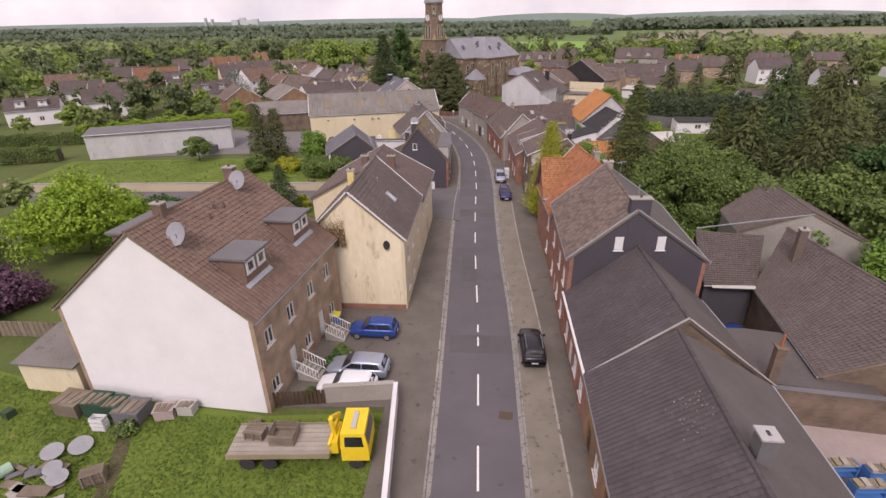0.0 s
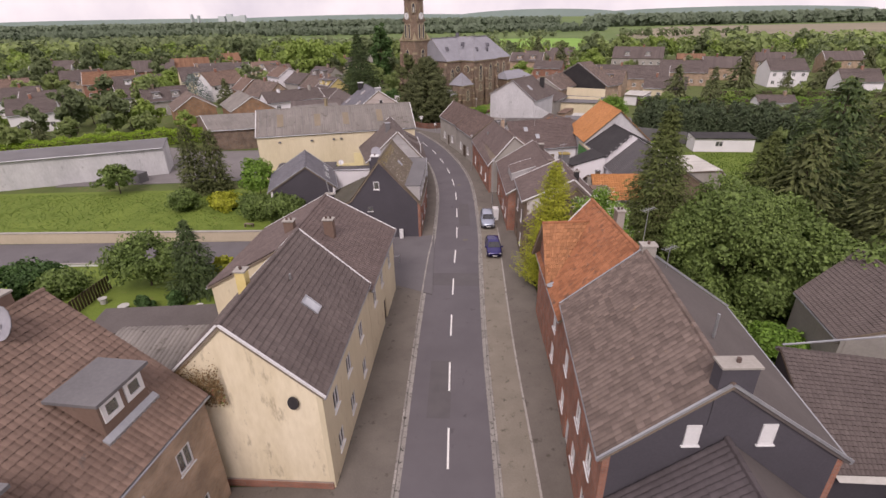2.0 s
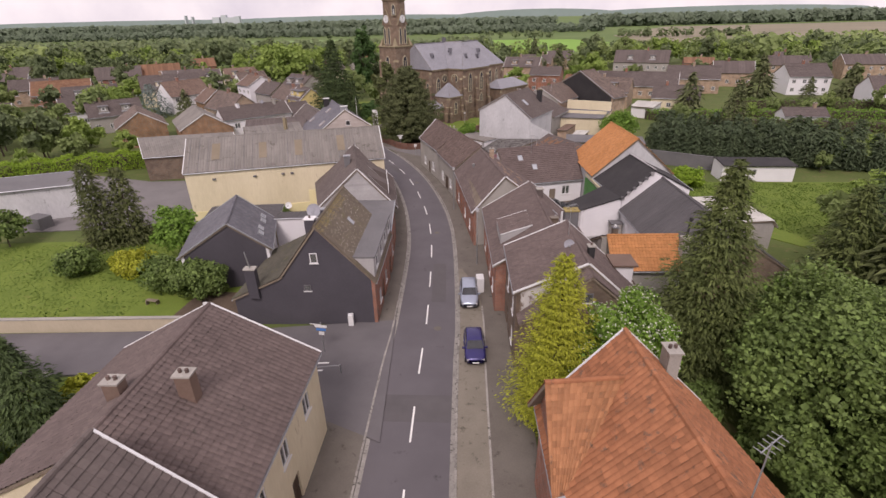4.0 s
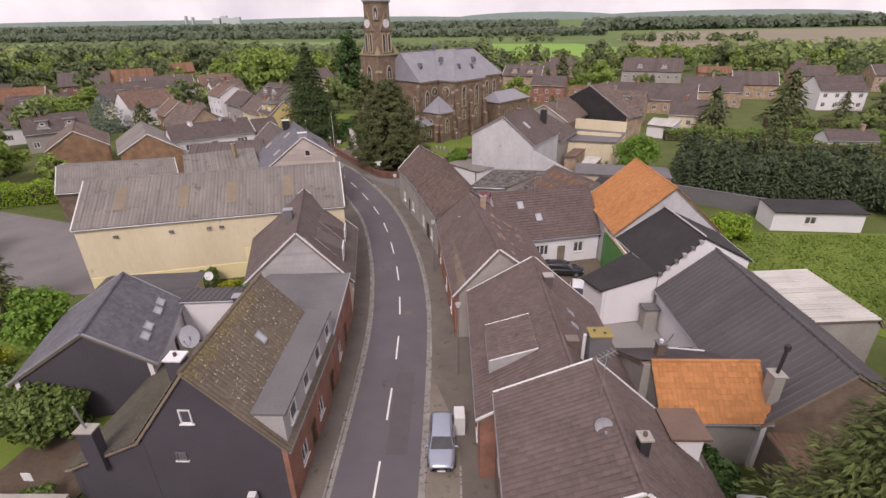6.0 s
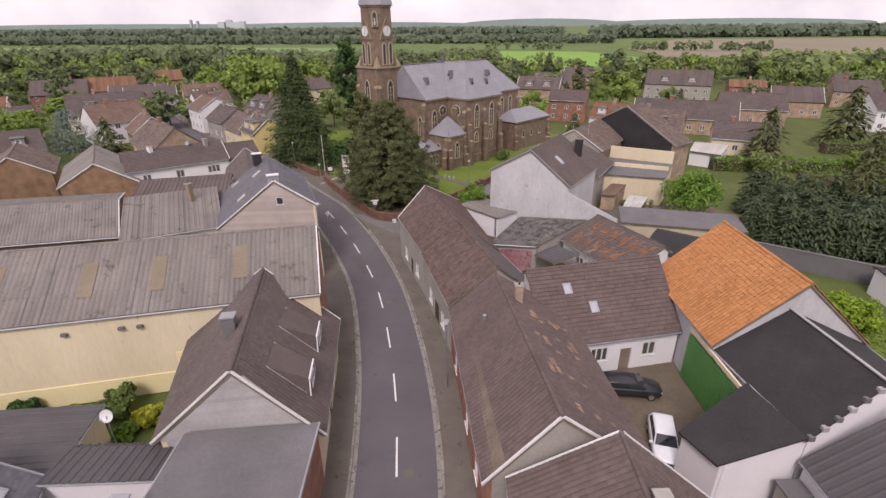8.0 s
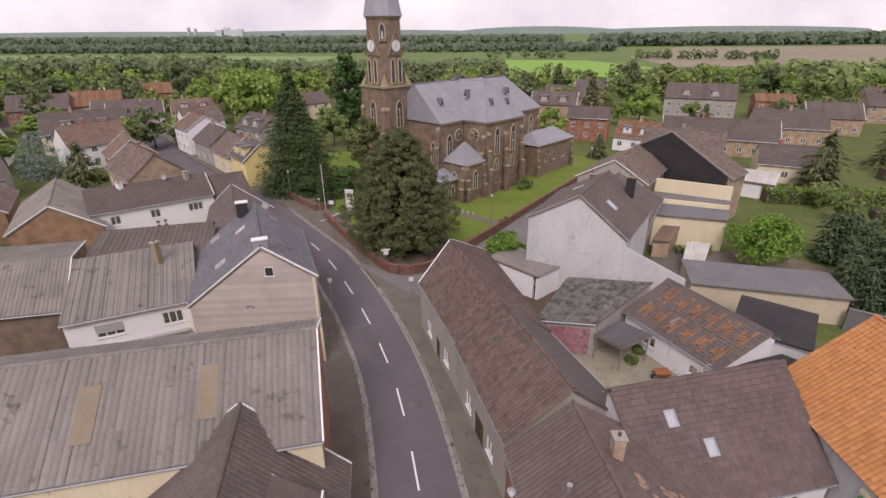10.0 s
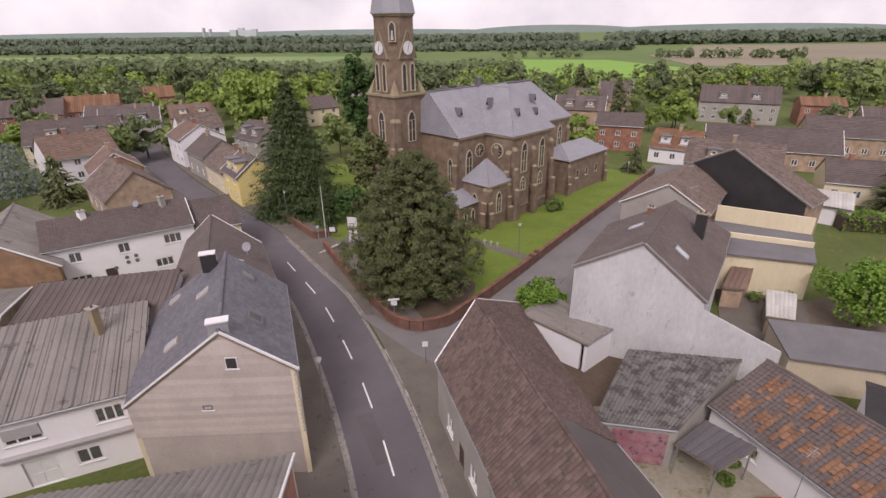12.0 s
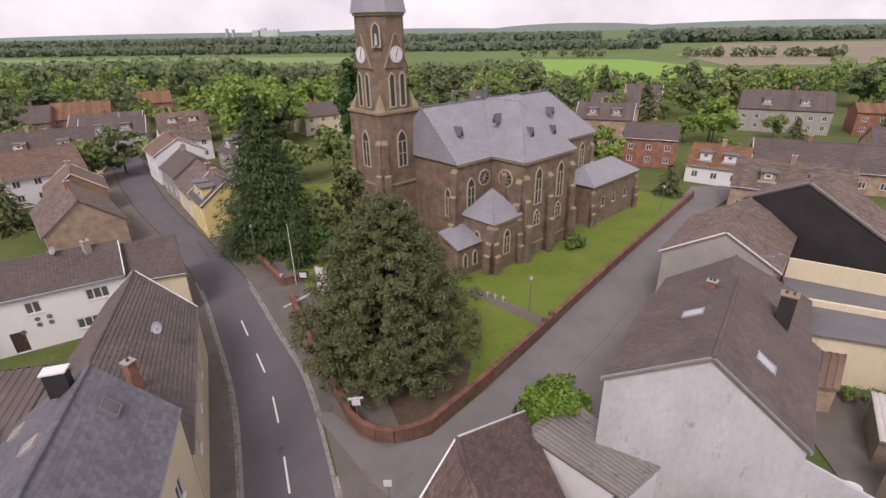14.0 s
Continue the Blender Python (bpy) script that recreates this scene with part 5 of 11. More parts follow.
BK = House("black_roofed_barn", "white barn with black felt roof", (28.35, 89.55), (27.6, 97.5), A2=(37.2, 91.2), B2=(37.5, 97.5), side=1, ze=4.75, zr=7.75, zb=5.0, ridge=0.42, walls=M_WHITE, roof=M_FELT_BLACK, kind="felt", caps=False, category="barn")
BKX = House("barn_annex", "white lean-to with black felt roof", (23.35, 88.85), (22.4, 91.2), A2=(28.25, 89.5), B2=(27.6, 93.9), side=1, ze=3.6, zr=4.72, zb=4.7, ridge=0.97, walls=M_WHITE, roof=M_FELT_BLACK, kind="felt", caps=False, category="annex", gutter=False)
GR = House("ribbed_barn", "barn with dark grey ribbed roof and white walls", (27.75, 73.3), (28.3, 89.1), width=9.8, side=1, ze=3.45, zr=7.15, ridge=0.43, walls=M_WHITE, gable_a=M_BRICK_OLD, roof=M_CORR_DARK, kind="rib", seed=53, category="barn", over=0.3)
CO = House("lean_to", "lean-to with pale corrugated sheet roof", (37.6, 82.6), (37.6, 90.6), width=4.9, side=1, ze=4.0, zr=4.1, zb=3.8, ridge=0.95, walls=M_GREYWALL, roof=M_CORR_PALE, kind="wave", caps=False, seed=54, category="shed")
OL = House("orange_outhouse", "outhouse with low orange tiled roof", (22.0, 73.9), (28.3, 73.6), width=4.0, side=-1, ze=3.7, zr=5.8, zb=4.2, ridge=0.6, walls=M_GREYWALL, roof=M_TILE_ORANGE, seed=55, category="outhouse")
PN = House("patterned_outhouse", "white outhouse with dark and orange patterned tiled roof", (26.4, 112.4), (22.5, 121.0), A2=(31.2, 113.9), B2=(27.3, 123.0), side=1, ze=2.9, zr=5.0, zb=4.6, ridge=0.88, walls=M_WHITE, roof=M_TILE_DARK, seed=57,
           holes=[(2.0, 0.9, 0.9, 0.9, 0), (6.5, 0.9, 1.3, 1.0, 1)], category="outhouse")
SHA = House("grey_shed", "shed with weathered grey corrugated roof", (14.0, 119.3), (18.9, 118.4), A2=(18.3, 125.9), B2=(26.0, 124.6), side=-1, ze=3.2, zr=3.7, zb=3.6, ridge=0.95, walls=M_GREYWALL, roof=M_CORR_OLD, kind="wave", seed=59, caps=False, category="shed")
GA = House("white_garage", "white garage with ribbed grey roof", (18.4, 130.6), (15.6, 128.3), A2=(14.4, 135.2), B2=(10.9, 132.3), side=-1, ze=2.7, zr=3.1, zb=3.0, ridge=0.95, walls=M_WHITE, roof=M_CORR, kind="wave", seed=60, caps=False, category="garage")
WT = House("white_gabled_house", "house with stained white blank gable and dark tiled roof", (15.1, 131.8), (21.0, 141.3), A2=(24.4, 127.8), B2=(30.4, 136.6), side=1, ze=8.1, zr=11.0, zb=6.9, ridge=0.5, walls=M_WHITE_OLD, roof=M_TILE_DARK, seed=61, over=0.15,
           barge=M_LEAD, barge_ends="a", holes=[(3, 4.6, 1.0, 1.3), (7, 4.6, 1.0, 1.3)])
WT2 = House("lane_house", "low lane house with old tiled roof", (21.2, 142.4), (26.0, 149.8), A2=(31.0, 138.0), B2=(36.0, 146.0), side=1, ze=5.2, zr=8.2, ridge=0.45, walls=M_GREYWALL, roof=M_TILE_DARK, seed=63)
N1 = House("grey_lane_house", "grey rendered house with brown tiled roof", (26.3, 153.0), (33.4, 162.8), A2=(34.9, 148.9), B2=(42.2, 158.7), side=1, ze=6.6, zr=9.3, zb=6.4, ridge=0.52, walls=M_GREYWALL, back=M_BRICK, roof=M_TILE_OLD, seed=65, barge=M_TRIM, barge_ends="a")
HALL = House("black_gabled_hall", "tall hall with black felt-clad gable and brown tiled roof", (47.3, 149.8), (51.6, 153.2), A2=(38.2, 162.0), B2=(42.5, 165.4), side=-1, ze=6.9, zr=12.0, zb=9.0, ridge=0.635, walls=M_BRICK, gable_a=M_FELT_BLACK, roof=M_TILE_OLD, seed=64, category="hall", barge=M_LEAD, barge_ends="a")
SA = House("pantiled_shed", "shed with brown pantile roof in the yard", (21.3, 34.0), (25.2, 33.7), A2=(24.0, 42.0), B2=(29.5, 40.5), side=-1, ze=3.9, zr=5.2, zb=5.0, ridge=0.95, walls=M_DARKWALL, roof=M_TILE_DARK, seed=66, category="shed", caps=False)
SB = House("yard_barn", "yard barn with old brown tiled roof", (23.0, 22.6), (25.2, 33.6), A2=(36.5, 19.5), B2=(33.0, 40.6), side=1, ze=3.9, zr=7.3, ridge=0.48, walls=M_BRICK_OLD, roof=M_TILE_DARK, seed=67, category="barn")
SC = House("rear_barn", "rear barn with dark brown tiled roof", (30.0, 44.3), (31.2, 50.5), A2=(40.0, 40.5), B2=(42, 54), side=1, ze=4.0, zr=6.6, ridge=0.5, walls=M_GREYWALL, roof=M_TILE_DARK, seed=68, category="barn")

# ---- church ----
CH = thing("church", "brown brick church with octagonal clock tower and pale slate roofs", "church", (-2.9, 169.5))
CC = np.array((-2.9, 169.5))
ca, cb = np.array((math.sin(radians(44.5)), math.cos(radians(44.5)))), np.array((math.cos(radians(44.5)), -math.sin(radians(44.5))))


def cp(a, b, z=None):
    p = CC + ca * a + cb * b
    return (p[0], p[1]) if z is None else (p[0], p[1], z)


def church_block(a0, a1, b0, b1, z1, z0=-0.1, name="wall", mat=None):
    return Geo().hexa([cp(a0, b1, z0), cp(a1, b1, z0), cp(a1, b0, z0), cp(a0, b0, z0)], [cp(a0, b1, z1), cp(a1, b1, z1), cp(a1, b0, z1), cp(a0, b0, z1)]).part(name, mat or M_BRICK_CHURCH, CH)


church_block(2, 9, -1.5, 10.5, 12.5)
church_block(8, 18.2, -6, 15.5, 12.5)
church_block(18.2, 32, -1.2, 10.0, 12.0)
church_block(24, 37, 9.9, 15.4, 6.0)
church_block(3.0, 7.9, 10.4, 15.4, 6.2)
church_block(-1, 3, 10.4, 13.6, 3.8)


def hip_roof(a0, a1, b0, b1, z0, z1, ra0, ra1, rb, over=0.3, along="a"):
    """Four slate planes over a block; the ridge from (ra0, rb) to (ra1, rb)."""
    a0, a1, b0, b1 = a0 - over, a1 + over, b0 - over, b1 + over
    e = [cp(a0, b1, z0), cp(a1, b1, z0), cp(a1, b0, z0), cp(a0, b0, z0)]
    r0, r1 = cp(ra0, rb, z1), cp(ra1, rb, z1)
    for k, (A, B, C, D) in enumerate(((e[0], e[1], r1, r0), (e[1], e[2], r1, r1), (e[2], e[3], r0, r1), (e[3], e[0], r0, r0))):
        D = tuple(np.array(D) + 1e-3 * (np.array(A) - np.array(B)))
        slope(CH, A, B, C, D, "slate", M_SLATE_CHURCH, 70 + k, thick=0.1)


hip_roof(2, 20, -1.5, 10.5, 12.6, 18.4, 2.0, 20, 4.5, 0.3)
hip_roof(17, 32, -1.2, 10.0, 12.1, 18.2, 16, 27, 4.4, 0.3)
hip_roof(24, 37, 9.9, 15.4, 6.1, 8.2, 26.5, 34.5, 12.0, 0.3)
hip_roof(3.0, 7.9, 10.4, 15.4, 6.3, 9.6, 5.4, 5.5, 12.9, 0.25)
slope(CH, cp(-1.2, 13.8, 3.8), cp(3, 13.8, 3.8), cp(3, 10.4, 5.2), cp(-1.2, 10.4, 5.2), "slate", M_SLATE_CHURCH, 81)
# transept: ridge across, hipped at its south end
slope(CH, cp(7.7, 4.0, 12.6), cp(7.7, 15.8, 12.6), cp(13.1, 10.5, 18.6), cp(13.1, 3.0, 18.6), "slate", M_SLATE_CHURCH, 82)
slope(CH, cp(18.5, 15.8, 12.6), cp(18.5, 4.0, 12.6), cp(13.1, 3.0, 18.6), cp(13.1, 10.5, 18.6), "slate", M_SLATE_CHURCH, 83)
slope(CH, cp(7.7, 15.8, 12.6), cp(18.5, 15.8, 12.6), cp(13.11, 10.5, 18.6), cp(13.09, 10.5, 18.6), "slate", M_SLATE_CHURCH, 84)
# tower
church_block(-3.05, 3.05, -3.05, 3.05, 18.0, name="tower")


def octagon(r, z, corner=0.32):
    """Eight points of a square of half-width r with cut corners."""
    c = r * (1 - corner * 2 * 0.9)
    return [cp(a, b, z) for a, b in ((-r, -c), (-r, c), (-c, r), (c, r), (r, c), (r, -c), (c, -r), (-c, -r))]


g = Geo()
lo, hi = octagon(2.75, 18.0), octagon(2.6, 28.6)
g.add([*lo, *hi], [tuple(range(8)), tuple(range(8, 16))[::-1]] + [(k, 8 + k, 8 + (k + 1) % 8, (k + 1) % 8) for k in range(8)])
g.part("belfry", M_BRICK_CHURCH, CH)
g = Geo()
lo = octagon(3.0, 28.6)
g.add([*lo, cp(0, 0, 44)], [tuple(range(8))] + [((k + 1) % 8, k, 8) for k in range(8)])
g.part("spire", M_SLATE_CHURCH, CH)

# ---- plants ----


def leaf_quads(pts, nrm, size, rng, aspect=0.62, spread=0.9):
    """One leaf (a kite of four corners) at every point, facing roughly along nrm."""
    n_ = len(pts)
    d = nrm + rng.normal(0, spread, (n_, 3))
    d /= np.linalg.norm(d, axis=1, keepdims=True) + 1e-9
    t = np.cross(d, rng.normal(0, 1, (n_, 3)))
    t /= np.linalg.norm(t, axis=1, keepdims=True) + 1e-9
    b = np.cross(d, t)
    s = size * rng.uniform(0.6, 1.35, (n_, 1))
    v = np.stack([pts - t * s / 2, pts + b * s * aspect / 2 + d * s * 0.08, pts + t * s / 2, pts - b * s * aspect / 2 + d * s * 0.08], axis=1)
    return v.reshape(-1, 3), np.arange(n_ * 4).reshape(-1, 4)


def crown_points(rng, n_clumps, per, h0, h1, r, shape=1.0, clump=0.24):
    """Points of leaves in clumps through an uneven egg between the heights h0 and h1."""
    mid, half = (h0 + h1) / 2, (h1 - h0) / 2
    d = rng.normal(0, 1, (n_clumps, 3))
    d /= np.linalg.norm(d, axis=1, keepdims=True)
    ang = np.arctan2(d[:, 1], d[:, 0])
    bump = 1 + 0.16 * np.sin(3 * ang + rng.uniform(0, 6)) + 0.12 * np.sin(5 * ang + 4 * d[:, 2] + rng.uniform(0, 6))
    k = rng.uniform(0.45, 1.0, n_clumps) ** 0.45 * bump
    c = d * k[:, None] * np.array((r, r, half)) * (1 - clump * 0.6)
    taper = np.clip(1 - shape * 0.35 * (c[:, 2] / half), 0.3, 1.5)
    c[:, :2] *= taper[:, None]
    c[:, 2] += mid
    e = rng.normal(0, 1, (n_clumps, per, 3))
    e /= np.linalg.norm(e, axis=2, keepdims=True)
    rad = clump * r * rng.uniform(0.65, 1.25, (n_clumps, 1, 1)) * rng.uniform(0.5, 1.0, (n_clumps, per, 1)) ** 0.4
    p = c[:, None, :] + e * rad * np.array((1, 1, 0.75))
    return p.reshape(-1, 3), (e * 0.8 + d[:, None, :] * 0.5 + np.array((0, 0, 0.35))).reshape(-1, 3)


def trunk_parts(t, x, y, h, r, limbs, rng, h0):
    Geo().tube([(x, y, -0.2), (x + 0.1, y, h * 0.35), (x + 0.05, y + 0.1, h * 0.85)], r, 8, r * 0.25).part("trunk", M_BARK, t)
    for k in range(limbs):
        a = 2 * math.pi * (k + rng.uniform(0, 0.6)) / limbs
        z = h0 + (h - h0) * rng.uniform(0.05, 0.45)
        q = (h - h0) * 0.42
        Geo().tube([(x + 0.06, y + 0.05, z), (x + math.cos(a) * q * 0.5, y + math.sin(a) * q * 0.5, z + q * 0.4), (x + math.cos(a) * q, y + math.sin(a) * q, z + q * 0.7)], r * 0.42, 6, r * 0.1).part("limb", M_BARK, t)


def leafy_tree(x, y, h, r, mat=None, seed=1, clumps=70, per=90, size=0.3, h0=None, shape=1.0, label="broadleaved tree with fresh green leaves", name="tree", category="tree", group="", z=0.0, blossom=None, clump=0.24, limbs=3):
    rng = np.random.default_rng(seed)
    t = thing(name, label, category, (x, y, z), group)
    h0 = h * 0.22 if h0 is None else h0
    trunk_parts(t, x, y, h, max(0.07, h * 0.022), limbs, rng, h0 + 0.1)
    p, n_ = crown_points(rng, clumps, per, h0, h, r, shape, clump)
    v, q = leaf_quads(p, n_, size * 1.25, rng, 0.75)
    # larger sprays deep in the crown close most of its gaps
    mid = np.array((0, 0, (h0 + h) / 2))
    deep = rng.choice(len(p), len(p) // 5, replace=False)
    v2, q2 = leaf_quads(mid + (p[deep] - mid) * rng.uniform(0.72, 0.9, (len(deep), 1)), n_[deep], size * 2.1, rng, 0.9)
    v, q = np.concatenate([v, v2]), np.concatenate([q, q2 + len(v)])
    ob = new("crown", array_mesh("crown", v + np.array((x, y, z)), q, mat or M_LEAF, t.location))
    ob.parent = t
    if blossom:
        pick = rng.choice(len(p), len(p) // 3, replace=False)
        sel = pick[p[pick, 2] > h0 + (h - h0) * 0.25]
        v, q = leaf_quads(p[sel] * 1.01, n_[sel], size * 0.62, rng, 0.9)
        ob = new("blossom", array_mesh("blossom", v + np.array((x, y, z)), q, blossom, t.location))
        ob.parent = t
    return t


def conifer(x, y, h, r, mat=None, seed=1, step=0.42, branches=13, size=0.55, h0=0.05, droop=0.32, power=0.85, label="dark green spruce with drooping branches", name="conifer", group="", z=0.0, per=9):
    rng = np.random.default_rng(seed)
    t = thing(name, label, "tree", (x, y, z), group)
    Geo().tube([(x, y, z - 0.2), (x, y, z + h * 0.97)], h * 0.018, 7, 0.02).part("trunk", M_BARK, t)
    pts, nr, ax = [], [], []
    for zz in np.arange(h * h0, h * 0.985, step):
        f = (zz - h * h0) / (h * (1 - h0))
        rad = r * (1 - f) ** power * rng.uniform(0.82, 1.1) + 0.12
        nb = max(4, int(branches * (0.45 + 0.55 * (1 - f))))
        a0 = rng.uniform(0, 6.3)
        for k in range(nb):
            a = a0 + 2 * math.pi * k / nb + rng.normal(0, 0.16)
            ln = rad * rng.uniform(0.68, 1.15)
            m = max(2, int(per * (0.35 + ln / r)))
            s = rng.uniform(0.18, 1.0, m) ** 0.7
            side = rng.normal(0, 0.13, m) * ln * (0.35 + s)
            d, e = np.array((math.cos(a), math.sin(a))), np.array((-math.sin(a), math.cos(a)))
            p = np.zeros((m, 3))
            p[:, :2] = d * (s * ln)[:, None] + e * side[:, None]
            p[:, 2] = zz - droop * ln * s ** 1.4 + 0.10 * ln * s ** 4 + rng.normal(0, 0.05, m)
            pts.append(p)
            nr.append(np.tile((0.25 * d[0], 0.25 * d[1], 1.0), (m, 1)))
            ax.append(np.tile((d[0], d[1], -0.35), (m, 1)) + e_side(e, side, ln))
    p, n_, w = np.concatenate(pts), np.concatenate(nr), np.concatenate(ax)
    k = len(p)
    n_ = n_ + rng.normal(0, 0.35, (k, 3))
    n_ /= np.linalg.norm(n_, axis=1, keepdims=True)
    w = w + rng.normal(0, 0.25, (k, 3))
    w -= n_ * (w * n_).sum(1, keepdims=True)
    w /= np.linalg.norm(w, axis=1, keepdims=True) + 1e-9
    b = np.cross(n_, w)
    s = size * rng.uniform(0.6, 1.4, (k, 1))
    v = np.stack([p - w * s * 0.5, p + b * s * 0.20, p + w * s * 0.9 - n_ * s * 0.22, p - b * s * 0.20], axis=1).reshape(-1, 3)
    # larger sprays near the stem close the crown
    zc = rng.uniform(0, 1, k // 3) ** 1.5 * h * 0.94
    fr = np.clip((zc - h * h0) / (h * (1 - h0)), 0, 1)
    ac = rng.uniform(0, 2 * math.pi, len(zc))
    rc = r * (1 - fr) ** power * rng.uniform(0.35, 0.8, len(zc))
    pc = np.stack([rc * np.cos(ac), rc * np.sin(ac), zc - droop * rc + 0.02], axis=1)
    pc[:, 2] = np.maximum(pc[:, 2], 0.1)
    v2, _ = leaf_quads(pc, np.stack([np.cos(ac), np.sin(ac), 0.9 + 0 * ac], axis=1), size * 1.1, rng, 0.6, 0.5)
    v = np.concatenate([v, v2])
    k = len(v) // 4
    ob = new("crown", array_mesh("crown", v + np.array((x, y, z)), np.arange(k * 4).reshape(-1, 4), mat or M_NEEDLE, t.location))
    ob.parent = t
    return t


def pine(x, y, h, r, mat, seed, label):
    """An old pine: an egg-shaped crown of upturned needle tufts on whorled boughs, with dark gaps between the tufts."""
    rng = np.random.default_rng(seed)
    t = thing("pine_tree", label, "tree", (x, y, 0))
    Geo().tube([(x, y, -0.2), (x + 0.1, y, h * 0.5), (x, y, h * 0.95)], 0.36, 8, 0.05).part("trunk", M_BARK, t)
    P, N = [], []
    for zz in np.arange(0.9, h - 0.3, 0.62):
        f = zz / h
        rad = r * (min(1.0, 0.78 + 1.1 * f) if f < 0.2 else ((1 - f) / 0.8) ** 0.58) * rng.uniform(0.93, 1.05)
        nb = max(5, int(3.4 * rad))
        a0 = rng.uniform(0, 6.28)
        for k in range(nb):
            a = a0 + 6.283 * k / nb + rng.normal(0, 0.1)
            tip = rad * rng.uniform(0.84, 1.12)
            for m in range(3):
                c = np.array((math.cos(a), math.sin(a), 0.0)) * tip * (1 - 0.22 * m) + np.array((0, 0, zz + 0.22 * tip * (1 - 0.22 * m) - 0.12 * r + rng.normal(0, 0.12)))
                c[:2] += rng.normal(0, 0.25, 2)
                n1 = 80 if m == 0 else 45
                e = rng.normal(0, 1, (n1, 3))
                e /= np.linalg.norm(e, axis=1, keepdims=True)
                P.append(c + e * np.array((0.62, 0.62, 0.36)) * rng.uniform(0.35, 1.05, (n1, 1)))
                N.append(e * 0.7 + np.array((0.35 * math.cos(a), 0.35 * math.sin(a), 0.5)))
    P, N = np.concatenate(P), np.concatenate(N)
    P[:, 2] = np.maximum(P[:, 2], 0.25)
    n2 = len(P) // 6
    pick = rng.integers(0, len(P), n2)
    inner = P[pick] * np.array((0.72, 0.72, 1.0)) - np.array((0, 0, 0.25))
    inner[:, 2] = np.maximum(inner[:, 2], 0.3)
    v, q = leaf_quads(P, N, 0.25, rng, 0.42, 0.6)
    v2, q2 = leaf_quads(inner, N[pick] + np.array((0, 0, -0.3)), 0.6, rng, 0.7, 0.4)
    v, q = np.concatenate([v, v2]), np.concatenate([q, q2 + len(v)])
    ob = new("crown", array_mesh("crown", v + np.array((x, y, 0)), q, mat, t.location))
    ob.parent = t
    return t


def e_side(e, side, ln):
    out = np.zeros((len(side), 3))
    out[:, :2] = e[None, :] * (np.sign(side) * 0.5)[:, None]
    return out


def hedge(pts, w, h, mat, seed=1, size=0.3, dens=55, label="clipped green garden hedge in leaf", name="hedge"):
    """A hedge along a plan line: leaves over a twiggy core."""
    rng = np.random.default_rng(seed)
    t = thing(name, label, "hedge", (*pts[0], 0))
    P, N = [], []
    g = Geo()
    for a, b in zip(pts, pts[1:]):
        a, b = np.array(a, float), np.array(b, float)
        ln = np.linalg.norm(b - a)
        d = (b - a) / ln
        e = np.array((d[1], -d[0]))
        g.beam((*a, 0), (*b, 0), w * 0.7, h * 0.88)
        k = int(ln * (w + 2 * h) * dens)
        u, c = rng.uniform(0, ln, k), rng.uniform(-1, 1, k) * (w / 2 + h)
        wob = 1 + 0.12 * np.sin(u * 1.3 + seed) + rng.normal(0, 0.06, k)
        top = np.abs(c) < w / 2
        x = np.where(top, c, np.sign(c) * w / 2) * wob
        z = np.where(top, h, h - (np.abs(c) - w / 2)) * np.where(top, wob, 1)
        P.append(np.stack([a[0] + d[0] * u + e[0] * x, a[1] + d[1] * u + e[1] * x, np.maximum(z, 0.05)], axis=1))
        N.append(np.stack([np.where(top, 0, np.sign(c)) * e[0], np.where(top, 0, np.sign(c)) * e[1], np.where(top, 1.0, 0.3)], axis=1))
    g.part("core", M_BARK, t)
    v, q = leaf_quads(np.concatenate(P), np.concatenate(N), size, rng)
    ob = new("foliage", array_mesh("foliage", v, q, mat, t.location))
    ob.parent = t
    return t


def bush(x, y, r, h, mat, seed, label="rounded garden shrub in leaf", size=0.24, z=0.0):
    return leafy_tree(x, y, h, r, mat, seed, clumps=max(18, int(20 * r)), per=90, size=size, h0=0.05, shape=0.6, label=label, name="shrub", category="shrub", z=z, clump=0.34, limbs=2)


# shrubs along the foot of the barn
for k, (x, y, r, h_, m_) in enumerate(((-14.9, 97.3, 1.3, 2.0, M_LEAF), (-13.2, 94.8, 0.9, 0.9, M_LEAF_BRIGHT), (-12.2, 96.4, 1.0, 1.2, M_LEAF_YELLOW), (-21.4, 96.6, 1.1, 1.6, M_LEAF_DARK), (-17.6, 96.6, 1.0, 1.1, M_LEAF_LIME), (-10.2, 98.0, 0.8, 1.2, M_LEAF_YELLOW), (-23.5, 95.4, 1.2, 1.5, M_LEAF))):
    bush(x, y, r, h_, m_, 600 + k, label="garden shrub at the foot of the barn wall")
# churchyard
patch("pine_bed", [(-4.6, 141.0), (-1.5, 136.9), (1.7, 135.1), (4.0, 136.0), (7.0, 139.6), (7.6, 144.0), (3.5, 148.6), (-2.0, 148.8), (-5.4, 145.4)], 0.07, M_EARTH, "bare earth under the pine", "flower bed", 0.1)
pine(0.6, 143.2, 16.2, 7.3, M_NEEDLE_PINE, 101, "huge dense dark green pine in the churchyard")
conifer(-19.6, 170.2, 21.0, 9.0, M_NEEDLE_DARK, 102, step=0.75, branches=18, size=0.44, per=62, power=0.85, label="tall dark spruce in the churchyard")
conifer(-13.6, 163.0, 9.0, 1.7, M_NEEDLE, 103, step=0.3, size=0.34, label="slim grey-green conifer beside a flagpole")
leafy_tree(-18.5, 222, 23, 4.4, M_LEAF_DARK, 104, clumps=90, per=60, size=0.55, h0=0.5, shape=0.5, label="tall dark columnar tree behind the tower")
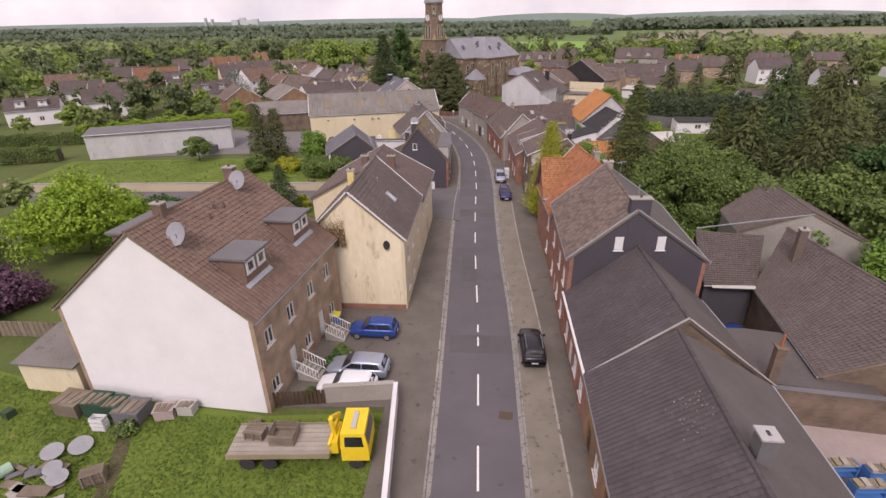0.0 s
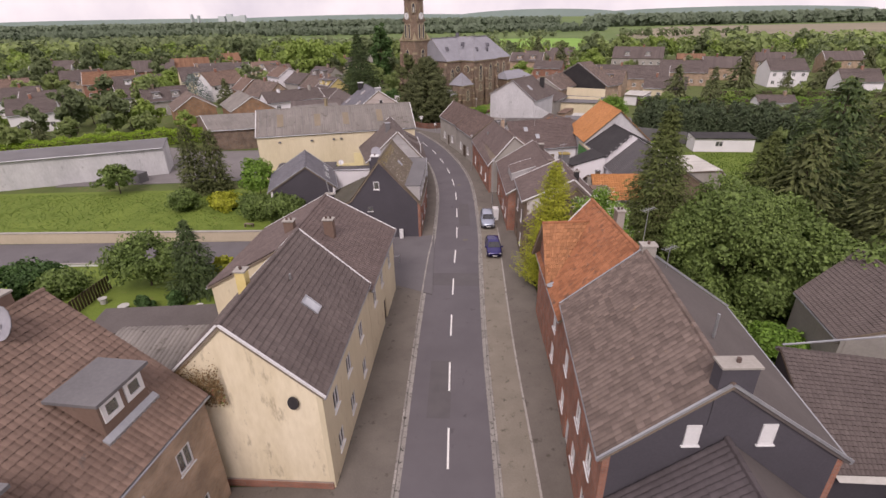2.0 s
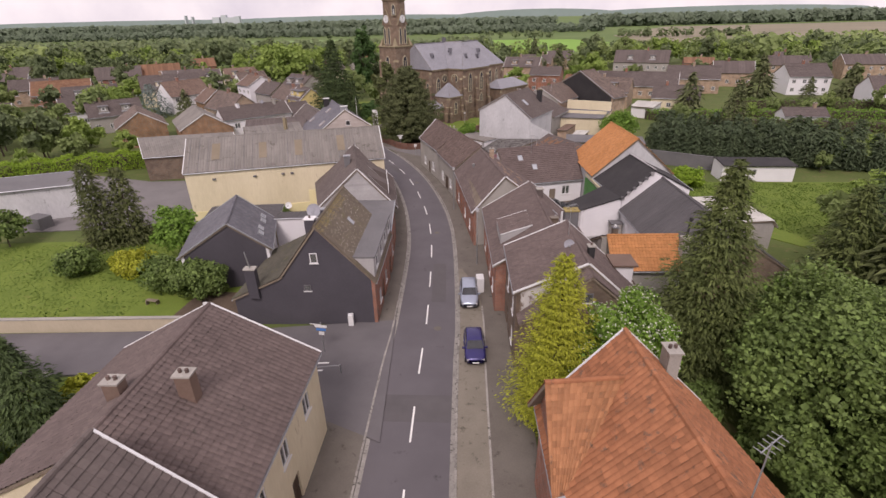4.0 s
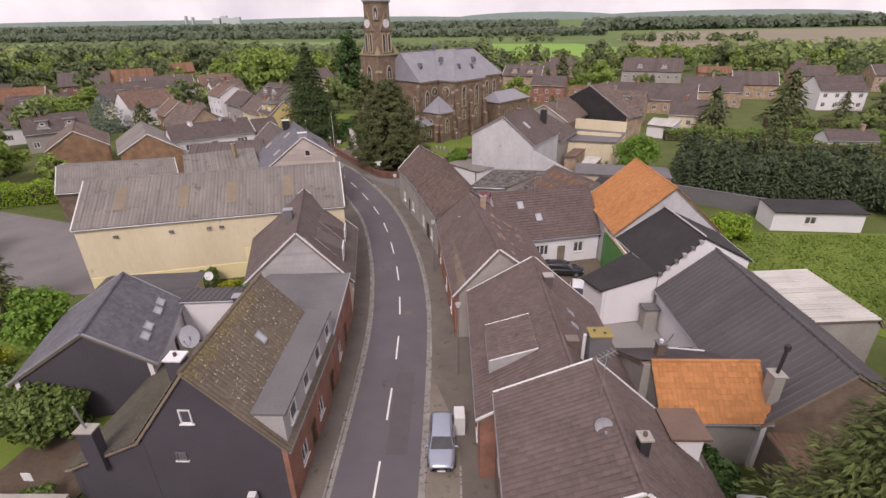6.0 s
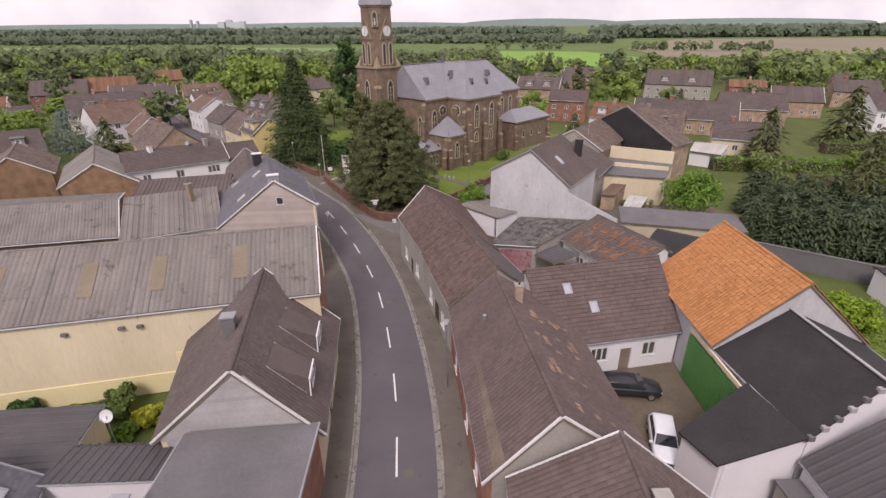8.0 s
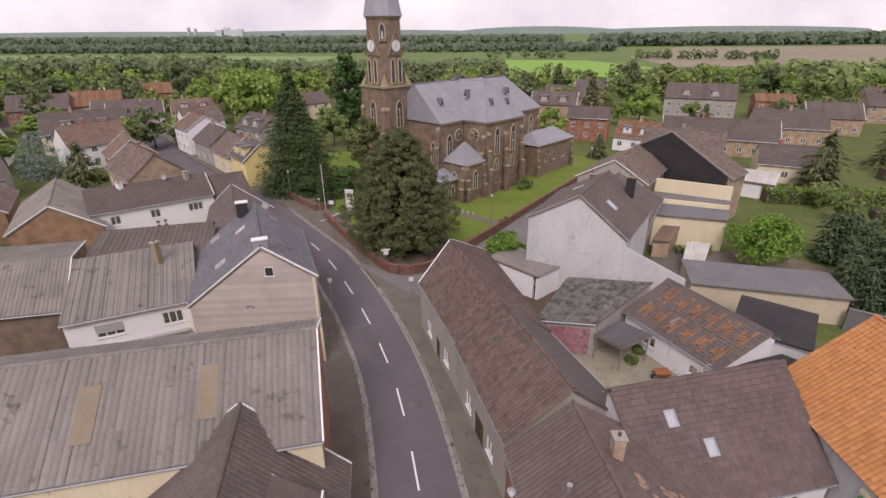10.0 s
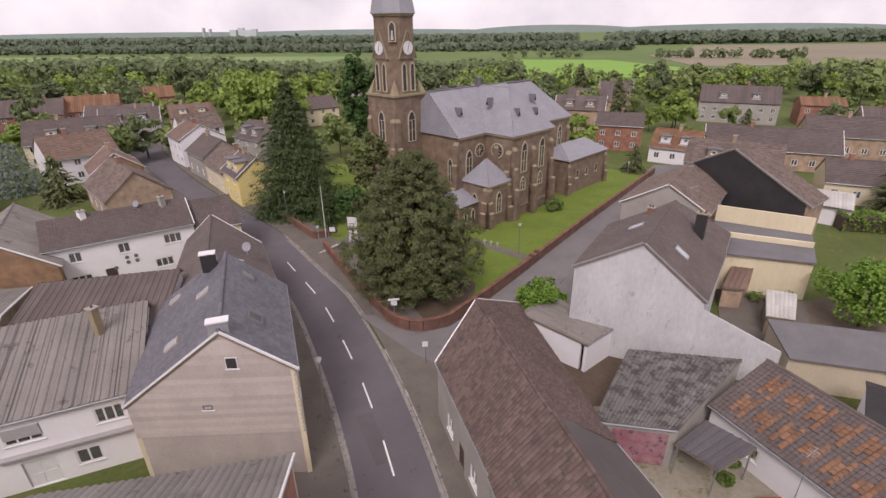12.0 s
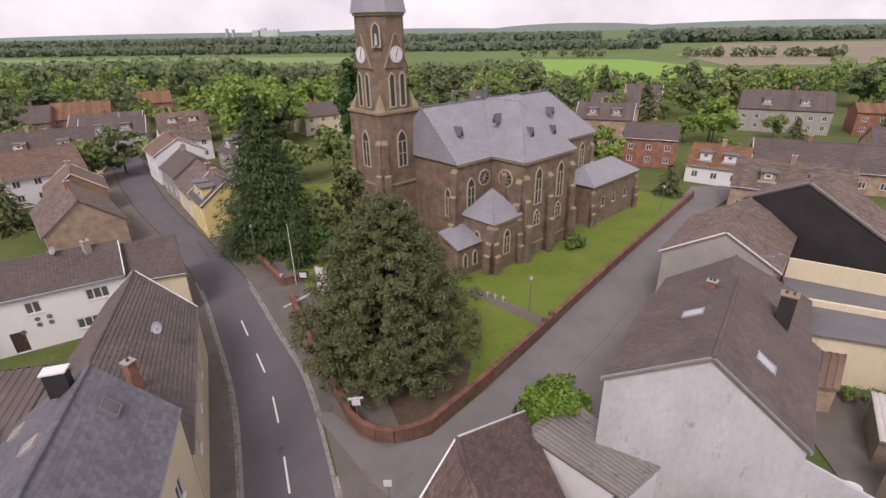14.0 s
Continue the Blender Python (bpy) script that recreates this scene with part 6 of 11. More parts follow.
leafy_tree(-9.5, 164, 5.5, 3.2, M_LEAF_DARK, 105, clumps=40, per=60, label="dark evergreen shrubs beside the church")
bush(21.3, 168.6, 1.3, 2.0, M_LEAF, 106)
bush(13.4, 135.3, 2.5, 5.2, M_LEAF_BRIGHT, 107, label="fresh green shrub growing over a garage roof")
leafy_tree(-4.5, 152.5, 17.2, 3.4, M_NEEDLE_BROWN, 108, clumps=40, per=60, size=0.35, label="bare-topped brownish conifer before the tower")
# east gardens
conifer(13.4, 59.6, 12.4, 3.1, M_LEAF_YELLOW, 110, step=0.34, branches=20, size=0.17, droop=-0.35, power=0.6, per=44, label="yellow-green conical thuja beside the street")
leafy_tree(17.6, 59.4, 10.4, 3.1, M_LEAF_BRIGHT, 111, clumps=100, per=130, size=0.17, h0=1.6, blossom=M_BLOSSOM, label="round tree full of white blossom", clump=0.3)
conifer(25.0, 64.0, 16.8, 5.2, M_NEEDLE_OLIVE, 112, step=0.5, branches=17, size=0.27, per=64, power=0.75, label="tall olive-green spruce behind the outhouses")
conifer(40.0, 70.5, 12.5, 5.5, M_NEEDLE_OLIVE, 109, step=0.36, branches=16, size=0.36, per=24, label="broad olive-green spruce behind the outhouses")
leafy_tree(29.7, 58.2, 10.4, 6.2, M_LEAF, 113, clumps=150, per=170, size=0.2, label="spreading broadleaved tree behind the houses")
leafy_tree(36.0, 62.6, 7.6, 5.0, M_LEAF, 114, clumps=90, per=130, size=0.22)
bush(24.5, 72.0, 1.6, 2.4, M_LEAF_DARK, 115, label="dark evergreen shrub beside a terrace")
conifer(47.0, 60.0, 18.0, 8.0, M_NEEDLE_BROWN, 116, step=0.45, branches=14, size=0.6, per=9, label="tall old spruce with brownish needles")
conifer(55.0, 68.0, 19.0, 8.5, M_NEEDLE_BROWN, 117, step=0.5, branches=14, size=0.65, per=8, label="tall old spruce with brownish needles")
conifer(44.0, 72.0, 13.0, 4.5, M_NEEDLE, 118, step=0.45, size=0.55)
leafy_tree(48.0, 47.0, 9.0, 6.0, M_LEAF, 119, clumps=90, per=80, size=0.3)
leafy_tree(41.0, 36.0, 6.5, 5.0, M_LEAF_BRIGHT, 120, clumps=70, per=80, size=0.28)
leafy_tree(58.0, 52.0, 13.0, 7.5, M_LEAF_DARK, 121, clumps=90, per=80, size=0.36)
leafy_tree(37.0, 52.0, 7.0, 4.6, M_LEAF, 122, clumps=80, per=80, size=0.28)
leafy_tree(43.8, 134.8, 6.6, 4.3, M_LEAF_BRIGHT, 123, clumps=60, per=80, size=0.24, label="round fresh green tree in a back garden")
bush(45.0, 107.0, 2.4, 3.0, M_LEAF_LIME, 124)
conifer(66.0, 133.0, 13.0, 5.2, M_NEEDLE_PINE, 125, step=0.45, branches=13, size=0.55, droop=0.05, label="broad dark cedar among the gardens")
for k, (x, y, h_, r_) in enumerate(((62, 59, 18.5, 8.0), (52, 77, 17.5, 7.5), (66, 70, 19.5, 8.0), (42, 67, 13.5, 6.0), (74, 62, 18, 8.0), (62, 81, 17, 7.5))):
    conifer(x, y, h_, r_, (M_NEEDLE_BROWN, M_NEEDLE, M_NEEDLE_PINE)[k % 3], 500 + k, step=0.5, branches=14, size=0.7, per=9, power=0.6, label="tall dark old spruce in a dense stand", group="stand of old spruces")
for k, (x, y, h_, r_) in enumerate(((44, 52, 8.5, 5.0), (52, 56, 10, 5.5), (36, 45, 5.5, 3.6), (45, 42, 8, 5.0), (52, 40, 9, 5.5), (33, 66.5, 5.5, 3.5), (38, 58, 6.5, 4.0), (31, 65.5, 5.0, 2.8))):
    leafy_tree(x, y, h_, r_, (M_LEAF, M_LEAF_DARK, M_LEAF_BRIGHT)[k % 3], 520 + k, clumps=80, per=80, size=0.3, label="spreading green tree in the back gardens", group="garden trees")
for k, (x, y, r_, h_) in enumerate(((25.2, 50.4, 2.4, 3.2), (28.4, 47.6, 2.2, 2.6), (26.2, 55.0, 2.6, 4.2), (30.6, 53.2, 2.8, 4.4), (24.6, 45.8, 1.8, 2.4), (35.2, 56.6, 2.8, 4.0), (45.6, 56.5, 3.2, 4.6), (28.0, 68.2, 1.8, 2.2), (31.5, 69.2, 2.2, 2.6), (22.8, 58.8, 2.0, 3.0))):
    bush(x, y, r_, h_, (M_LEAF, M_LEAF_BRIGHT, M_LEAF)[k % 3], 640 + k, label="rough green shrub in the back gardens")
# tall thuja row along the back gardens
TH = conifer(47.0, 126.0, 6.0, 1.5, M_THUJA, 540, step=0.42, branches=10, per=6, size=0.56, droop=-0.2, power=0.45, label="dark green thuja in a tall clipped row", name="thuja", group="thuja row")
rr = random.Random(41)
for a, b, n_ in (((48.5, 125.0), (82, 110.5), 19), ((50, 127.5), (84, 113.5), 18), ((53, 137), (86, 122), 18), ((52, 130.5), (78, 119), 12)):
    for k in range(n_):
        u = (k + rr.uniform(-0.25, 0.25)) / n_
        s = rr.uniform(0.72, 1.12)
        copy_thing(TH, Matrix.LocRotScale((a[0] + (b[0] - a[0]) * u, a[1] + (b[1] - a[1]) * u, 0), Euler((0, 0, rr.uniform(0, 6.28))), (s * 1.15, s * 1.15, s)))
# west gardens
leafy_tree(-41.5, 51.0, 8.6, 6.8, M_LEAF_LIME, 130, clumps=130, per=90, size=0.28, h0=1.0, label="spreading lime-green willow behind the house", clump=0.22)
leafy_tree(-53.0, 45.0, 6.0, 5.5, M_LEAF, 131, clumps=70, per=70, size=0.3)
bush(-41.0, 38.5, 3.2, 3.4, M_LEAF_PURPLE, 132, label="purple flowering shrub beside a fence")
bush(-47.0, 37.0, 3.0, 3.2, M_LEAF_PURPLE, 133, label="purple flowering shrub beside a fence")
conifer(-34.6, 90.4, 10.8, 2.8, M_NEEDLE_BROWN, 134, step=0.34, size=0.42, droop=0.1, power=0.5, label="dense dark columnar conifer by the garden wall")
conifer(-31.8, 91.8, 9.8, 2.6, M_NEEDLE_BROWN, 135, step=0.34, size=0.42, droop=0.1, power=0.5, label="dense dark columnar conifer by the garden wall")
conifer(-21.4, 60.4, 7.6, 3.2, M_NEEDLE, 136, step=0.3, size=0.3, per=20, label="dark blue-green spruce in the garden")
leafy_tree(-26.6, 61.2, 5.6, 3.9, M_LEAF, 137, clumps=80, per=80, size=0.2)
leafy_tree(-47.0, 91.0, 4.8, 2.8, M_LEAF, 138, clumps=36, per=60)
bush(-17.5, 77.6, 2.7, 4.0, M_LEAF, 139)
bush(-21.5, 79.8, 2.8, 3.4, M_LEAF, 140)
bush(-27.5, 83.4, 2.2, 2.2, M_LEAF_YELLOW, 141, label="yellow flowering shrub on the lawn")
leafy_tree(-23.5, 86.5, 6.2, 2.9, M_LEAF_BRIGHT, 142, clumps=50, per=60, size=0.24)
bush(-18.2, 91.0, 1.7, 3.6, M_LEAF_PURPLE, 143, label="dark red-brown shrub beside the slate roof")
bush(-14.5, 72.0, 1.0, 0.9, M_LEAF, 144, z=0.1)
bush(-9.4, 92.6, 1.4, 1.9, M_LEAF, 145)
bush(-7.9, 91.4, 1.1, 1.4, M_LEAF, 146)
bush(-10.5, 96.0, 0.9, 1.3, M_LEAF_BRIGHT, 147)
bush(-17.0, 94.2, 0.9, 1.5, M_LEAF_DARK, 148)
bush(-33.0, 83.0, 2.2, 3.0, M_LEAF, 149)
bush(-19.6, 62.6, 1.3, 2.4, M_LEAF_YELLOW, 150, label="yellow flowering shrub by the path")
bush(-34.5, 59.5, 2.4, 2.6, M_LEAF, 151)
bush(-38.0, 60.5, 2.8, 3.2, M_LEAF_DARK, 154)
bush(-24.5, 56.5, 0.8, 1.6, M_LEAF_DARK, 155)
bush(-22.0, 56.9, 0.8, 1.7, M_LEAF_DARK, 156)
bush(-31.5, 54.0, 1.6, 1.8, M_LEAF, 157)
leafy_tree(-20.5, 22.4, 0.9, 0.8, M_LEAF, 152, clumps=14, per=60, size=0.12, h0=0.05, blossom=M_BLOSSOM, name="shrub", category="shrub", clump=0.34, limbs=2, label="small white flowering shrub in the grass")
bush(-15.5, 60.8, 1.6, 2.6, M_LEAF_DARK, 153)

hedge([(-75, 93), (-95, 88), (-125, 80)], 2.2, 2.6, M_LEAF, 160)
hedge([(-85, 112), (-60, 124), (-46, 128)], 3.0, 2.8, M_LEAF_LIME, 161, label="bright yellow-green hedge behind the wall")
hedge([(-110, 104), (-80, 108)], 2.0, 2.2, M_LEAF, 162)
hedge([(70, 150), (110, 138)], 2.5, 2.0, M_LEAF, 165, size=0.4, dens=16)
hedge([(60, 160), (115, 152)], 2.5, 2.2, M_LEAF_BRIGHT, 166, size=0.4, dens=16)
hedge([(90, 172), (140, 160)], 3.0, 2.4, M_LEAF, 167, size=0.4, dens=14)

leafy_tree(-86.0, 177.0, 9.5, 6.5, M_SPRING_LIGHT, 168, clumps=90, per=70, size=0.4, label="broad pale green willow among the barns")
conifer(-74.0, 180.5, 9.5, 5.6, M_NEEDLE_BLUE, 169, step=0.5, branches=13, size=0.5, per=9, droop=0.02, power=0.55, label="broad grey-blue cedar among the barns")
# trees farther off: a few kinds, repeated
KINDS = [leafy_tree(-67.0, 199.8, 9.0, 4.2, M_SPRING, 171, 28, 30, 0.725, limbs=1, group="village trees"), leafy_tree(68.0, 235.0, 10.5, 5.2, M_SPRING_LIGHT, 172, 28, 30, 0.7975, limbs=1, group="village trees"),
         leafy_tree(-52.0, 255.0, 16.0, 8.0, M_SPRING_LIGHT, 173, 40, 30, 1.015, limbs=1, group="village trees"), leafy_tree(-95.0, 300.0, 14.0, 6.5, M_SPRING_DARK, 174, 28, 30, 1.015, limbs=1, group="village trees"),
         conifer(41.8, 191.0, 5.6, 3.0, M_NEEDLE_PINE, 175, step=0.4, branches=10, size=0.7, per=6, group="village trees"), leafy_tree(95.0, 285.0, 12.0, 5.5, M_SPRING, 176, 28, 30, 0.9425, limbs=1, group="village trees")]
SPOTS = [(34.3, 209, 1, 0.85), (-40, 262, 2, 0.95), (-66, 262, 2, 0.8), (-30, 290, 3, 1.0), (-62, 318, 3, 1.0), (-78, 296, 2, 0.8), (-115, 285, 3, 0.9), (-130, 262, 5, 0.9), (-150, 250, 1, 0.9),
         (-108, 312, 3, 1.0), (-140, 330, 3, 1.1), (-165, 320, 3, 1.0), (-185, 305, 3, 1.1), (-205, 290, 3, 1.0), (-160, 282, 2, 0.6), (-180, 265, 0, 1.2), (-85, 330, 3, 1.1), (-40, 330, 3, 1.0),
         (-18, 310, 5, 1.0), (4, 300, 3, 0.9), (18, 285, 5, 0.9), (30, 300, 3, 1.0), (40, 275, 3, 0.8), (52, 262, 0, 1.1), (58, 300, 4, 2.2), (64, 272, 4, 2.0), (78, 268, 3, 0.9), (72, 300, 5, 1.0),
         (88, 300, 3, 1.1), (104, 300, 5, 1.2), (118, 292, 2, 0.8), (128, 300, 2, 0.7), (140, 286, 3, 0.9), (152, 276, 5, 1.0), (165, 262, 1, 1.0), (180, 270, 3, 1.0), (150, 238, 0, 1.2), (172, 235, 5, 0.8),
         (-88, 150, 0, 0.8), (-97, 158, 5, 0.7), (-112, 155, 3, 0.5), (-80, 165, 0, 1.1), (-100, 178, 3, 0.7), (-120, 172, 5, 0.8), (-135, 190, 3, 0.8), (-150, 170, 0, 1.2), (-128, 150, 4, 1.3),
         (-62, 175, 4, 1.5), (-86, 186, 1, 0.8), (-145, 215, 3, 0.9), (-160, 205, 5, 0.9), (-175, 220, 3, 1.0), (-190, 200, 3, 1.0), (-170, 185, 0, 1.3), (-140, 130, 0, 0.8), (-125, 122, 4, 1.2),
         (99, 178, 4, 2.3), (73, 165, 4, 1.9), (116, 181, 4, 1.1), (128, 181, 4, 2.0), (138, 178, 4, 2.2), (155, 190, 5, 1.0), (92, 160, 0, 0.5), (84, 156, 1, 0.4), (110, 165, 5, 0.4),
         (150, 150, 3, 0.8), (130, 140, 5, 0.5), (112, 128, 0, 0.5), (98, 120, 1, 0.5), (88, 98, 3, 0.8), (100, 84, 5, 1.0), (84, 76, 3, 1.0), (72, 88, 0, 1.0), (62, 92, 1, 0.6), (120, 100, 3, 0.9),
         (75, 60, 3, 1.1), (90, 50, 5, 1.0), (70, 40, 2, 0.6), (60, 30, 0, 0.9), (85, 25, 3, 1.0), (52, 84, 5, 0.6), (-58, 62, 0, 0.6), (-70, 66, 5, 0.5), (-66, 48, 0, 0.7), (-80, 50, 3, 0.6), (-60, 30, 5, 0.6),
         (-12, 255, 0, 1.0), (-6, 240, 5, 0.7), (8, 225, 3, 0.7), (22, 228, 0, 0.8), (48, 226, 4, 1.6), (-100, 222, 0, 0.6), (-84, 214, 1, 0.5), (-48, 222, 0, 0.7), (-34, 205, 4, 1.8), (-26, 190, 0, 0.7), (-12, 195, 5, 0.7)]
for k, (x, y, kind, s) in enumerate(SPOTS):
    rr = random.Random(k)
    copy_thing(KINDS[kind], Matrix.LocRotScale((x, y, 0), Euler((0, 0, rr.uniform(0, 6.28))), (s * rr.uniform(0.9, 1.1), s * rr.uniform(0.9, 1.1), s * rr.uniform(0.9, 1.1))))


def woods(name, a, b, depth, h, n_, seed, label, size=7.0, mat=None):
    """A belt of far woodland between two plan points: crowns of leaf clumps, joined."""
    rng = np.random.default_rng(seed)
    a, b = np.array(a, float), np.array(b, float)
    d = (b - a) / np.linalg.norm(b - a)
    e = np.array((-d[1], d[0]))
    c = a[None] + rng.uniform(0, 1, (n_, 1)) * (b - a)[None] + rng.uniform(0, depth, (n_, 1)) * e[None]
    hh = h * rng.uniform(0.7, 1.05, n_)
    per = 20
    u = rng.normal(0, 1, (n_, per, 3))
    u /= np.linalg.norm(u, axis=2, keepdims=True)
    p = np.zeros((n_, per, 3))
    p[..., :2] = c[:, None, :] + u[..., :2] * h * 0.33
    p[..., 2] = hh[:, None] * 0.55 + u[..., 2] * hh[:, None] * 0.42
    v, q = leaf_quads(p.reshape(-1, 3), (u + np.array((0, -0.4, 0.4))).reshape(-1, 3), size, rng, 0.9, 0.5)
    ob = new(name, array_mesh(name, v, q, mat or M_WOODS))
    return tagged(ob, label, "woodland", kind="stuff")


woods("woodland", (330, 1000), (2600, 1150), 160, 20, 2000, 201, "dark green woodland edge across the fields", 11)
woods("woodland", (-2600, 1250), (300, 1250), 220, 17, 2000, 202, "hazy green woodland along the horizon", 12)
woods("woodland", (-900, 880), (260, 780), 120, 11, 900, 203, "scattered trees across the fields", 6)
woods("tree_belt", (-330, 340), (-120, 370), 60, 15, 420, 204, "belt of trees behind the village", 3.2, M_SPRING_DARK)
woods("tree_belt", (-420, 240), (-200, 330), 60, 14, 420, 205, "belt of trees behind the village", 3.2, M_SPRING)
woods("tree_belt", (-120, 355), (40, 345), 30, 13, 300, 206, "belt of trees behind the village", 2.8, M_SPRING_DARK)
woods("tree_belt", (170, 290), (420, 250), 80, 12, 420, 207, "belt of trees behind the village", 3.2, M_SPRING)
woods("tree_row", (60, 640), (330, 560), 8, 9, 60, 208, "row of round trees along a field track", 3.0, M_SPRING_DARK)
woods("tree_belt", (-340, 150), (-190, 190), 60, 10, 260, 209, "belt of trees beside the gardens", 3.0, M_SPRING)
woods("tree_belt", (190, 130), (330, 110), 120, 11, 420, 210, "belt of trees beside the gardens", 3.0, M_SPRING)

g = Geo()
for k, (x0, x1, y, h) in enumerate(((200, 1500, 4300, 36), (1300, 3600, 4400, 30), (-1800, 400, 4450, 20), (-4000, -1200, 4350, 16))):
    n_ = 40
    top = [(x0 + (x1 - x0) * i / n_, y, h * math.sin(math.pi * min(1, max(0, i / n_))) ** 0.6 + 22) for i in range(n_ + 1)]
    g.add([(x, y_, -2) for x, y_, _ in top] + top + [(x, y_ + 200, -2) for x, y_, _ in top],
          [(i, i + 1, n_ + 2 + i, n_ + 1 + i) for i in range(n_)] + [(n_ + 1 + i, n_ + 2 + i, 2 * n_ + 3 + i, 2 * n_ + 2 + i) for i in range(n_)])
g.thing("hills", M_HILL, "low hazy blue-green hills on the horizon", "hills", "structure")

# ---- street furniture and markings ----
CENTRE = [(a + b) / 2 for a, b in zip(LEFT, RIGHT)]


def along_line(line):
    s = np.concatenate([[0], np.cumsum([np.linalg.norm(b - a) for a, b in zip(line, line[1:])])])
    pts = np.array(line)
    return s, lambda q: np.array((np.interp(q, s, pts[:, 0]), np.interp(q, s, pts[:, 1])))


cs, c_at = along_line(CENTRE)
s0 = float(np.interp(17.9, [p[1] for p in CENTRE], cs))
for k in range(-4, 21):
    q = s0 + 6.69 * k
    for q0, q1 in ((q, q + 1.2), (q + 1.9, q + 3.0)) if k == 2 else ((q, q + 3.2),):
        p0, p1 = c_at(q0), c_at(q1)
        Geo().beam((*p0, 0.0), (*p1, 0.0), 0.13, 0.006).thing("lane_marking", M_PAINT, "worn white dashed centre line on the asphalt", "road marking", group="centre line", place=(*((p0 + p1) / 2), 0))

kerb_g = Geo().box((0, 0, -0.15), (0.15, 0.97, 0.27))
kerb_me = kerb_g.mesh("kerb_stone", M_KERB)
for line, off, nm in ((LEFT, -0.08, "kerb_west"), (RIGHT, 0.08, "kerb_east")):
    row = offset(line, off)
    ks, k_at = along_line(row)
    root = thing(nm, "row of pale grey kerb stones along the street", "kerb", (0, 0, 0), kind="structure")
    q = next(s for s, p in zip(ks, row) if p[1] > 8.0)
    end = next(s for s, p in zip(ks, row) if p[1] > 158.0)
    while q < end:
        p, p2 = k_at(q), k_at(q + 0.5)
        if not (nm == "kerb_east" and 131.5 < p[1] < 136.5):
            d = p2 - p
            st = new("kerb_stone", kerb_me)
            st.parent = root
            st.matrix_basis = pose(p[0], p[1], 0.0, 0, 0, -math.degrees(math.atan2(d[0], d[1])))
        q += 1.0

for x, y, w, l, tr in ((3.2, 31.5, 5.6, 2.4, 3), (4.6, 61.0, 5.4, 2.6, 4), (4.0, 23.6, 0.9, 0.7, 10), (2.6, 45.0, 1.6, 6.0, 3), (6.2, 79.0, 1.4, 8.0, 2), (-1.0, 121.0, 1.2, 5.0, -25)):
    Geo().box((x, y, 0.0), (w, l, 0.004), tr).thing("asphalt_patch", M_PATCH if (w + l) > 3 else M_EARTH, "darker repaired patch in the asphalt", "road patch", "structure")
for x, y in ((5.9, 70.6), (6.1, 91.6), (1.6, 131.0), (3.0, 112.4)):
    Geo().tube([(x, y, -0.02), (x, y, 0.008)], 0.34, 16).thing("manhole_cover", M_PAVE, "round grey iron manhole cover in the asphalt", "manhole cover", place=(x, y, 0))

# side-street markings
for x0, y0, x1, y1 in ((-6.6, 66.2, -5.2, 66.2), (-4.2, 66.2, -2.8, 66.2), (-4.4, 65.3, -3.1, 65.3)):
    Geo().beam((x0, y0, 0.097), (x1, y1, 0.097), 0.16, 0.006).thing("road_line", M_PAINT, "short white line painted on the side street", "road marking", place=(x0, y0, 0.097))
sym = thing("cycle_symbol", "white bicycle symbol painted on the side street", "road marking", (-5.2, 65.2, 0.097))
for cx in (-5.6, -4.7):
    n_ = 16
    ring = [(cx + r_ * math.cos(2 * math.pi * k / n_), 65.15 + r_ * math.sin(2 * math.pi * k / n_), z_) for z_ in (0.097, 0.103) for r_ in (0.28, 0.36) for k in range(n_)]
    faces = []
    for k in range(n_):
        m = (k + 1) % n_
        faces += [(2 * n_ + k, 3 * n_ + k, 3 * n_ + m, 2 * n_ + m), (n_ + k, n_ + m, 3 * n_ + m, 3 * n_ + k), (m, k, 2 * n_ + k, 2 * n_ + m)]
    Geo().add(ring, faces).part("wheel", M_PAINT, sym)
for p, q in (((-5.6, 65.15), (-5.0, 65.6)), ((-5.0, 65.6), (-4.7, 65.15))):
    Geo().beam((*p, 0.097), (*q, 0.097), 0.08, 0.006).part("frame_bar", M_PAINT, sym)


def street_lamp(x, y, h, turn=0, arm=0.0, label="grey steel street lamp with a small head"):
    t = thing("street_lamp", label, "street lamp", (x, y))
    Geo().tube([(x, y, 0), (x, y, h * 0.5), (x, y, h)], 0.07, 8, 0.04).part("post", M_STEEL, t)
    a = radians(turn)
    ex, ey = x + arm * math.sin(a), y + arm * math.cos(a)
    if arm:
        Geo().tube([(x, y, h), (ex, ey, h + 0.12)], 0.035, 6).part("arm", M_STEEL, t)
    hd = Geo().tube([(ex, ey, h), (ex, ey, h + 0.10), (ex, ey, h + 0.3)], 0.13, 10, 0.2).part("head", M_TRIM, t)
    Geo().tube([(ex, ey, h + 0.3), (ex, ey, h + 0.37)], 0.24, 10, 0.1).part("cap", M_STEEL, hd)
    return t


for x, y, h in ((10.4, 82.6, 6.2), (13.5, 152.0, 3.9), (-12.7, 154.3, 2.9), (-19.9, 164.4, 4.6), (37.6, 182.6, 3.9), (8.6, 99.5, 5.8), (-65.5, 214, 6), (-4.6, 122.3, 5.6)):
    street_lamp(x, y, h)


def plate_sign(x, y, h, plates, label, turn=0):
    """A post with flat plates: (height, width, depth, material)."""
    t = thing("street_sign", label, "sign", (x, y))
    Geo().tube([(x, y, 0), (x, y, h)], 0.035, 8).part("post", M_STEEL, t)
    a = radians(turn)
    for z, w, hh, m in plates:
        Geo().box((x - 0.05 * math.sin(a), y - 0.05 * math.cos(a), z), (w, 0.025, hh), turn).part("plate", m, t)
    return t


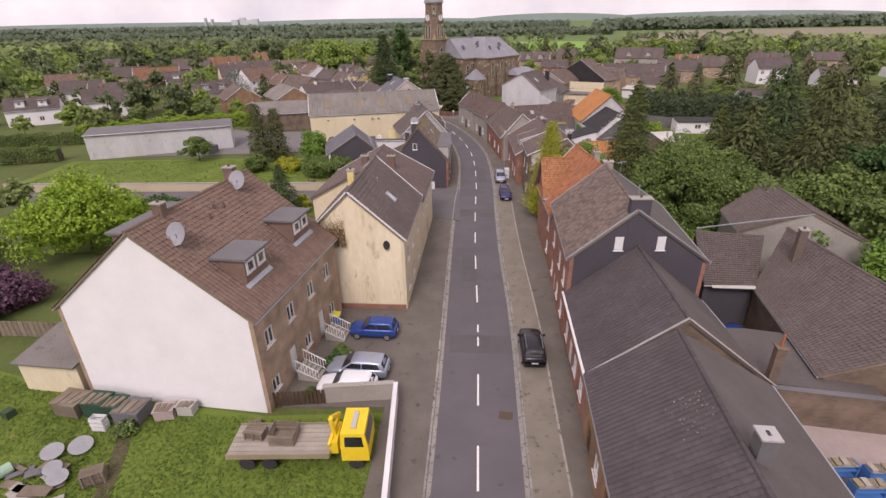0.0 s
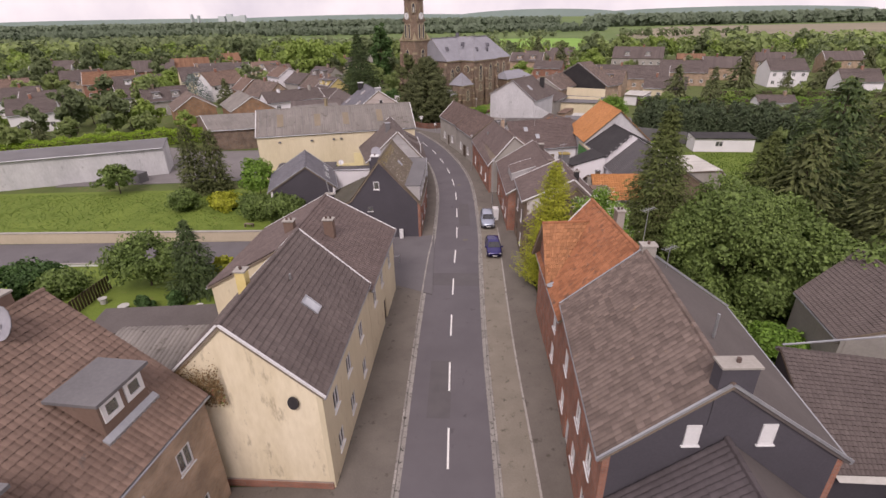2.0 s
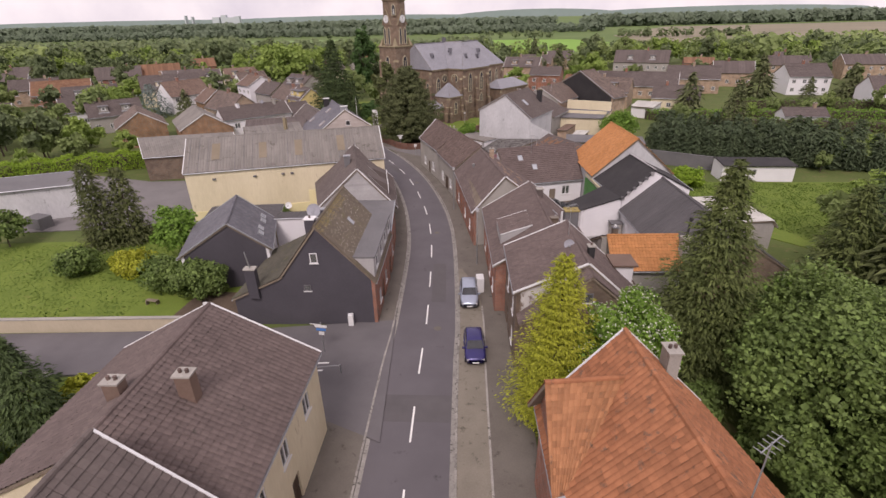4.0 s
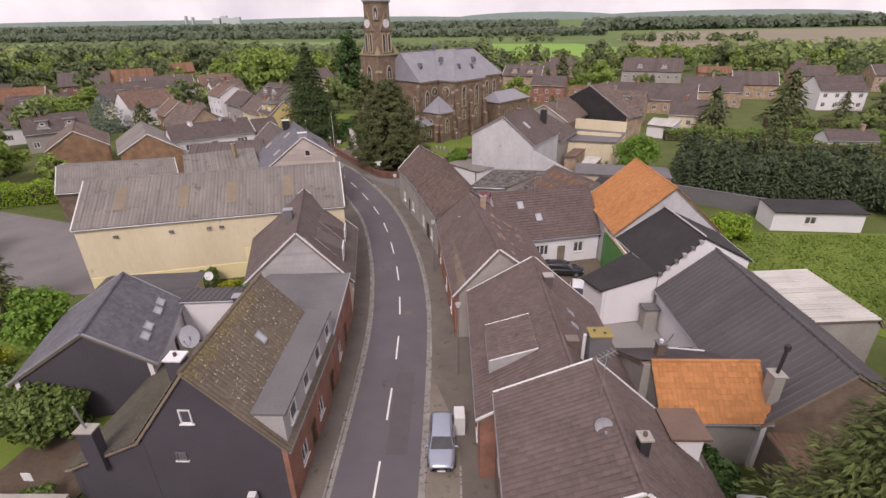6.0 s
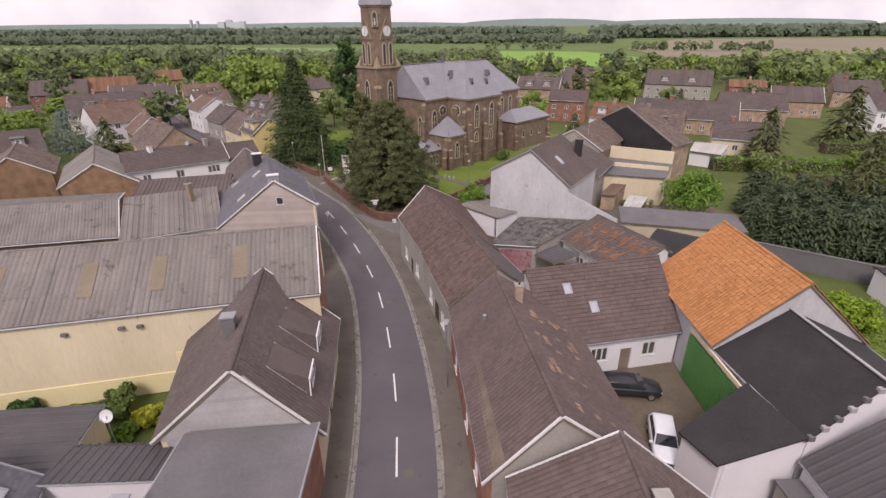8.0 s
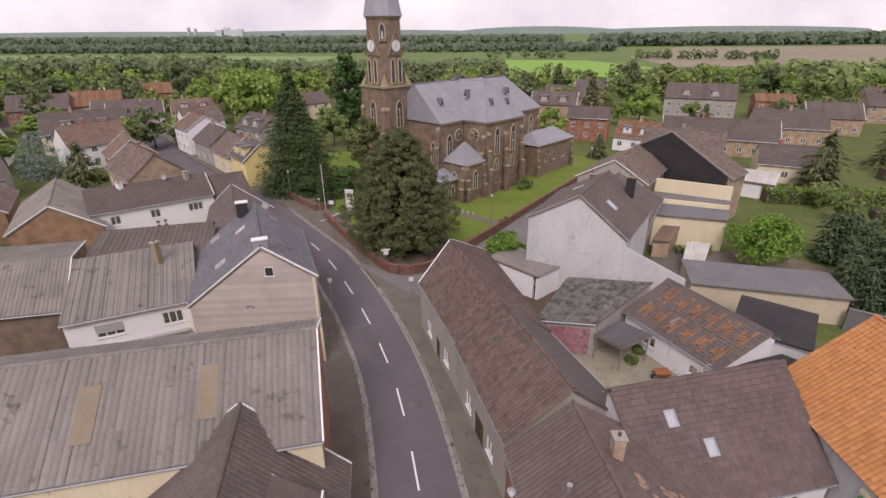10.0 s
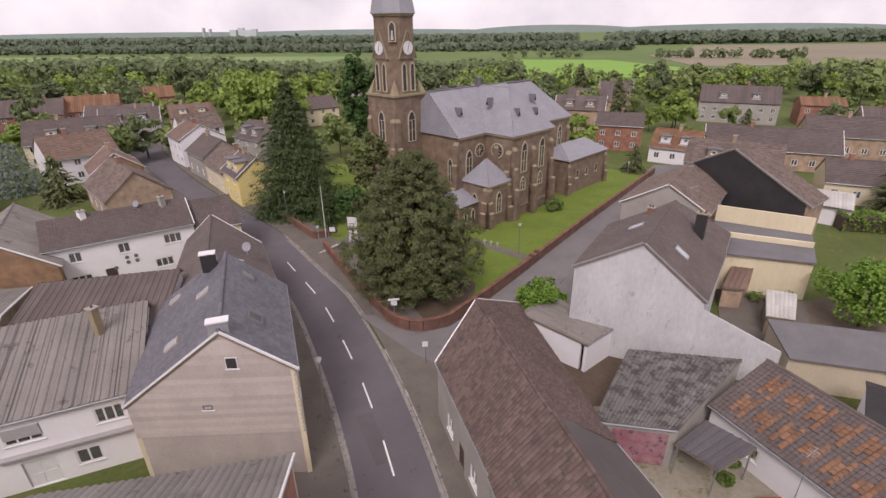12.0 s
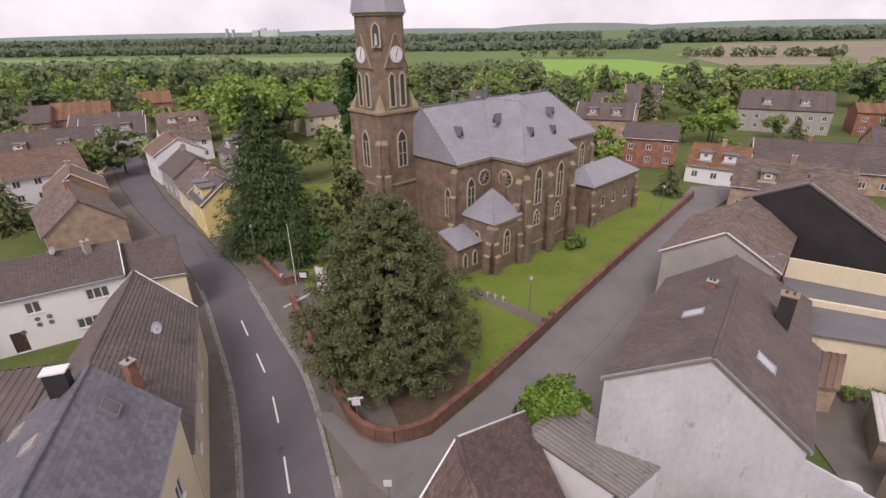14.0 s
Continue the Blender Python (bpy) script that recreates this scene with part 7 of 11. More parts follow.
M_BLUE_SIGN = material("blue sign", (0.05, 0.16, 0.42), (0.07, 0.20, 0.48), 0.5, 6, 1, 0)
M_RED_SIGN = material("red sign", (0.45, 0.04, 0.04), (0.55, 0.06, 0.05), 0.5, 6, 1, 0)
plate_sign(-3.4, 67.6, 3.0, [(2.55, 1.0, 0.22, M_TRIM), (2.25, 0.8, 0.22, M_BLUE_SIGN), (1.85, 0.45, 0.3, M_TRIM)], "direction sign with white and blue plates on a post", 10)
Geo().beam((-4.3, 67.8, 2.75), (-3.4, 67.6, 2.75), 0.03, 0.06).thing("street_name_plate", M_TRIM, "narrow white street name plate on the post", "sign", place=(-3.4, 67.6, 2.75))
plate_sign(-0.9, 136.0, 2.9, [(2.55, 1.1, 0.2, M_TRIM), (2.0, 0.6, 0.5, M_TRIM)], "white direction sign at the corner of the churchyard wall", -10)
plate_sign(2.4, 129.3, 2.4, [(1.9, 0.5, 0.5, M_TRIM)], "round white traffic sign on the corner", 0)
plate_sign(-24.0, 168.2, 2.6, [(2.0, 0.6, 0.6, M_BLUE_SIGN)], "blue square traffic sign beside the wall", -35)
plate_sign(-14.5, 72.3, 2.4, [(1.8, 0.6, 0.6, M_TRIM)], "square white traffic sign behind the garden wall", 5)
for x, y in ((-4.6, 64.6), (-1.6, 64.9)):
    Geo().tube([(x, y, 0.08), (x, y, 0.95)], 0.05, 8).thing("bollard", M_STEEL, "short dark steel post beside the side street", "bollard", group="barrier posts", place=(x, y, 0.09))
Geo().tube([(-4.6, 64.6, 0.86), (-1.6, 64.9, 0.86)], 0.035, 8).thing("barrier_rail", M_STEEL, "dark steel barrier rail between two posts", "railing", place=(-3.1, 64.7, 0))
# oval planting island in the side street
isl = Geo()
isl.slab([(-16.6 + 3.3 * math.cos(t), 69.6 + 0.9 * math.sin(t), 0.22) for t in [2 * math.pi * k / 20 for k in range(20)]], 0.2)
isl.thing("planting_island", M_EARTH, "oval planting bed with earth and kerb", "planter", place=(-16.6, 69.6, 0.09))
bush(-16.0, 69.7, 1.1, 1.0, M_LEAF, 301, z=0.2)
bush(-17.8, 69.5, 0.8, 0.6, M_LEAF_DARK, 302, z=0.2)


def brick_wall(name, line, h, t, mat, label, cap=None, piers=0.0):
    root = thing(name, label, "wall", (*line[0], 0), kind="structure")
    for a, b in zip(line, line[1:]):
        Geo().beam((*a, -0.15), (*b, -0.15), t, h + 0.15).part("wall", mat, root)
        Geo().beam((*a, h), (*b, h), t + 0.1, 0.08).part("coping", cap or M_CONCRETE, root)
    if piers:
        for a in line:
            Geo().box((*a, -0.1), (t + 0.14, t + 0.14, h + 0.35)).part("pier", mat, root)
    return root


arc = [(-2.5, 137.9), (-1.6, 136.3), (-0.5, 135.2), (0.7, 134.6), (2.0, 134.5), (3.3, 134.9), (4.5, 135.6)]
brick_wall("churchyard_wall", [(-12.0, 154.2), (-9.2, 149.0), (-6.2, 143.6), *arc, (8.2, 140.2), (14.4, 148.4), (26.6, 164.9), (45.4, 189.5)], 1.15, 0.34, M_BRICK_WALL, "red-brown brick churchyard wall with coping", M_BRICK_WALL)
brick_wall("churchyard_wall_north", [(-14.0, 157.4), (-18.6, 163.0), (-24.5, 169.4)], 1.0, 0.34, M_BRICK_WALL, "red-brown brick churchyard wall beside the entrance", M_BRICK_WALL)
brick_wall("gate_wall", [(-14.0, 157.4), (-12.2, 158.8)], 1.0, 0.34, M_BRICK_WALL, "short brick wall at the church entrance", M_BRICK_WALL)
for p in ((14.6, 148.8), (15.4, 149.9)):
    Geo().box((*p, 0), (0.5, 0.5, 1.5), 36).thing("gate_pier", M_BRICK_WALL, "brick gate pier in the churchyard wall", "pier", group="gate piers", place=(*p, 0))
steps = thing("church_steps", "stone steps with pale edges up to the church", "steps", (-11.0, 154.5))
for k in range(4):
    p = np.array((-11.6, 153.8)) + k * 0.38 * np.array((0.86, 0.5))
    Geo().box((*p, 0), (0.4, 2.6, 0.10 + 0.09 * k), 30).part("step", M_CONCRETE, steps)
    Geo().box((p[0] - 0.15, p[1] - 0.09, 0.10 + 0.09 * k), (0.07, 2.6, 0.008), 30).part("step_edge", M_PAINT, steps)
patch("lane_edge", [(10.4, 136.4), (13.9, 133.2), (14.8, 132.0), (21.1, 141.8), (26.4, 150.6), (33.7, 160.8), (37.0, 168.0), (33.0, 167.0), (20.5, 148.4)], 0.06, M_LANE_PALE, "asphalt strip between lane and houses", "road", 0.15)
patch("church_path", [(-11.6, 155.2), (-9.8, 152.6), (-3.0, 161.0), (-6.0, 164.0)], 0.075, M_PAVE, "paved path to the church door", "path", 0.1)
patch("lawn_path", [(14.2, 149.9), (13.2, 150.6), (7.2, 156.2), (7.6, 157.6), (15.0, 151.2)], 0.075, M_PAVE, "narrow paved path across the churchyard", "path", 0.1)
pole = thing("flagpole", "white flagpole in the churchyard", "flagpole", (-12.7, 158.0))
Geo().tube([(-12.7, 158.0, 0), (-12.7, 158.0, 7.4)], 0.06, 8, 0.035).part("pole", M_TRIM, pole)
Geo().tube([(-12.7, 158.0, 7.4), (-12.7, 158.0, 7.52)], 0.07, 8).part("finial", M_STEEL, pole)
ban = thing("banner", "tall white printed banner on a pole", "banner", (-8.2, 152.0))
Geo().tube([(-8.2, 152.0, 0), (-8.2, 152.0, 5.4)], 0.05, 8).part("pole", M_STEEL, ban)
cl = Geo().box((-7.55, 151.9, 2.0), (1.2, 0.03, 3.3), 8).part("cloth", M_TRIM, ban)
for k in range(4):
    Geo().box((-7.55 - 0.003, 151.88, 2.4 + 0.65 * k), (0.8, 0.012, 0.12), 8).part("printed_bar", M_RED_SIGN if k == 2 else M_FELT, cl)
nb = thing("notice_board", "dark notice board with pale sheet beside the path", "notice board", (-11.6, 157.6))
for dx in (-0.6, 0.6):
    Geo().tube([(-11.6 + dx, 157.6, 0), (-11.6 + dx, 157.6, 2.0)], 0.04, 6).part("post", M_STEEL, nb)
Geo().box((-11.6, 157.6, 0.9), (1.4, 0.06, 1.0)).part("board", M_FELT_BLACK, nb)
Geo().box((-11.6, 157.55, 1.1), (0.8, 0.02, 0.65)).part("sheet", M_TRIM, nb)
tri = Geo()
tri.sheet([(-6.9, 147.2, 0.5), (-6.1, 147.0, 0.5), (-6.5, 147.1, 1.3)], (0.01, 0.03, 0))
tri.thing("yard_sign", M_TRIM, "white triangular sign standing on the lawn", "sign", place=(-6.5, 147.1, 0.4))
Geo().tube([(-6.5, 147.13, 0.0), (-6.5, 147.13, 0.6)], 0.03, 6).thing("sign_post", M_STEEL, "short steel post of the triangular sign", "post", place=(-6.5, 147.13, 0))
for k in range(7):
    p = np.array((-29.0, 168.6)) + k * np.array((0.5, -0.62)) * 1.1
    Geo().tube([(p[0] - 1.1, p[1] + 0.6, 0), (p[0] - 1.1, p[1] + 0.6, 0.95)], 0.05, 6).thing("bollard", M_STEEL, "short pale bollard on the bend", "bollard", group="bollards on the bend", place=(p[0] - 1.1, p[1] + 0.6, 0))

# white forecourt wall, plot walls and fences
brick_wall("plot_wall", [(-3.15, 16.0), (-3.35, 25.2)], 1.5, 0.2, M_WHITE, "white panel wall along the footway", M_TRIM)
brick_wall("forecourt_wall", [(-8.3, 25.0), (-3.5, 25.3)], 1.4, 0.3, M_GREYWALL, "low concrete wall beside the forecourt")
brick_wall("garden_wall", [(-12.05, 71.5), (-24, 71.9), (-70, 73.3)], 1.25, 0.3, M_BEIGE, "long beige rendered garden wall", M_CONCRETE)
fence = thing("wattle_fence", "dark wooden lattice fence between plot and forecourt", "fence", (-10.0, 24.6))
for k in range(14):
    Geo().box((-11.8 + k * 0.27, 24.55 + k * 0.02, 0), (0.2, 0.04, 1.3)).part("slat", M_DOOR, fence)
for x, y, x2, y2 in ((-38, 33.5, -30.5, 33.0), (-38, 33.5, -41, 36)):
    f = thing("board_fence", "grey weathered board fence in the garden", "fence", (x, y))
    n_ = 16
    for k in range(n_):
        u = k / n_
        Geo().box((x + (x2 - x) * u, y + (y2 - y) * u, 0), (0.42, 0.05, 1.5), 4 if abs(x2 - x) > abs(y2 - y) else 50).part("board", M_WOOD, f)
    Geo().beam((x, y + 0.05, 0.5), (x2, y2 + 0.05, 0.5), 0.06, 0.1).part("rail", M_WOOD, f)

# ---- details of the houses west of the street ----
for u in (0.27, 0.77):
    box_dormer(L1, u, 2.5, 0.215, 10.4, M_TILE_BROWN, M_FELT, 2, 1.0, label="box dormer with grey roof and white windows")
box_dormer(L1, 0.5, 6.0, 0.35, 11.2, M_TILE_BROWN, M_FELT, 3, 1.0, front=False, label="wide rear dormer with grey roof")
p, *_ = L1.front_point(0.13, 0.74)
dish(p.x, p.y, p.z, 200, 0.75)
p, *_ = L1.front_point(0.78, 0.88)
dish(p.x, p.y, p.z, 200, 0.75)
chimney(L1.ob, -17.9, 28.0, 12.4, 13.6, 0.7, 0.5, M_TILE_BROWN, 11)
chimney(L1.ob, -16.7, 36.2, 12.2, 13.6, 0.8, 0.6, M_TILE_BROWN, 11)
for u, v in ((0.42, 0.78), (0.5, 0.83), (0.56, 0.8)):
    p, up, al, nr = L1.front_point(u, v)
    Geo().tube([p, p + Vector((0, 0, 0.45))], 0.09, 8).part("vent_pipe", M_TILE_RED, L1.ob)


def stairs(x, y, label):
    """Outside steps up to a door, with white railings."""
    t = thing("front_steps", label, "steps", (x, y))
    d = L1.d
    o = (-L1.n[0], -L1.n[1])
    for k in range(5):
        c = (x + o[0] * (0.5 + 0.32 * k), y + o[1] * (0.5 + 0.32 * k), 0.1)
        Geo().box(c, (0.34, 1.25, 0.85 - 0.17 * k), 11).part("step", M_CONCRETE, t)
    for s in (-0.66, 0.66):
        a = Vector((x + d[0] * s + o[0] * 0.3, y + d[1] * s + o[1] * 0.3, 0))
        b = Vector((x + d[0] * s + o[0] * 2.0, y + d[1] * s + o[1] * 2.0, 0))
        r = Geo().beam(a + Vector((0, 0, 1.85)), b + Vector((0, 0, 1.05)), 0.06, 0.06).part("handrail", M_TRIM, t, "white metal handrail")
        Geo().beam(a + Vector((0, 0, 1.0)), b + Vector((0, 0, 0.3)), 0.05, 0.05).part("lower_rail", M_TRIM, r)
        for k in range(9):
            p = a.lerp(b, k / 8)
            Geo().beam(p + Vector((0, 0, 1.0 - 0.7 * k / 8)), p + Vector((0, 0, 1.87 - 0.8 * k / 8)), 0.035, 0.035, (0, 1, 0)).part("baluster", M_TRIM, r)
    return t


stairs(-10.95, 27.95, "concrete steps with white railings up to a door")
stairs(-10.0, 32.8, "concrete steps with white railings up to a door")
bush(-8.3, 28.9, 0.9, 0.9, M_LEAF_DARK, 310)
bush(-8.0, 30.0, 0.8, 0.8, M_LEAF, 311)
bush(-9.3, 25.6, 0.5, 0.6, M_LEAF, 312)
GR_L = House("small_garage", "small cream garage with pale grey roof", (-30.2, 26.7), (-25.6, 26.1), A2=(-29.8, 31.2), B2=(-25.0, 30.6), side=-1, ze=2.5, zr=2.9, zb=2.8, ridge=0.9, walls=M_CREAM, roof=M_CORR, kind="felt", caps=False, category="garage", gutter=False)
# cream house
p, up, al, nr = Y.front_point(0.475, 0.37)
skylight(Y.ob, p, up, al, nr, 0.85, 1.2)
p, up, al, nr = Y.front_point(0.55, 0.75)
Geo().tube([p, p + Vector((0, 0, 0.4))], 0.07, 8).part("vent_pipe", M_STEEL, Y.ob)
chimney(Y.ob, -8.3, 41.6, 10.2, 11.7, 0.55, 0.55, M_YELLOW, 4)
ov = Geo()
ov.sheet([(-4.9 + 0.28 * math.cos(t), 36.75, 6.5 + 0.42 * math.sin(t)) for t in [2 * math.pi * k / 16 for k in range(16)]], (0, -0.06, 0))
ov.part("oval_plaque", M_FELT_BLACK, Y.ob)
Geo().beam((-11.9, 37.42, 0.0), (-3.5, 36.74, 0.0), 0.12, 0.55).part("plinth", M_BRICK_RED, Y.ob)
vine = thing("climbing_plant", "withered brown climber on the cream gable", "climbing plant", (-11.0, 37.2))
rng = np.random.default_rng(77)
for nm, kk, mt, size in (("foliage", 6500, M_VINE, 0.11), ("red_foliage", 500, M_RED_LEAF, 0.14), ("green_foliage", 450, M_LEAF, 0.14)):
    vx = rng.uniform(0, 1, kk) ** 1.4
    vz = np.where(rng.uniform(0, 1, kk) < 0.68, rng.normal(7.3, 0.7, kk), rng.uniform(2.6, 7.0, kk)) if nm == "foliage" else rng.uniform(3.0, 7.4, kk)
    vx = np.where(vz < 6.2, vx * 0.36 * (0.7 + 0.3 * np.sin(vz * 2.3)), vx)
    vz = np.minimum(vz, 7.3 + vx * 3.4 * 0.86)
    vp = np.stack([-11.8 + vx * 3.4, 37.30 - vx * 0.28 - rng.uniform(0.02, 0.36, kk) * (1 - 0.6 * vx), vz], axis=1)
    v, q = leaf_quads(vp, np.tile((0, -1.0, 0.3), (kk, 1)), size, rng)
    ob = new(nm, array_mesh(nm, v, q, mt, vine.location))
    ob.parent = vine
Geo().tube([(-11.3, 37.22, 0), (-11.4, 37.2, 4), (-10.9, 37.15, 7.5)], 0.05, 6, 0.02).part("stem", M_BARK, vine)
chimney(L3.ob, -5.9, 53.2, 8.2, 10.0, 0.75, 0.6, M_TILE_BROWN, 4, 2)
chimney(L3.ob, -8.8, 52.6, 9.0, 10.2, 0.75, 0.6, M_TILE_BROWN, 4, 2)
# dark house: long box dormer flush with the front, windows and chimney
g = Geo()
dA, dB = Vector((0.62, 72.0, 0)), Vector((1.16, 82.2, 0))
inn = Vector((-1.0, 0.055, 0))
for nm, z0, z1, off0, off1, mt in (("dormer", 4.0, 6.35, 0.0, 2.0, M_CLAD_GREY), ("dormer_roof", 6.35, 6.5, -0.15, 2.25, M_FELT)):
    g = Geo()
    lowq = [dA + inn * off1, dA + inn * off0, dB + inn * off0, dB + inn * off1]
    g.hexa([k + Vector((0, 0, z0)) for k in lowq], [k + Vector((0, 0, z1)) for k in lowq])
    dm = g.part(nm, mt, DG.ob, "long box dormer with grey cladding" if nm == "dormer" else "")
for k in range(4):
    c = dA.lerp(dB, (k + 0.5) / 4) - inn * 0.05
    wv = gable_window(DG.ob, (0.62, 72.0), (1.16, 82.2), 1.3 + 2.55 * k, 5.0, 1.0, 1.1, (1.0, -0.05), bars=0)
dn = (0.03, -1.0)
# the rear slope runs on, flatter, over a low wing
ka, kb, la, lb = Vector((-7.45, 71.95, 4.85)), Vector((-6.55, 82.1, 4.85)), Vector((-12.15, 72.2, 2.62)), Vector((-11.3, 82.5, 2.62))
slope(DG.ob, lb, la, ka, kb, "tile", M_TILE_MOSS_DARK, 98)
wall(DG.ob, (-7.5, 72.1), (-11.95, 72.35), (-0.056, -0.998), [(0, 4.7), (4.45, 2.5)], M_DARKWALL)
wall(DG.ob, (-11.95, 72.35), (-11.1, 82.2), (-0.996, 0.086), [(0, 2.45), (9.9, 2.45)], M_DARKWALL)
wall(DG.ob, (-11.1, 82.2), (-6.6, 82.0), (0.04, 0.999), [(0, 2.5), (4.5, 4.7)], M_DARKWALL)
Geo().tube([la + Vector((0, 0, -0.1)), lb + Vector((0, 0, -0.1))], 0.075, 6).part("gutter", M_LEAD, DG.ob)
gable_window(DG.ob, (0.6, 71.7), DG.A2, 5.0, 6.1, 0.65, 0.95, dn)
gable_window(DG.ob, (0.6, 71.7), DG.A2, 5.9, 3.4, 0.6, 0.6, dn, M_FELT)
chimney(DG.ob, -10.0, 72.2, 2.8, 5.6, 0.9, 0.6, M_DARKWALL, 3, 0)
Geo().tube([(-10.0, 72.2, 5.6), (-10.2, 72.2, 7.2)], 0.06, 8).part("flue_pipe", M_STEEL, DG.ob)
chimney(DG.ob, -4.4, 72.6, 8.4, 9.9, 0.8, 0.7, M_DARKWALL, 3, 1, M_TRIM)
Geo().box((-1.75, 71.45, 0.09), (0.45, 0.4, 1.1)).thing("meter_box", M_TRIM, "white meter box standing against the dark gable", "meter box", place=(-1.75, 71.45, 0.09))
p, up, al, nr = DG.front_point(0.53, 0.60)
skylight(DG.ob, p, up, al, nr, 0.6, 0.8)
flecks(DG, 520, 0.02, 0.98, 0.42, 0.98, 0.018, 0.050, M_LICHEN, 71)
flecks(DG, 1500, 0.0, 0.8, 0.86, 1.0, 0.025, 0.07, M_LICHEN_YELLOW, 72, 2.5)
dish(-4.45, 74.3, 9.2, 190, 0.62, "large grey satellite dish on the ridge")
chimney(F1.ob, -6.5, 85.2, 0.0, 6.0, 0.7, 0.6, M_DARKWALL, 0, 0, M_LEAD)
patch("inner_yard", [(20.4, 21.9), (24.6, 21.5), (26, 34), (20.6, 34)], 0.03, M_EARTH, "dark cluttered yard between the roofs", "yard", 0.1)
patch("rear_yard", [(-14.2, 78.5), (-6.0, 78.5), (-6.0, 90), (-13.8, 88.6)], 0.05, M_FELT_DARK, "dark cluttered yard behind the house", "yard", 0.1)
# clad house
chimney(G2.ob, -5.0, 95.7, 7.4, 9.1, 0.75, 0.65, M_FELT, -8, 0, M_LEAD)
for u in (0.27, 0.63):
    p, up, al, nr = G2.front_point(u, 0.20)
    al2 = Vector((al.x, al.y, 0)).normalized()
    inn2 = Vector((up.x, up.y, 0)).normalized()
    q0, q1 = p - al2 * 1.1, p + al2 * 1.1
    top = Vector((0, 0, 1.2))
    bk = p + inn2 * 2.3
    zr_ = p.z + 2.3 * up.z / math.sqrt(up.x ** 2 + up.y ** 2) + 0.12
    dg_ = Geo()
    dg_.add([q0, q1, q0.lerp(q1, 0.1) + top, q0.lerp(q1, 0.9) + top, Vector((bk.x, bk.y, zr_)) - al2 * 1.2, Vector((bk.x, bk.y, zr_)) + al2 * 1.2],
            [(0, 1, 3, 2), (0, 2, 4), (1, 5, 3), (2, 3, 5, 4)])
    dm = dg_.part("dormer", M_TILE_DARK, G2.ob, "shed dormer with white edges")
    for sd, c0 in ((-1, q0), (1, q1)):
        board(dm, c0 + Vector((0, 0, 0.04)), Vector((bk.x, bk.y, zr_)) + al2 * 1.2 * sd, 0.07, 0.04, M_CLAD_GREY, "flashing")
    board(dm, q0.lerp(q1, 0.05) + top, q0.lerp(q1, 0.95) + top, 0.1, 0.1, M_TRIM)
    board(dm, q0 + top * 0.1, q0.lerp(q1, 0.1) + top, 0.08, 0.08, M_TRIM)
    board(dm, q1 + top * 0.1, q0.lerp(q1, 0.9) + top, 0.08, 0.08, M_TRIM)
    o2 = -inn2
    window(dm, p + o2 * 0.03 + Vector((0, 0, 0.2)), (al2.x, al2.y), (o2.x, o2.y), 1.1, 0.8, bars=1, sill=False, depth=0.04)


def cladding(parent, P, P2, out, prof, rows, mat, z_from, thick=0.03):
    """Overlapping boards on a gable. prof: (s, z) of the roofline along P-P2."""
    e = unit(P, P2)
    o = Vector((*out, 0))
    W = (Vector(P2) - Vector(P)).length
    top = max(z for _, z in prof)

    def span(z):
        s = [0.0, W]
        inside = []
        for k in range(201):
            q = W * k / 200
            for (s0, z0), (s1, z1) in zip(prof, prof[1:]):
                if s0 <= q <= s1 and z0 + (z1 - z0) * (q - s0) / (s1 - s0) >= z:
                    inside.append(q)
                    break
        return (inside[0], inside[-1]) if inside else None

    z = z_from
    h = (top - z_from) / rows
    for k in range(rows):
        a, b = span(z), span(z + h * 0.98)
        if a and b and b[1] - b[0] > 0.15:
            def pt(s, zz, f):
                return Vector((P[0] + e[0] * s, P[1] + e[1] * s, zz)) + o * f
            g = Geo()
            quad = [pt(a[0], z, 0.05), pt(a[1], z, 0.05), pt(b[1], z + h * 0.98, 0.02), pt(b[0], z + h * 0.98, 0.02)]
            g.sheet(quad, o * -0.015)
            g.part("cladding_board", mat, parent)
        z += h


W_ = (Vector(G2.A2) - Vector(G2.A)).length
cladding(G2.ob, G2.A, G2.A2, (-G2.d[0], -G2.d[1]), [(0, 4.0), (W_ * 0.42, 8.6), (W_, 4.4)], 16, M_CLAD_GREY, 4.2)
W_ = (Vector(PK.A2) - Vector(PK.A)).length
e_ = unit(PK.A, PK.A2)
po = (-e_[1], e_[0])
cladding(PK.ob, PK.A, PK.A2, po, [(0, 8.3), (W_ * 0.38, 10.9), (W_, 5.9)], 22, M_CLAD, 3.6)
win = gable_window(PK.ob, PK.A, PK.A2, 3.6, 8.6, 0.7, 0.8, po, M_TRIM)
pc_ = Vector((PK.A[0] + e_[0] * 3.6 + po[0] * 0.10, PK.A[1] + e_[1] * 3.6 + po[1] * 0.10, 8.6))
ea_ = Vector((e_[0], e_[1], 0))
# added black sheet: covers the sky's reflection so the pane looks dark
Geo().sheet([pc_ + ea_ * u + Vector((0, 0, k)) for u, k in ((-0.29, 0.06), (0.29, 0.06), (0.29, 0.74), (-0.29, 0.74))], (0.0, 0.02, 0)).part("blind", M_FELT_BLACK, win, "dark sheet added in front of the pale glass")
gable_window(PK.ob, PK.A, PK.A2, 5.6, 5.6, 0.6, 0.35, po, M_FELT)
chimney(PK.ob, -8.7, 118.2, 10.4, 11.6, 0.5, 1.1, M_LEAD, 70, 0, M_TRIM)
chimney(PK.ob, -13.4, 127.4, 10.2, 11.6, 0.6, 1.0, M_FELT_BLACK, 70, 0, M_TRIM)
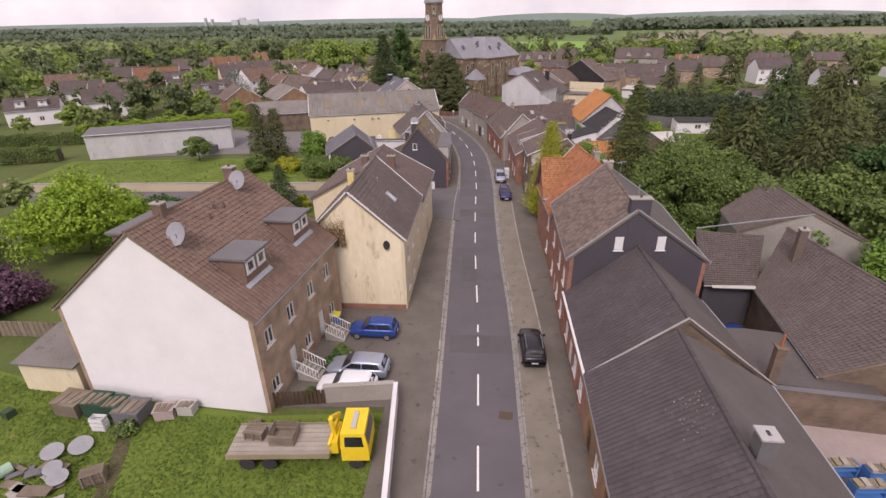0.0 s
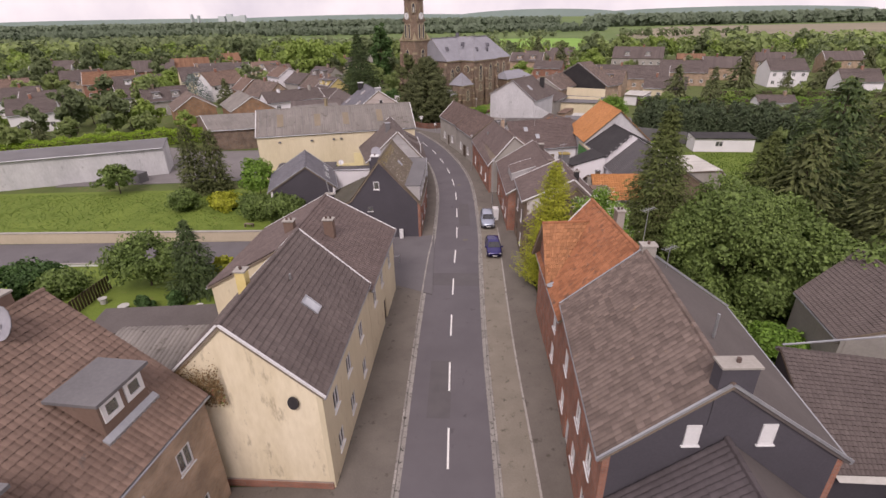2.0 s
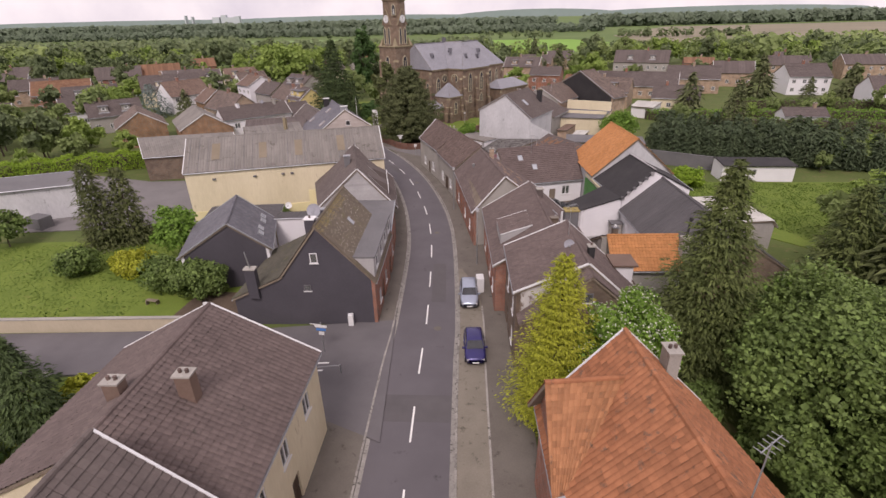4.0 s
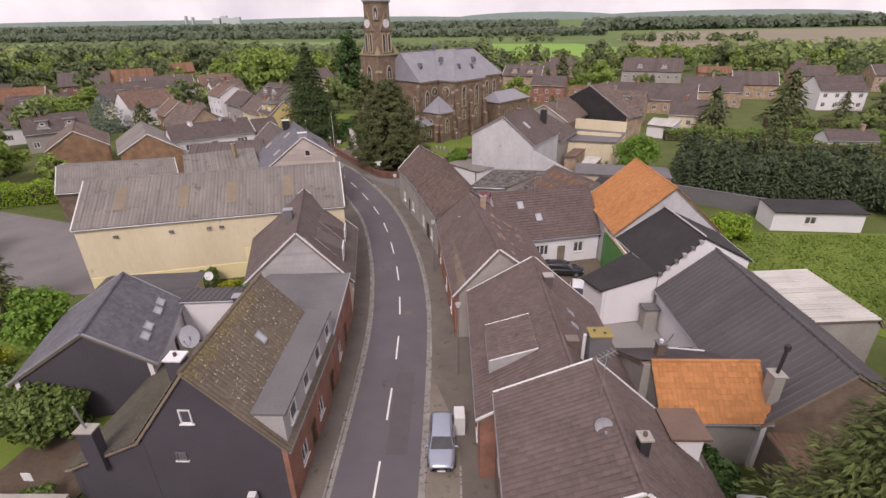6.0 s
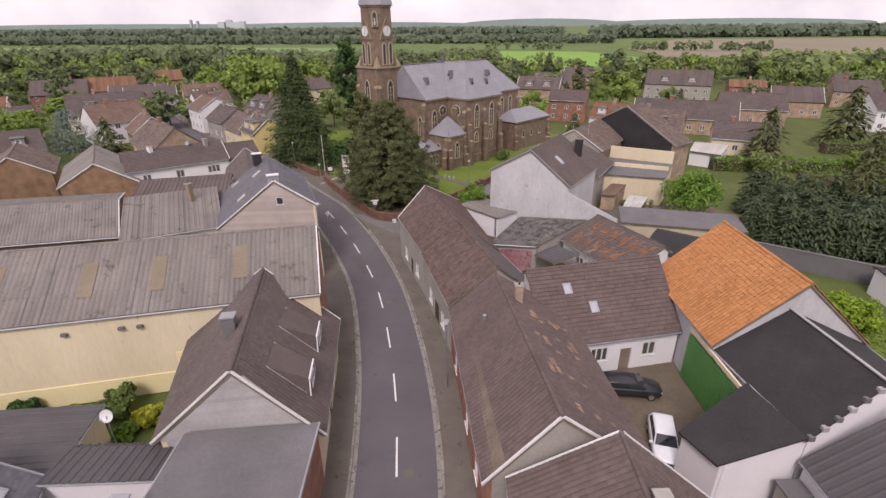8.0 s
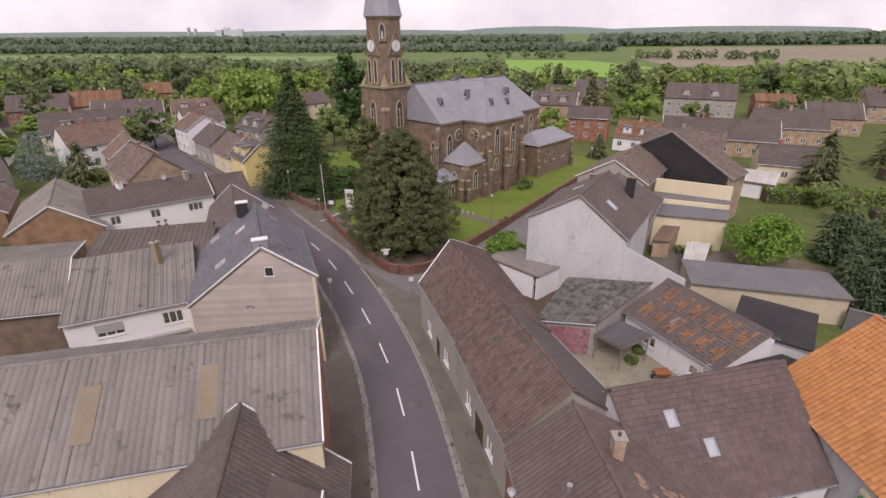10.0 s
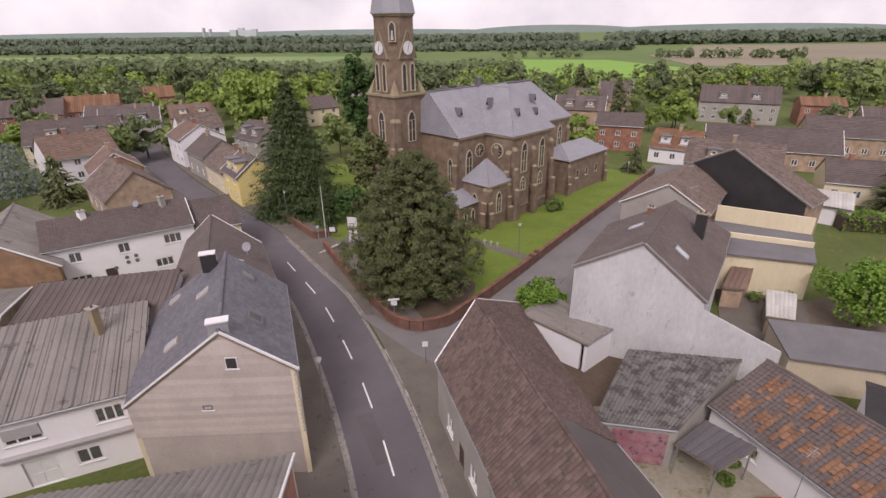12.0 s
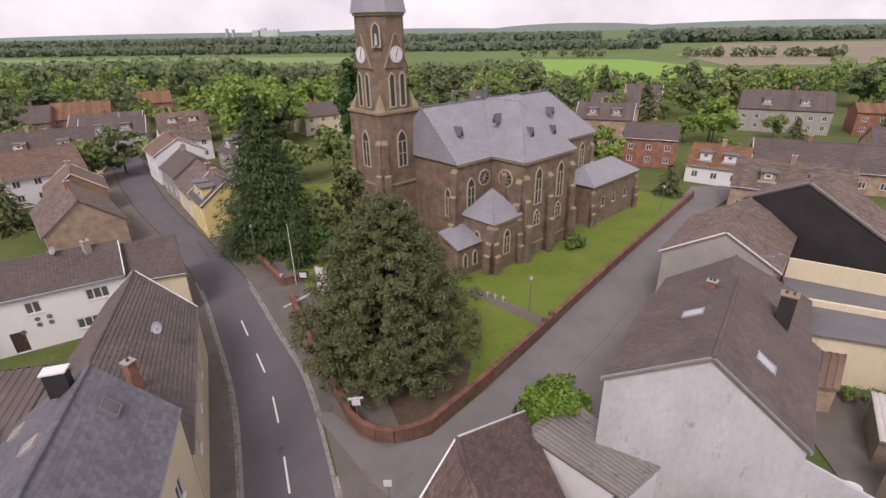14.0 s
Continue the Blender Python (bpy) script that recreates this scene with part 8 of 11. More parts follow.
for u, v in ((0.3, 0.45), (0.8, 0.55)):
    p, up, al, nr = PK.front_point(u, v)
    skylight(PK.ob, p, up, al, nr, 0.9, 1.0, 0.16, M_FELT, M_SKYPANE_DARK)
for u, v in ((0.25, 0.4), (0.6, 0.7), (0.85, 0.3)):
    p, up, al, nr = PK.back_point(u, v)
    skylight(PK.ob, p, up, al, nr, 0.8, 1.2, 0.1, M_CLAD)
chimney(PK2.ob, -13.3, 131.8, 6.8, 8.8, 0.55, 0.55, M_BRICK_RED, 20, 1)
dish(-14.5, 136.5, 7.4, 190, 0.45)
chimney(LH.ob, -20.5, 124.0, 6.6, 9.0, 0.5, 0.5, M_SAND, 20, 1)
chimney(WH.ob, -30.2, 150.8, 7.0, 8.5, 0.6, 0.6, M_CONCRETE, 30, 1)
chimney(WH.ob, -37.0, 146.4, 7.0, 8.3, 0.7, 0.6, M_WHITE, 30, 1)
dish(-32.5, 149.4, 7.4, 190, 0.4)
for s in (5.0, 6.3, 7.2):
    p = (WH.A[0] + WH.d[0] * (s + 0.9), WH.A[1] + WH.d[1] * (s + 0.9))
    o_ = (-WH.n[0], -WH.n[1])
    for z_ in (2.4, 3.0) if s > 6 else (2.0,):
        rg = Geo()
        rg.tube([(p[0] + o_[0] * 0.02, p[1] + o_[1] * 0.02, z_), (p[0] + o_[0] * 0.06, p[1] + o_[1] * 0.06, z_)], 0.22, 10)
        rg.part("wall_ornament", M_FELT, WH.ob)
# barn front: yellow band, vents, brackets
bd = BARN.d
bo = (-BARN.n[0], -BARN.n[1])


def barn_pt(s, z, f):
    return Vector((BARN.A[0] + bd[0] * s + bo[0] * f, BARN.A[1] + bd[1] * s + bo[1] * f, z))


g = Geo()
g.hexa([barn_pt(0.1, 0, 0.0), barn_pt(0.1, 0, 0.09), barn_pt(18.6, 0, 0.09), barn_pt(18.6, 0, 0.0)], [barn_pt(0.1, 1.7, 0.0), barn_pt(0.1, 1.7, 0.09), barn_pt(18.6, 1.7, 0.09), barn_pt(18.6, 1.7, 0.0)])
g.part("plinth", M_YELLOWISH, BARN.ob)
g = Geo()
g.hexa([barn_pt(15.2, 1.72, 0.0), barn_pt(15.2, 1.72, 0.08), barn_pt(25.6, 1.72, 0.08), barn_pt(25.6, 1.72, 0.0)], [barn_pt(15.2, 3.4, 0.0), barn_pt(15.2, 3.4, 0.08), barn_pt(25.6, 3.4, 0.08), barn_pt(25.6, 3.4, 0.0)])
g.part("wall_panel", M_YELLOWISH, BARN.ob)
for s in (18.0, 19.6):
    for r_, f_, m_ in ((0.34, 0.10, M_FELT), (0.2, 0.12, M_YELLOWISH), (0.1, 0.14, M_FELT_BLACK)):
        c = barn_pt(s, 2.4, 0.0)
        Geo().tube([c, c + Vector((*bo, 0)) * f_], r_, 14).part("round_vent", m_, BARN.ob)
for s in (3.5, 8.6, 12.2, 13.4, 20.5):
    c = barn_pt(s, 5.9, 0.0)
    Geo().beam(c, c + Vector((*bo, 0)) * 0.22, 0.4, 0.22).part("bracket", M_FELT, BARN.ob)
for u, v in ((0.15, 0.55), (0.38, 0.5), (0.56, 0.5), (0.78, 0.55)):
    p, up, al, nr = BARN.front_point(u, v)
    g = Geo()
    g.sheet([p + al * -0.5 - up * 1.5 + nr * 0.10, p + al * 0.5 - up * 1.5 + nr * 0.10, p + al * 0.5 + up * 1.5 + nr * 0.10, p + al * -0.5 + up * 1.5 + nr * 0.10], nr * -0.02)
    g.part("roof_light", M_CORR_LIGHT, BARN.ob, "browner translucent roof sheet")
for h, n_ in ((BARN, 23), (LH, 9)):
    for k in range(n_):
        p0, p1 = h.front_point((k + 0.6) / n_, 0.0)[0], h.front_point((k + 0.6) / n_, 1.0)[0]
        Geo().beam(p0 + Vector((0, 0, 0.03)), p1 + Vector((0, 0, 0.03)), 0.05, 0.035).part("sheet_joint", M_FELT, h.ob)
# ledge and lowered shutter on the yard house
ld = Vector((LH.B[0] - LH.A[0], LH.B[1] - LH.A[1], 0)).normalized()
lo = Vector((ld.y, -ld.x, 0))
l0 = Vector((LH.A[0], LH.A[1], 0))
Geo().beam(l0 + ld * 1.2 + lo * 0.2 + Vector((0, 0, 2.75)), l0 + ld * 8.6 + lo * 0.2 + Vector((0, 0, 2.75)), 0.45, 0.12).part("ledge", M_CLAD_GREY, LH.ob, "grey ledge between the storeys")
Geo().beam(l0 + ld * 2.05 + lo * 0.04 + Vector((0, 0, 4.05)), l0 + ld * 3.95 + lo * 0.04 + Vector((0, 0, 4.05)), 0.06, 0.75).part("roller_shutter", M_CLAD_GREY, LH.ob, "half lowered grey roller shutter")
# blue-grey slate house: paired roof windows
for u, v in ((0.26, 0.24), (0.40, 0.26), (0.66, 0.24), (0.80, 0.26)):
    p, up, al, nr = BL.front_point(u, v)
    skylight(BL.ob, p, up, al, nr, 0.95, 0.6, 0.08)
dish(-12.45, 93.0, 2.95, 180, 0.42, "white satellite dish on a tall mast behind the annex", M_TRIM, 3.75)
WALL = House("long_outbuilding", "long low outbuilding with blank white wall", (-69.5, 93.0), (-44.5, 101.4), width=6.0, side=-1, ze=4.6, zr=5.1, zb=5.0, ridge=0.9, walls=M_WHITE_OLD, roof=M_FELT, kind="felt", caps=False, category="outbuilding")
plh = Geo().box((-47.5, 97.2, 0), (2.6, 1.8, 1.6), 20).thing("garden_hut", M_FELT, "small dark hut against the white wall", "hut", place=(-47.5, 97.2, 0))

# ---- details of the houses east of the street ----
chimney(R1.ob, 12.75, 13.3, 6.4, 8.85, 0.66, 0.66, M_FELT, 6, 0, M_CLAD_GREY)
Geo().box((12.75, 13.3, 8.94), (0.14, 0.26, 0.02), 6).part("flue_opening", M_FELT_BLACK, R1.ob)
p, up, al, nr = R1.front_point(0.42, 0.25)
skylight(R1.ob, p, up, al, nr, 0.7, 0.9)
# verge of the gutter house over the near roof, the yard wall
board(R2.ob, R2.ra + Vector((0, -0.03, 0.02)), R2.ba + Vector((0, -0.03, 0.02)), 0.08, 0.07, M_CLAD, "verge_board")
flecks(R1, 60, 0.66, 0.78, 0.60, 0.95, 0.012, 0.035, M_LICHEN, 73)
board(R2.ob, R2.ra + Vector((0, -0.05, 0.1)), R2.fa + Vector((0, -0.05, 0.1)), 0.10, 0.08, M_CLAD_GREY, "verge_board")
board(R2.ob, R2.fa + Vector((-0.08, 0, -0.02)), R2.fb + Vector((-0.08, 0, -0.02)), 0.15, 0.12, M_TRIM, "gutter")
brick_wall("yard_wall", [(19.6, 22.0), (25.5, 20.85), (36, 18.7)], 3.55, 0.3, M_BRICK_OLD, "high brown brick yard wall", M_FELT)
patch("near_yard", [(18.7, -4), (36, -4), (36.5, 18.5), (25.5, 20.7), (19.8, 21.85)], 1.1, M_PINK, "raised pale pinkish yard with stored things", "yard", 1.2)
for k, (x, y, z_) in enumerate(((21.0, 17.7, 1.1), (21.5, 16.4, 1.1), (22.9, 17.3, 1.1), (20.6, 14.8, 1.1))):
    st = thing("storage_rack", "blue metal rack with stored parts in the yard", "rack", (x, y, z_))
    for dx in (-0.8, 0.8):
        Geo().box((x + dx, y, z_), (0.08, 0.6, 1.1)).part("upright", M_BLUE_SIGN, st)
    for z2 in (0.3, 0.75, 1.05):
        Geo().box((x, y, z_ + z2), (1.6, 0.6, 0.05)).part("shelf", M_BLUE_SIGN if z2 < 1 else M_STEEL, st)
    for m in range(4):
        Geo().box((x - 0.6 + 0.38 * m, y, z_ + 1.1), (0.3, 0.5, 0.06 + 0.04 * ((m + k) % 3)), 5 * m).part("stored_board", (M_WOOD, M_SAND, M_WOOD_PALE)[(m + k) % 3], st)
chimney(SB.ob, 27.6, 33.5, 6.0, 8.8, 0.55, 0.5, M_TILE_OLD, 10, 1)
chimney(R2.ob, 19.75, 22.5, 2.0, 6.1, 0.5, 0.5, M_BRICK_OLD, 10, 0, M_BRICK_OLD)
Geo().tube([(19.75, 22.5, 6.19), (19.75, 22.5, 7.0)], 0.07, 8).part("flue_pipe", M_TILE_RUST, R2.ob)
Geo().slab([(19.6, 22.35, 3.6), (25.5, 21.05, 3.6), (25.6, 22.0, 3.6), (23.2, 23.2, 3.6), (24.2, 27.3, 3.6), (21.4, 28.05, 3.6), (19.7, 28.2, 3.6)], 0.2).part("link_roof", M_FELT_DARK, R2.ob, "flat felt roof between the houses")
Geo().sheet([(21.6, 33.75, 4.02), (25.1, 33.45, 4.02), (25.1, 33.0, 3.92), (21.6, 33.3, 3.92)], (0, 0, -0.03)).part("eave_sheet", M_CORR_PALE, SA.ob, "pale plastic sheet along the eave")
Geo().beam((24.0, 41.9, 5.45), (33.8, 40.6, 7.2), 0.12, 0.07).part("verge_flashing", M_LEAD, SA.ob)
g3 = (R3.A2[0] - R3.A[0], R3.A2[1] - R3.A[1])
ro = unit((0, 0), (g3[1], -g3[0]))
ro = (ro[0], ro[1]) if ro[1] < 0 else (-ro[0], -ro[1])
for s in (3.53, 6.65):
    gable_window(R3.ob, R3.A, R3.A2, s, 7.9, 0.62, 1.1, ro, M_TRIM, 0)
    c = Vector((R3.A[0] + g3[0] / 10.35 * s + ro[0] * 0.03, R3.A[1] + g3[1] / 10.35 * s + ro[1] * 0.03, 7.99))
    Geo().box(c, (0.5, 0.02, 0.95), 1).part("blind", M_TRIM, R3.ob, "lowered white blind")
chimney(R3.ob, 14.3, 32.45, 9.0, 11.9, 1.45, 0.62, M_DARKWALL, 1, 1, M_CONCRETE)
Geo().tube([(15.6, 36.2, 10.4), (15.6, 36.2, 11.7)], 0.07, 8).part("flue_pipe", M_STEEL, R3.ob)
chimney(R3.ob, 15.6, 44.3, 9.6, 11.4, 0.85, 0.6, M_CONCRETE, 4, 1)
# front gable of the orange-roofed house
P0, P1 = (10.75, 52.1, 9.75), (15.0, 52.3, 9.75)
slope(R4.ob, (10.65, 48.9, 5.95), (11.6, 48.7, 6.05), P1, P0, "tile", M_TILE_ORANGE_OLD, 88)
slope(R4.ob, (11.6, 55.0, 6.05), (10.65, 54.8, 5.95), P0, P1, "tile", M_TILE_ORANGE_OLD, 89)
board(R4.ob, (11.75, 48.6, 6.2), (15.05, 52.2, 9.85), 0.2, 0.05, M_LEAD, "valley_flashing")
Geo().sheet([(10.7, 48.7, 6.1), (12.2, 47.2, 6.5), (12.2, 48.9, 6.75), (10.7, 48.95, 6.15)], (0, 0, -0.05)).part("lead_apron", M_LEAD, R4.ob)
Geo().sheet([(10.95, 48.9, 5.8), (11.3, 54.7, 5.8), (10.95, 52.1, 9.65)], (0.2, 0, 0)).part("front_gable", M_BRICK_RED, R4.ob)
ridge_caps(R4.ob, P0, P1, M_TILE_RUST)


def antenna(x, y, z, h, label="thin aerial mast on the roof"):
    t = thing("aerial", label, "aerial", (x, y, z))
    Geo().tube([(x, y, z - 0.3), (x, y, z + h)], 0.025, 6).part("mast", M_STEEL, t)
    bm = Geo().beam((x - 0.5, y - 0.3, z + h - 0.1), (x + 0.5, y + 0.3, z + h - 0.1), 0.03, 0.03).part("boom", M_STEEL, t)
    for k in range(5):
        f = -0.45 + 0.22 * k
        Geo().beam((x + f - 0.12, y + f * 0.6 + 0.22, z + h - 0.1), (x + f + 0.12, y + f * 0.6 - 0.22, z + h - 0.1), 0.02, 0.02).part("element", M_STEEL, bm)
    return t


antenna(15.5, 44.9, 11.0, 2.6)
antenna(16.5, 70.0, 8.9, 2.6)
antenna(20.2, 105.0, 6.6, 2.4)
antenna(16.6, 43.6, 10.2, 1.4)
antenna(33.5, 152.0, 8.8, 2.6)
antenna(27.0, 138.0, 10.6, 2.6)
antenna(22.6, 113.0, 4.0, 3.0)
chimney(R4.ob, 17.4, 54.0, 8.0, 9.9, 0.6, 0.85, M_CONCRETE, 0, 2)
dish(16.1, 68.2, 8.2, 190, 0.4)
gable_window(M3X.ob, M3X.A, M3X.A2, 4.5, 6.7, 0.6, 0.75, (0, -1.0), M_FELT)
gable_window(M3X.ob, M3X.A, M3X.A2, 5.6, 4.4, 0.9, 0.7, (0, -1.0), M_FELT)
chimney(M3.ob, 17.5, 67.3, 8.0, 9.2, 0.45, 0.45, M_FELT_BLACK, 0, 1)
chimney(M2.ob, 18.0, 74.9, 6.0, 9.1, 1.15, 0.85, M_FELT, 2, 0, M_LICHEN_YELLOW)
for dx, dy in ((-0.27, 0.15), (0.24, -0.12)):
    Geo().box((18.0 + dx, 74.9 + dy, 9.185), (0.14, 0.2, 0.02)).part("flue_opening", M_FELT_BLACK, M2.ob)
Geo().tube([(17.25, 75.1, 6.8), (17.25, 75.1, 8.9)], 0.10, 8).part("flue_pipe", M_TRIM, M2.ob)
# rear dormer of the brown-roofed house
box_dormer(M3, 0.84, 1.8, 0.14, 5.9, M_WHITE, M_TILE_BROWN, 1, 0.6, front=False, label="rear dormer with white cheek")
# shed dormer on the low house
p, up, al, nr = M2.front_point(0.36, 0.18)
al2, inn2 = Vector((al.x, al.y, 0)).normalized(), Vector((up.x, up.y, 0)).normalized()
f0, f1 = p - al2 * 1.9, p + al2 * 1.9
sl = up.z / math.sqrt(up.x ** 2 + up.y ** 2)
b0, b1 = f0 + inn2 * 2.9 + Vector((0, 0, 2.9 * sl + 0.12)), f1 + inn2 * 2.9 + Vector((0, 0, 2.9 * sl + 0.12))
t0, t1 = f0 + Vector((0, 0, 0.95)), f1 + Vector((0, 0, 0.95))
g = Geo()
g.add([f0, f1, t1, t0, b0, b1], [(0, 1, 2, 3), (0, 3, 4), (1, 5, 2), (3, 2, 5, 4)])
dm = g.part("dormer", M_CLAD_GREY, M2.ob, "shed dormer with tiled top and white edges")
v, q = roof_cover(t1 + nr * 0.05, t0 + nr * 0.05, b0 + nr * 0.05, b1 + nr * 0.05, "tile", 91)
ob = tagged(new("roof_cover", array_mesh("roof_cover", v, q, M_TILE_UMBER, root_place(M2.ob))), kind="stuff")
ob.parent = dm
board(dm, t0 + Vector((0, 0, 0.05)), b0 + Vector((0, 0, 0.05)), 0.07, 0.06, M_TRIM)
board(dm, t1 + Vector((0, 0, 0.05)), b1 + Vector((0, 0, 0.05)), 0.07, 0.06, M_TRIM)
chimney(M2.ob, 16.95, 83.2, 6.4, 8.3, 0.6, 0.55, M_TILE_DARK, 0, 0, M_CONCRETE)
for u, v in ((0.58, 0.64), (0.46, 0.66)):
    p, up, al, nr = M2.back_point(u, v)
    skylight(M2.ob, p, up, al, nr, 0.5, 0.6, 0.06)
chimney(M2.ob, 16.8, 75.9, 6.4, 8.0, 0.6, 0.5, M_BRICK_OLD, 0, 0, M_BRICK_OLD)
chimney(M1.ob, 13.9, 100.6, 6.6, 8.3, 0.55, 0.55, M_BRICK, 0, 1)
p, up, al, nr = M1.front_point(0.72, 0.55)
Geo().tube([p, p + Vector((0, 0, 0.45))], 0.16, 8).part("roof_vent", M_STEEL, M1.ob)
# newer orange tiles in the rear slope
rr = random.Random(5)
for k in range(26):
    p, up, al, nr = M1.back_point(rr.uniform(0.1, 0.75), rr.uniform(0.25, 0.85))
    n2 = rr.choice((1, 2, 3))
    v, q = roof_cover(p + al * -0.16 * n2 + nr * 0.03, p + al * 0.16 * n2 + nr * 0.03, p + al * 0.16 * n2 + up * 0.36 + nr * 0.03, p + al * -0.16 * n2 + up * 0.36 + nr * 0.03, "tile", k)
    ob = new("replaced_tile", array_mesh("replaced_tile", v, q, M_TILE_TAN, root_place(M1.ob)))
    ob.parent = M1.ob
Geo().box((10.2, 76.9, 0.1), (0.7, 1.1, 1.5)).thing("street_cabinet", M_TRIM, "white cabinet standing against the brick front", "cabinet", place=(10.2, 76.9, 0.1))
for u, v in ((0.25, 0.62), (0.4, 0.35)):
    p, up, al, nr = BB.front_point(u, v)
    skylight(BB.ob, p, up, al, nr, 0.7, 1.0)
# green barn doors
for k in range(4):
    y0 = 94.35 + k * 1.55
    leaf = Geo().box((27.18, y0 + 0.76, 0.05), (0.07, 1.5, 3.95)).part("barn_door", M_GREEN, BK.ob if k < 2 else OR.ob, "green boarded barn door")
    for m in range(5):
        Geo().box((27.13, y0 + 0.14 + 0.31 * m, 0.1), (0.03, 0.27, 3.85)).part("plank", M_GREEN, leaf)
Geo().beam((27.05, 92.9, 4.35), (27.2, 100.6, 4.2), 0.14, 0.3).part("eave_board", M_CREAM, BK.ob, "pale eave board over the green doors")
chimney(OL.ob, 28.5, 74.4, 2.0, 6.3, 0.65, 0.75, M_CONCRETE, 0, 0)
rusty = House("rusty_lean_to", "low lean-to with rusty sheet roof beside the outhouse", (28.6, 70.2), (32.0, 70.6), width=3.4, side=-1, ze=2.1, zr=2.7, zb=2.65, ridge=0.95, walls=M_WOOD, roof=M_TILE_RUST_SHEET, kind="wave", seed=58, caps=False, category="shed", gutter=False)
Geo().tube([(28.5, 74.4, 6.3), (28.6, 74.4, 8.1)], 0.1, 8).part("flue_pipe", M_FELT_BLACK, OL.ob)
Geo().tube([(28.6, 74.4, 8.0), (28.6, 74.4, 8.3)], 0.17, 8).part("flue_cap", M_FELT_BLACK, OL.ob)
patch("concrete_yard", [(21.0, 81.0), (28.0, 81.0), (28.2, 89.3), (22.6, 88.8)], 0.03, M_CONCRETE_YARD, "plain grey concrete yard between the barns", "yard", 0.1)
pier = thing("masonry_oven", "grey masonry block with dark slab in the yard corner", "outdoor oven", (27.55, 88.4))
Geo().box((27.55, 88.4, 0.02), (1.15, 1.0, 2.0)).part("body", M_GREYWALL, pier)
Geo().box((27.5, 88.4, 2.02), (1.4, 1.2, 0.14)).part("top_slab", M_FELT, pier)
Geo().tube([(27.95, 85.6, 0.02), (27.9, 84.6, 1.9)], 0.05, 8).thing("leaning_pole", M_STEEL, "grey pole leaning on the white wall", "pole", place=(27.95, 85.6, 0))
darkroof = House("dark_annex", "annex with dark corrugated roof behind the outhouse", (27.4, 81.0), (21.7, 81.15), width=4.9, side=-1, ze=3.0, zr=5.72, zb=5.7, ridge=0.97, walls=M_GREYWALL, roof=M_TILE_SLATY, kind="wave", caps=False, seed=93, category="annex", gutter=False)
chimney(darkroof.ob, 23.4, 78.1, 4.0, 5.9, 0.5, 0.5, M_BRICK_OLD, 0, 0, M_FELT)
Geo().tube([(23.4, 78.1, 5.98), (23.4, 78.1, 6.2)], 0.13, 10).part("flue_cap", M_TRIM, darkroof.ob)
Geo().beam((25.6, 80.9, 3.35), (27.2, 79.3, 4.25), 0.14, 0.06).part("verge_board", M_TRIM, darkroof.ob)
Geo().beam(BK.ra + Vector((0, 0, 0.02)), BK.rb + Vector((0, 0, 0.02)), 0.18, 0.07).part("ridge_board", M_CLAD_GREY, BK.ob, "pale board along the ridge")
for k in range(6):
    p = BK.fa.lerp(BK.ra, (k + 0.5) / 6)
    Geo().box((p.x, p.y + 0.02, p.z - 0.30), (0.34, 0.26, 0.30)).part("coping_stone", M_CLAD_GREY if k % 2 else M_FELT, BK.ob)
# patterned outhouse: orange tiles laid among dark ones
for row, (v0, v1) in enumerate(((0.50, 0.90), (0.08, 0.46))):
    for k in range(6):
        u_ = 0.10 + 0.145 * k + 0.02 * row
        cut = (0.55, 0.8, 0.35, 0.7, 0.45, 0.9)[(k + 2 * row) % 6]
        bars = [(u_ - 0.030, v0, 0.30, v1 - v0), (u_ + 0.004, v0 + 0.3 * (v1 - v0), 0.32, 0.45 * (v1 - v0)), (u_ + 0.036, v0 + (1 - cut) * 0.5 * (v1 - v0), 0.30, cut * (v1 - v0))]
        for u, v, wv, dv in bars:
            p, up, al, nr = PN.front_point(u, v)
            hv = dv * (PN.front_point(u, 1.0)[0] - PN.front_point(u, 0.0)[0]).length
            al = al if al.cross(up).dot(nr) > 0 else -al
            v_, q_ = roof_cover(p - al * wv / 2 + nr * 0.05, p + al * wv / 2 + nr * 0.05, p + al * wv / 2 + up * hv + nr * 0.05, p - al * wv / 2 + up * hv + nr * 0.05, "tile", k)
            ob = new("orange_tiles", array_mesh("orange_tiles", v_, q_, M_TILE_FADED, root_place(PN.ob)))
            ob.parent = PN.ob
PNX = House("felt_annex", "low white annex with black felt roof", (27.2, 109.6), (26.2, 112.1), A2=(33.4, 112.4), B2=(32.0, 113.9), side=1, ze=2.7, zr=2.9, zb=2.85, ridge=0.5, walls=M_WHITE, roof=M_FELT_BLACK, kind="felt", caps=False, category="annex", gutter=False)
can = thing("yard_canopy", "open canopy with dark ribbed roof on posts", "canopy", (21.0, 117.6))
cq = [(18.6, 117.9, 2.5), (20.4, 115.9, 2.4), (23.4, 117.3, 2.75), (21.3, 119.6, 2.8)]
slope(can, cq[0], cq[1], cq[2], cq[3], "rib", M_CORR_DARK, 95)
for x, y, z_ in ((20.4, 116.1, 2.35), (18.8, 117.8, 2.4), (23.1, 117.3, 2.6)):
    Geo().tube([(x, y, 0), (x, y, z_)], 0.05, 8).part("post", M_STEEL, can)
graf = Geo()
graf.sheet([(15.0, 119.0, 0.1), (18.4, 118.35, 0.1), (18.4, 118.35, 2.7), (15.0, 119.0, 2.7)], (0.02, 0.06, 0))
graf.thing("painted_wall", M_MURAL, "shed wall painted in pink and violet shapes", "painted wall", place=(16.7, 118.6, 0))
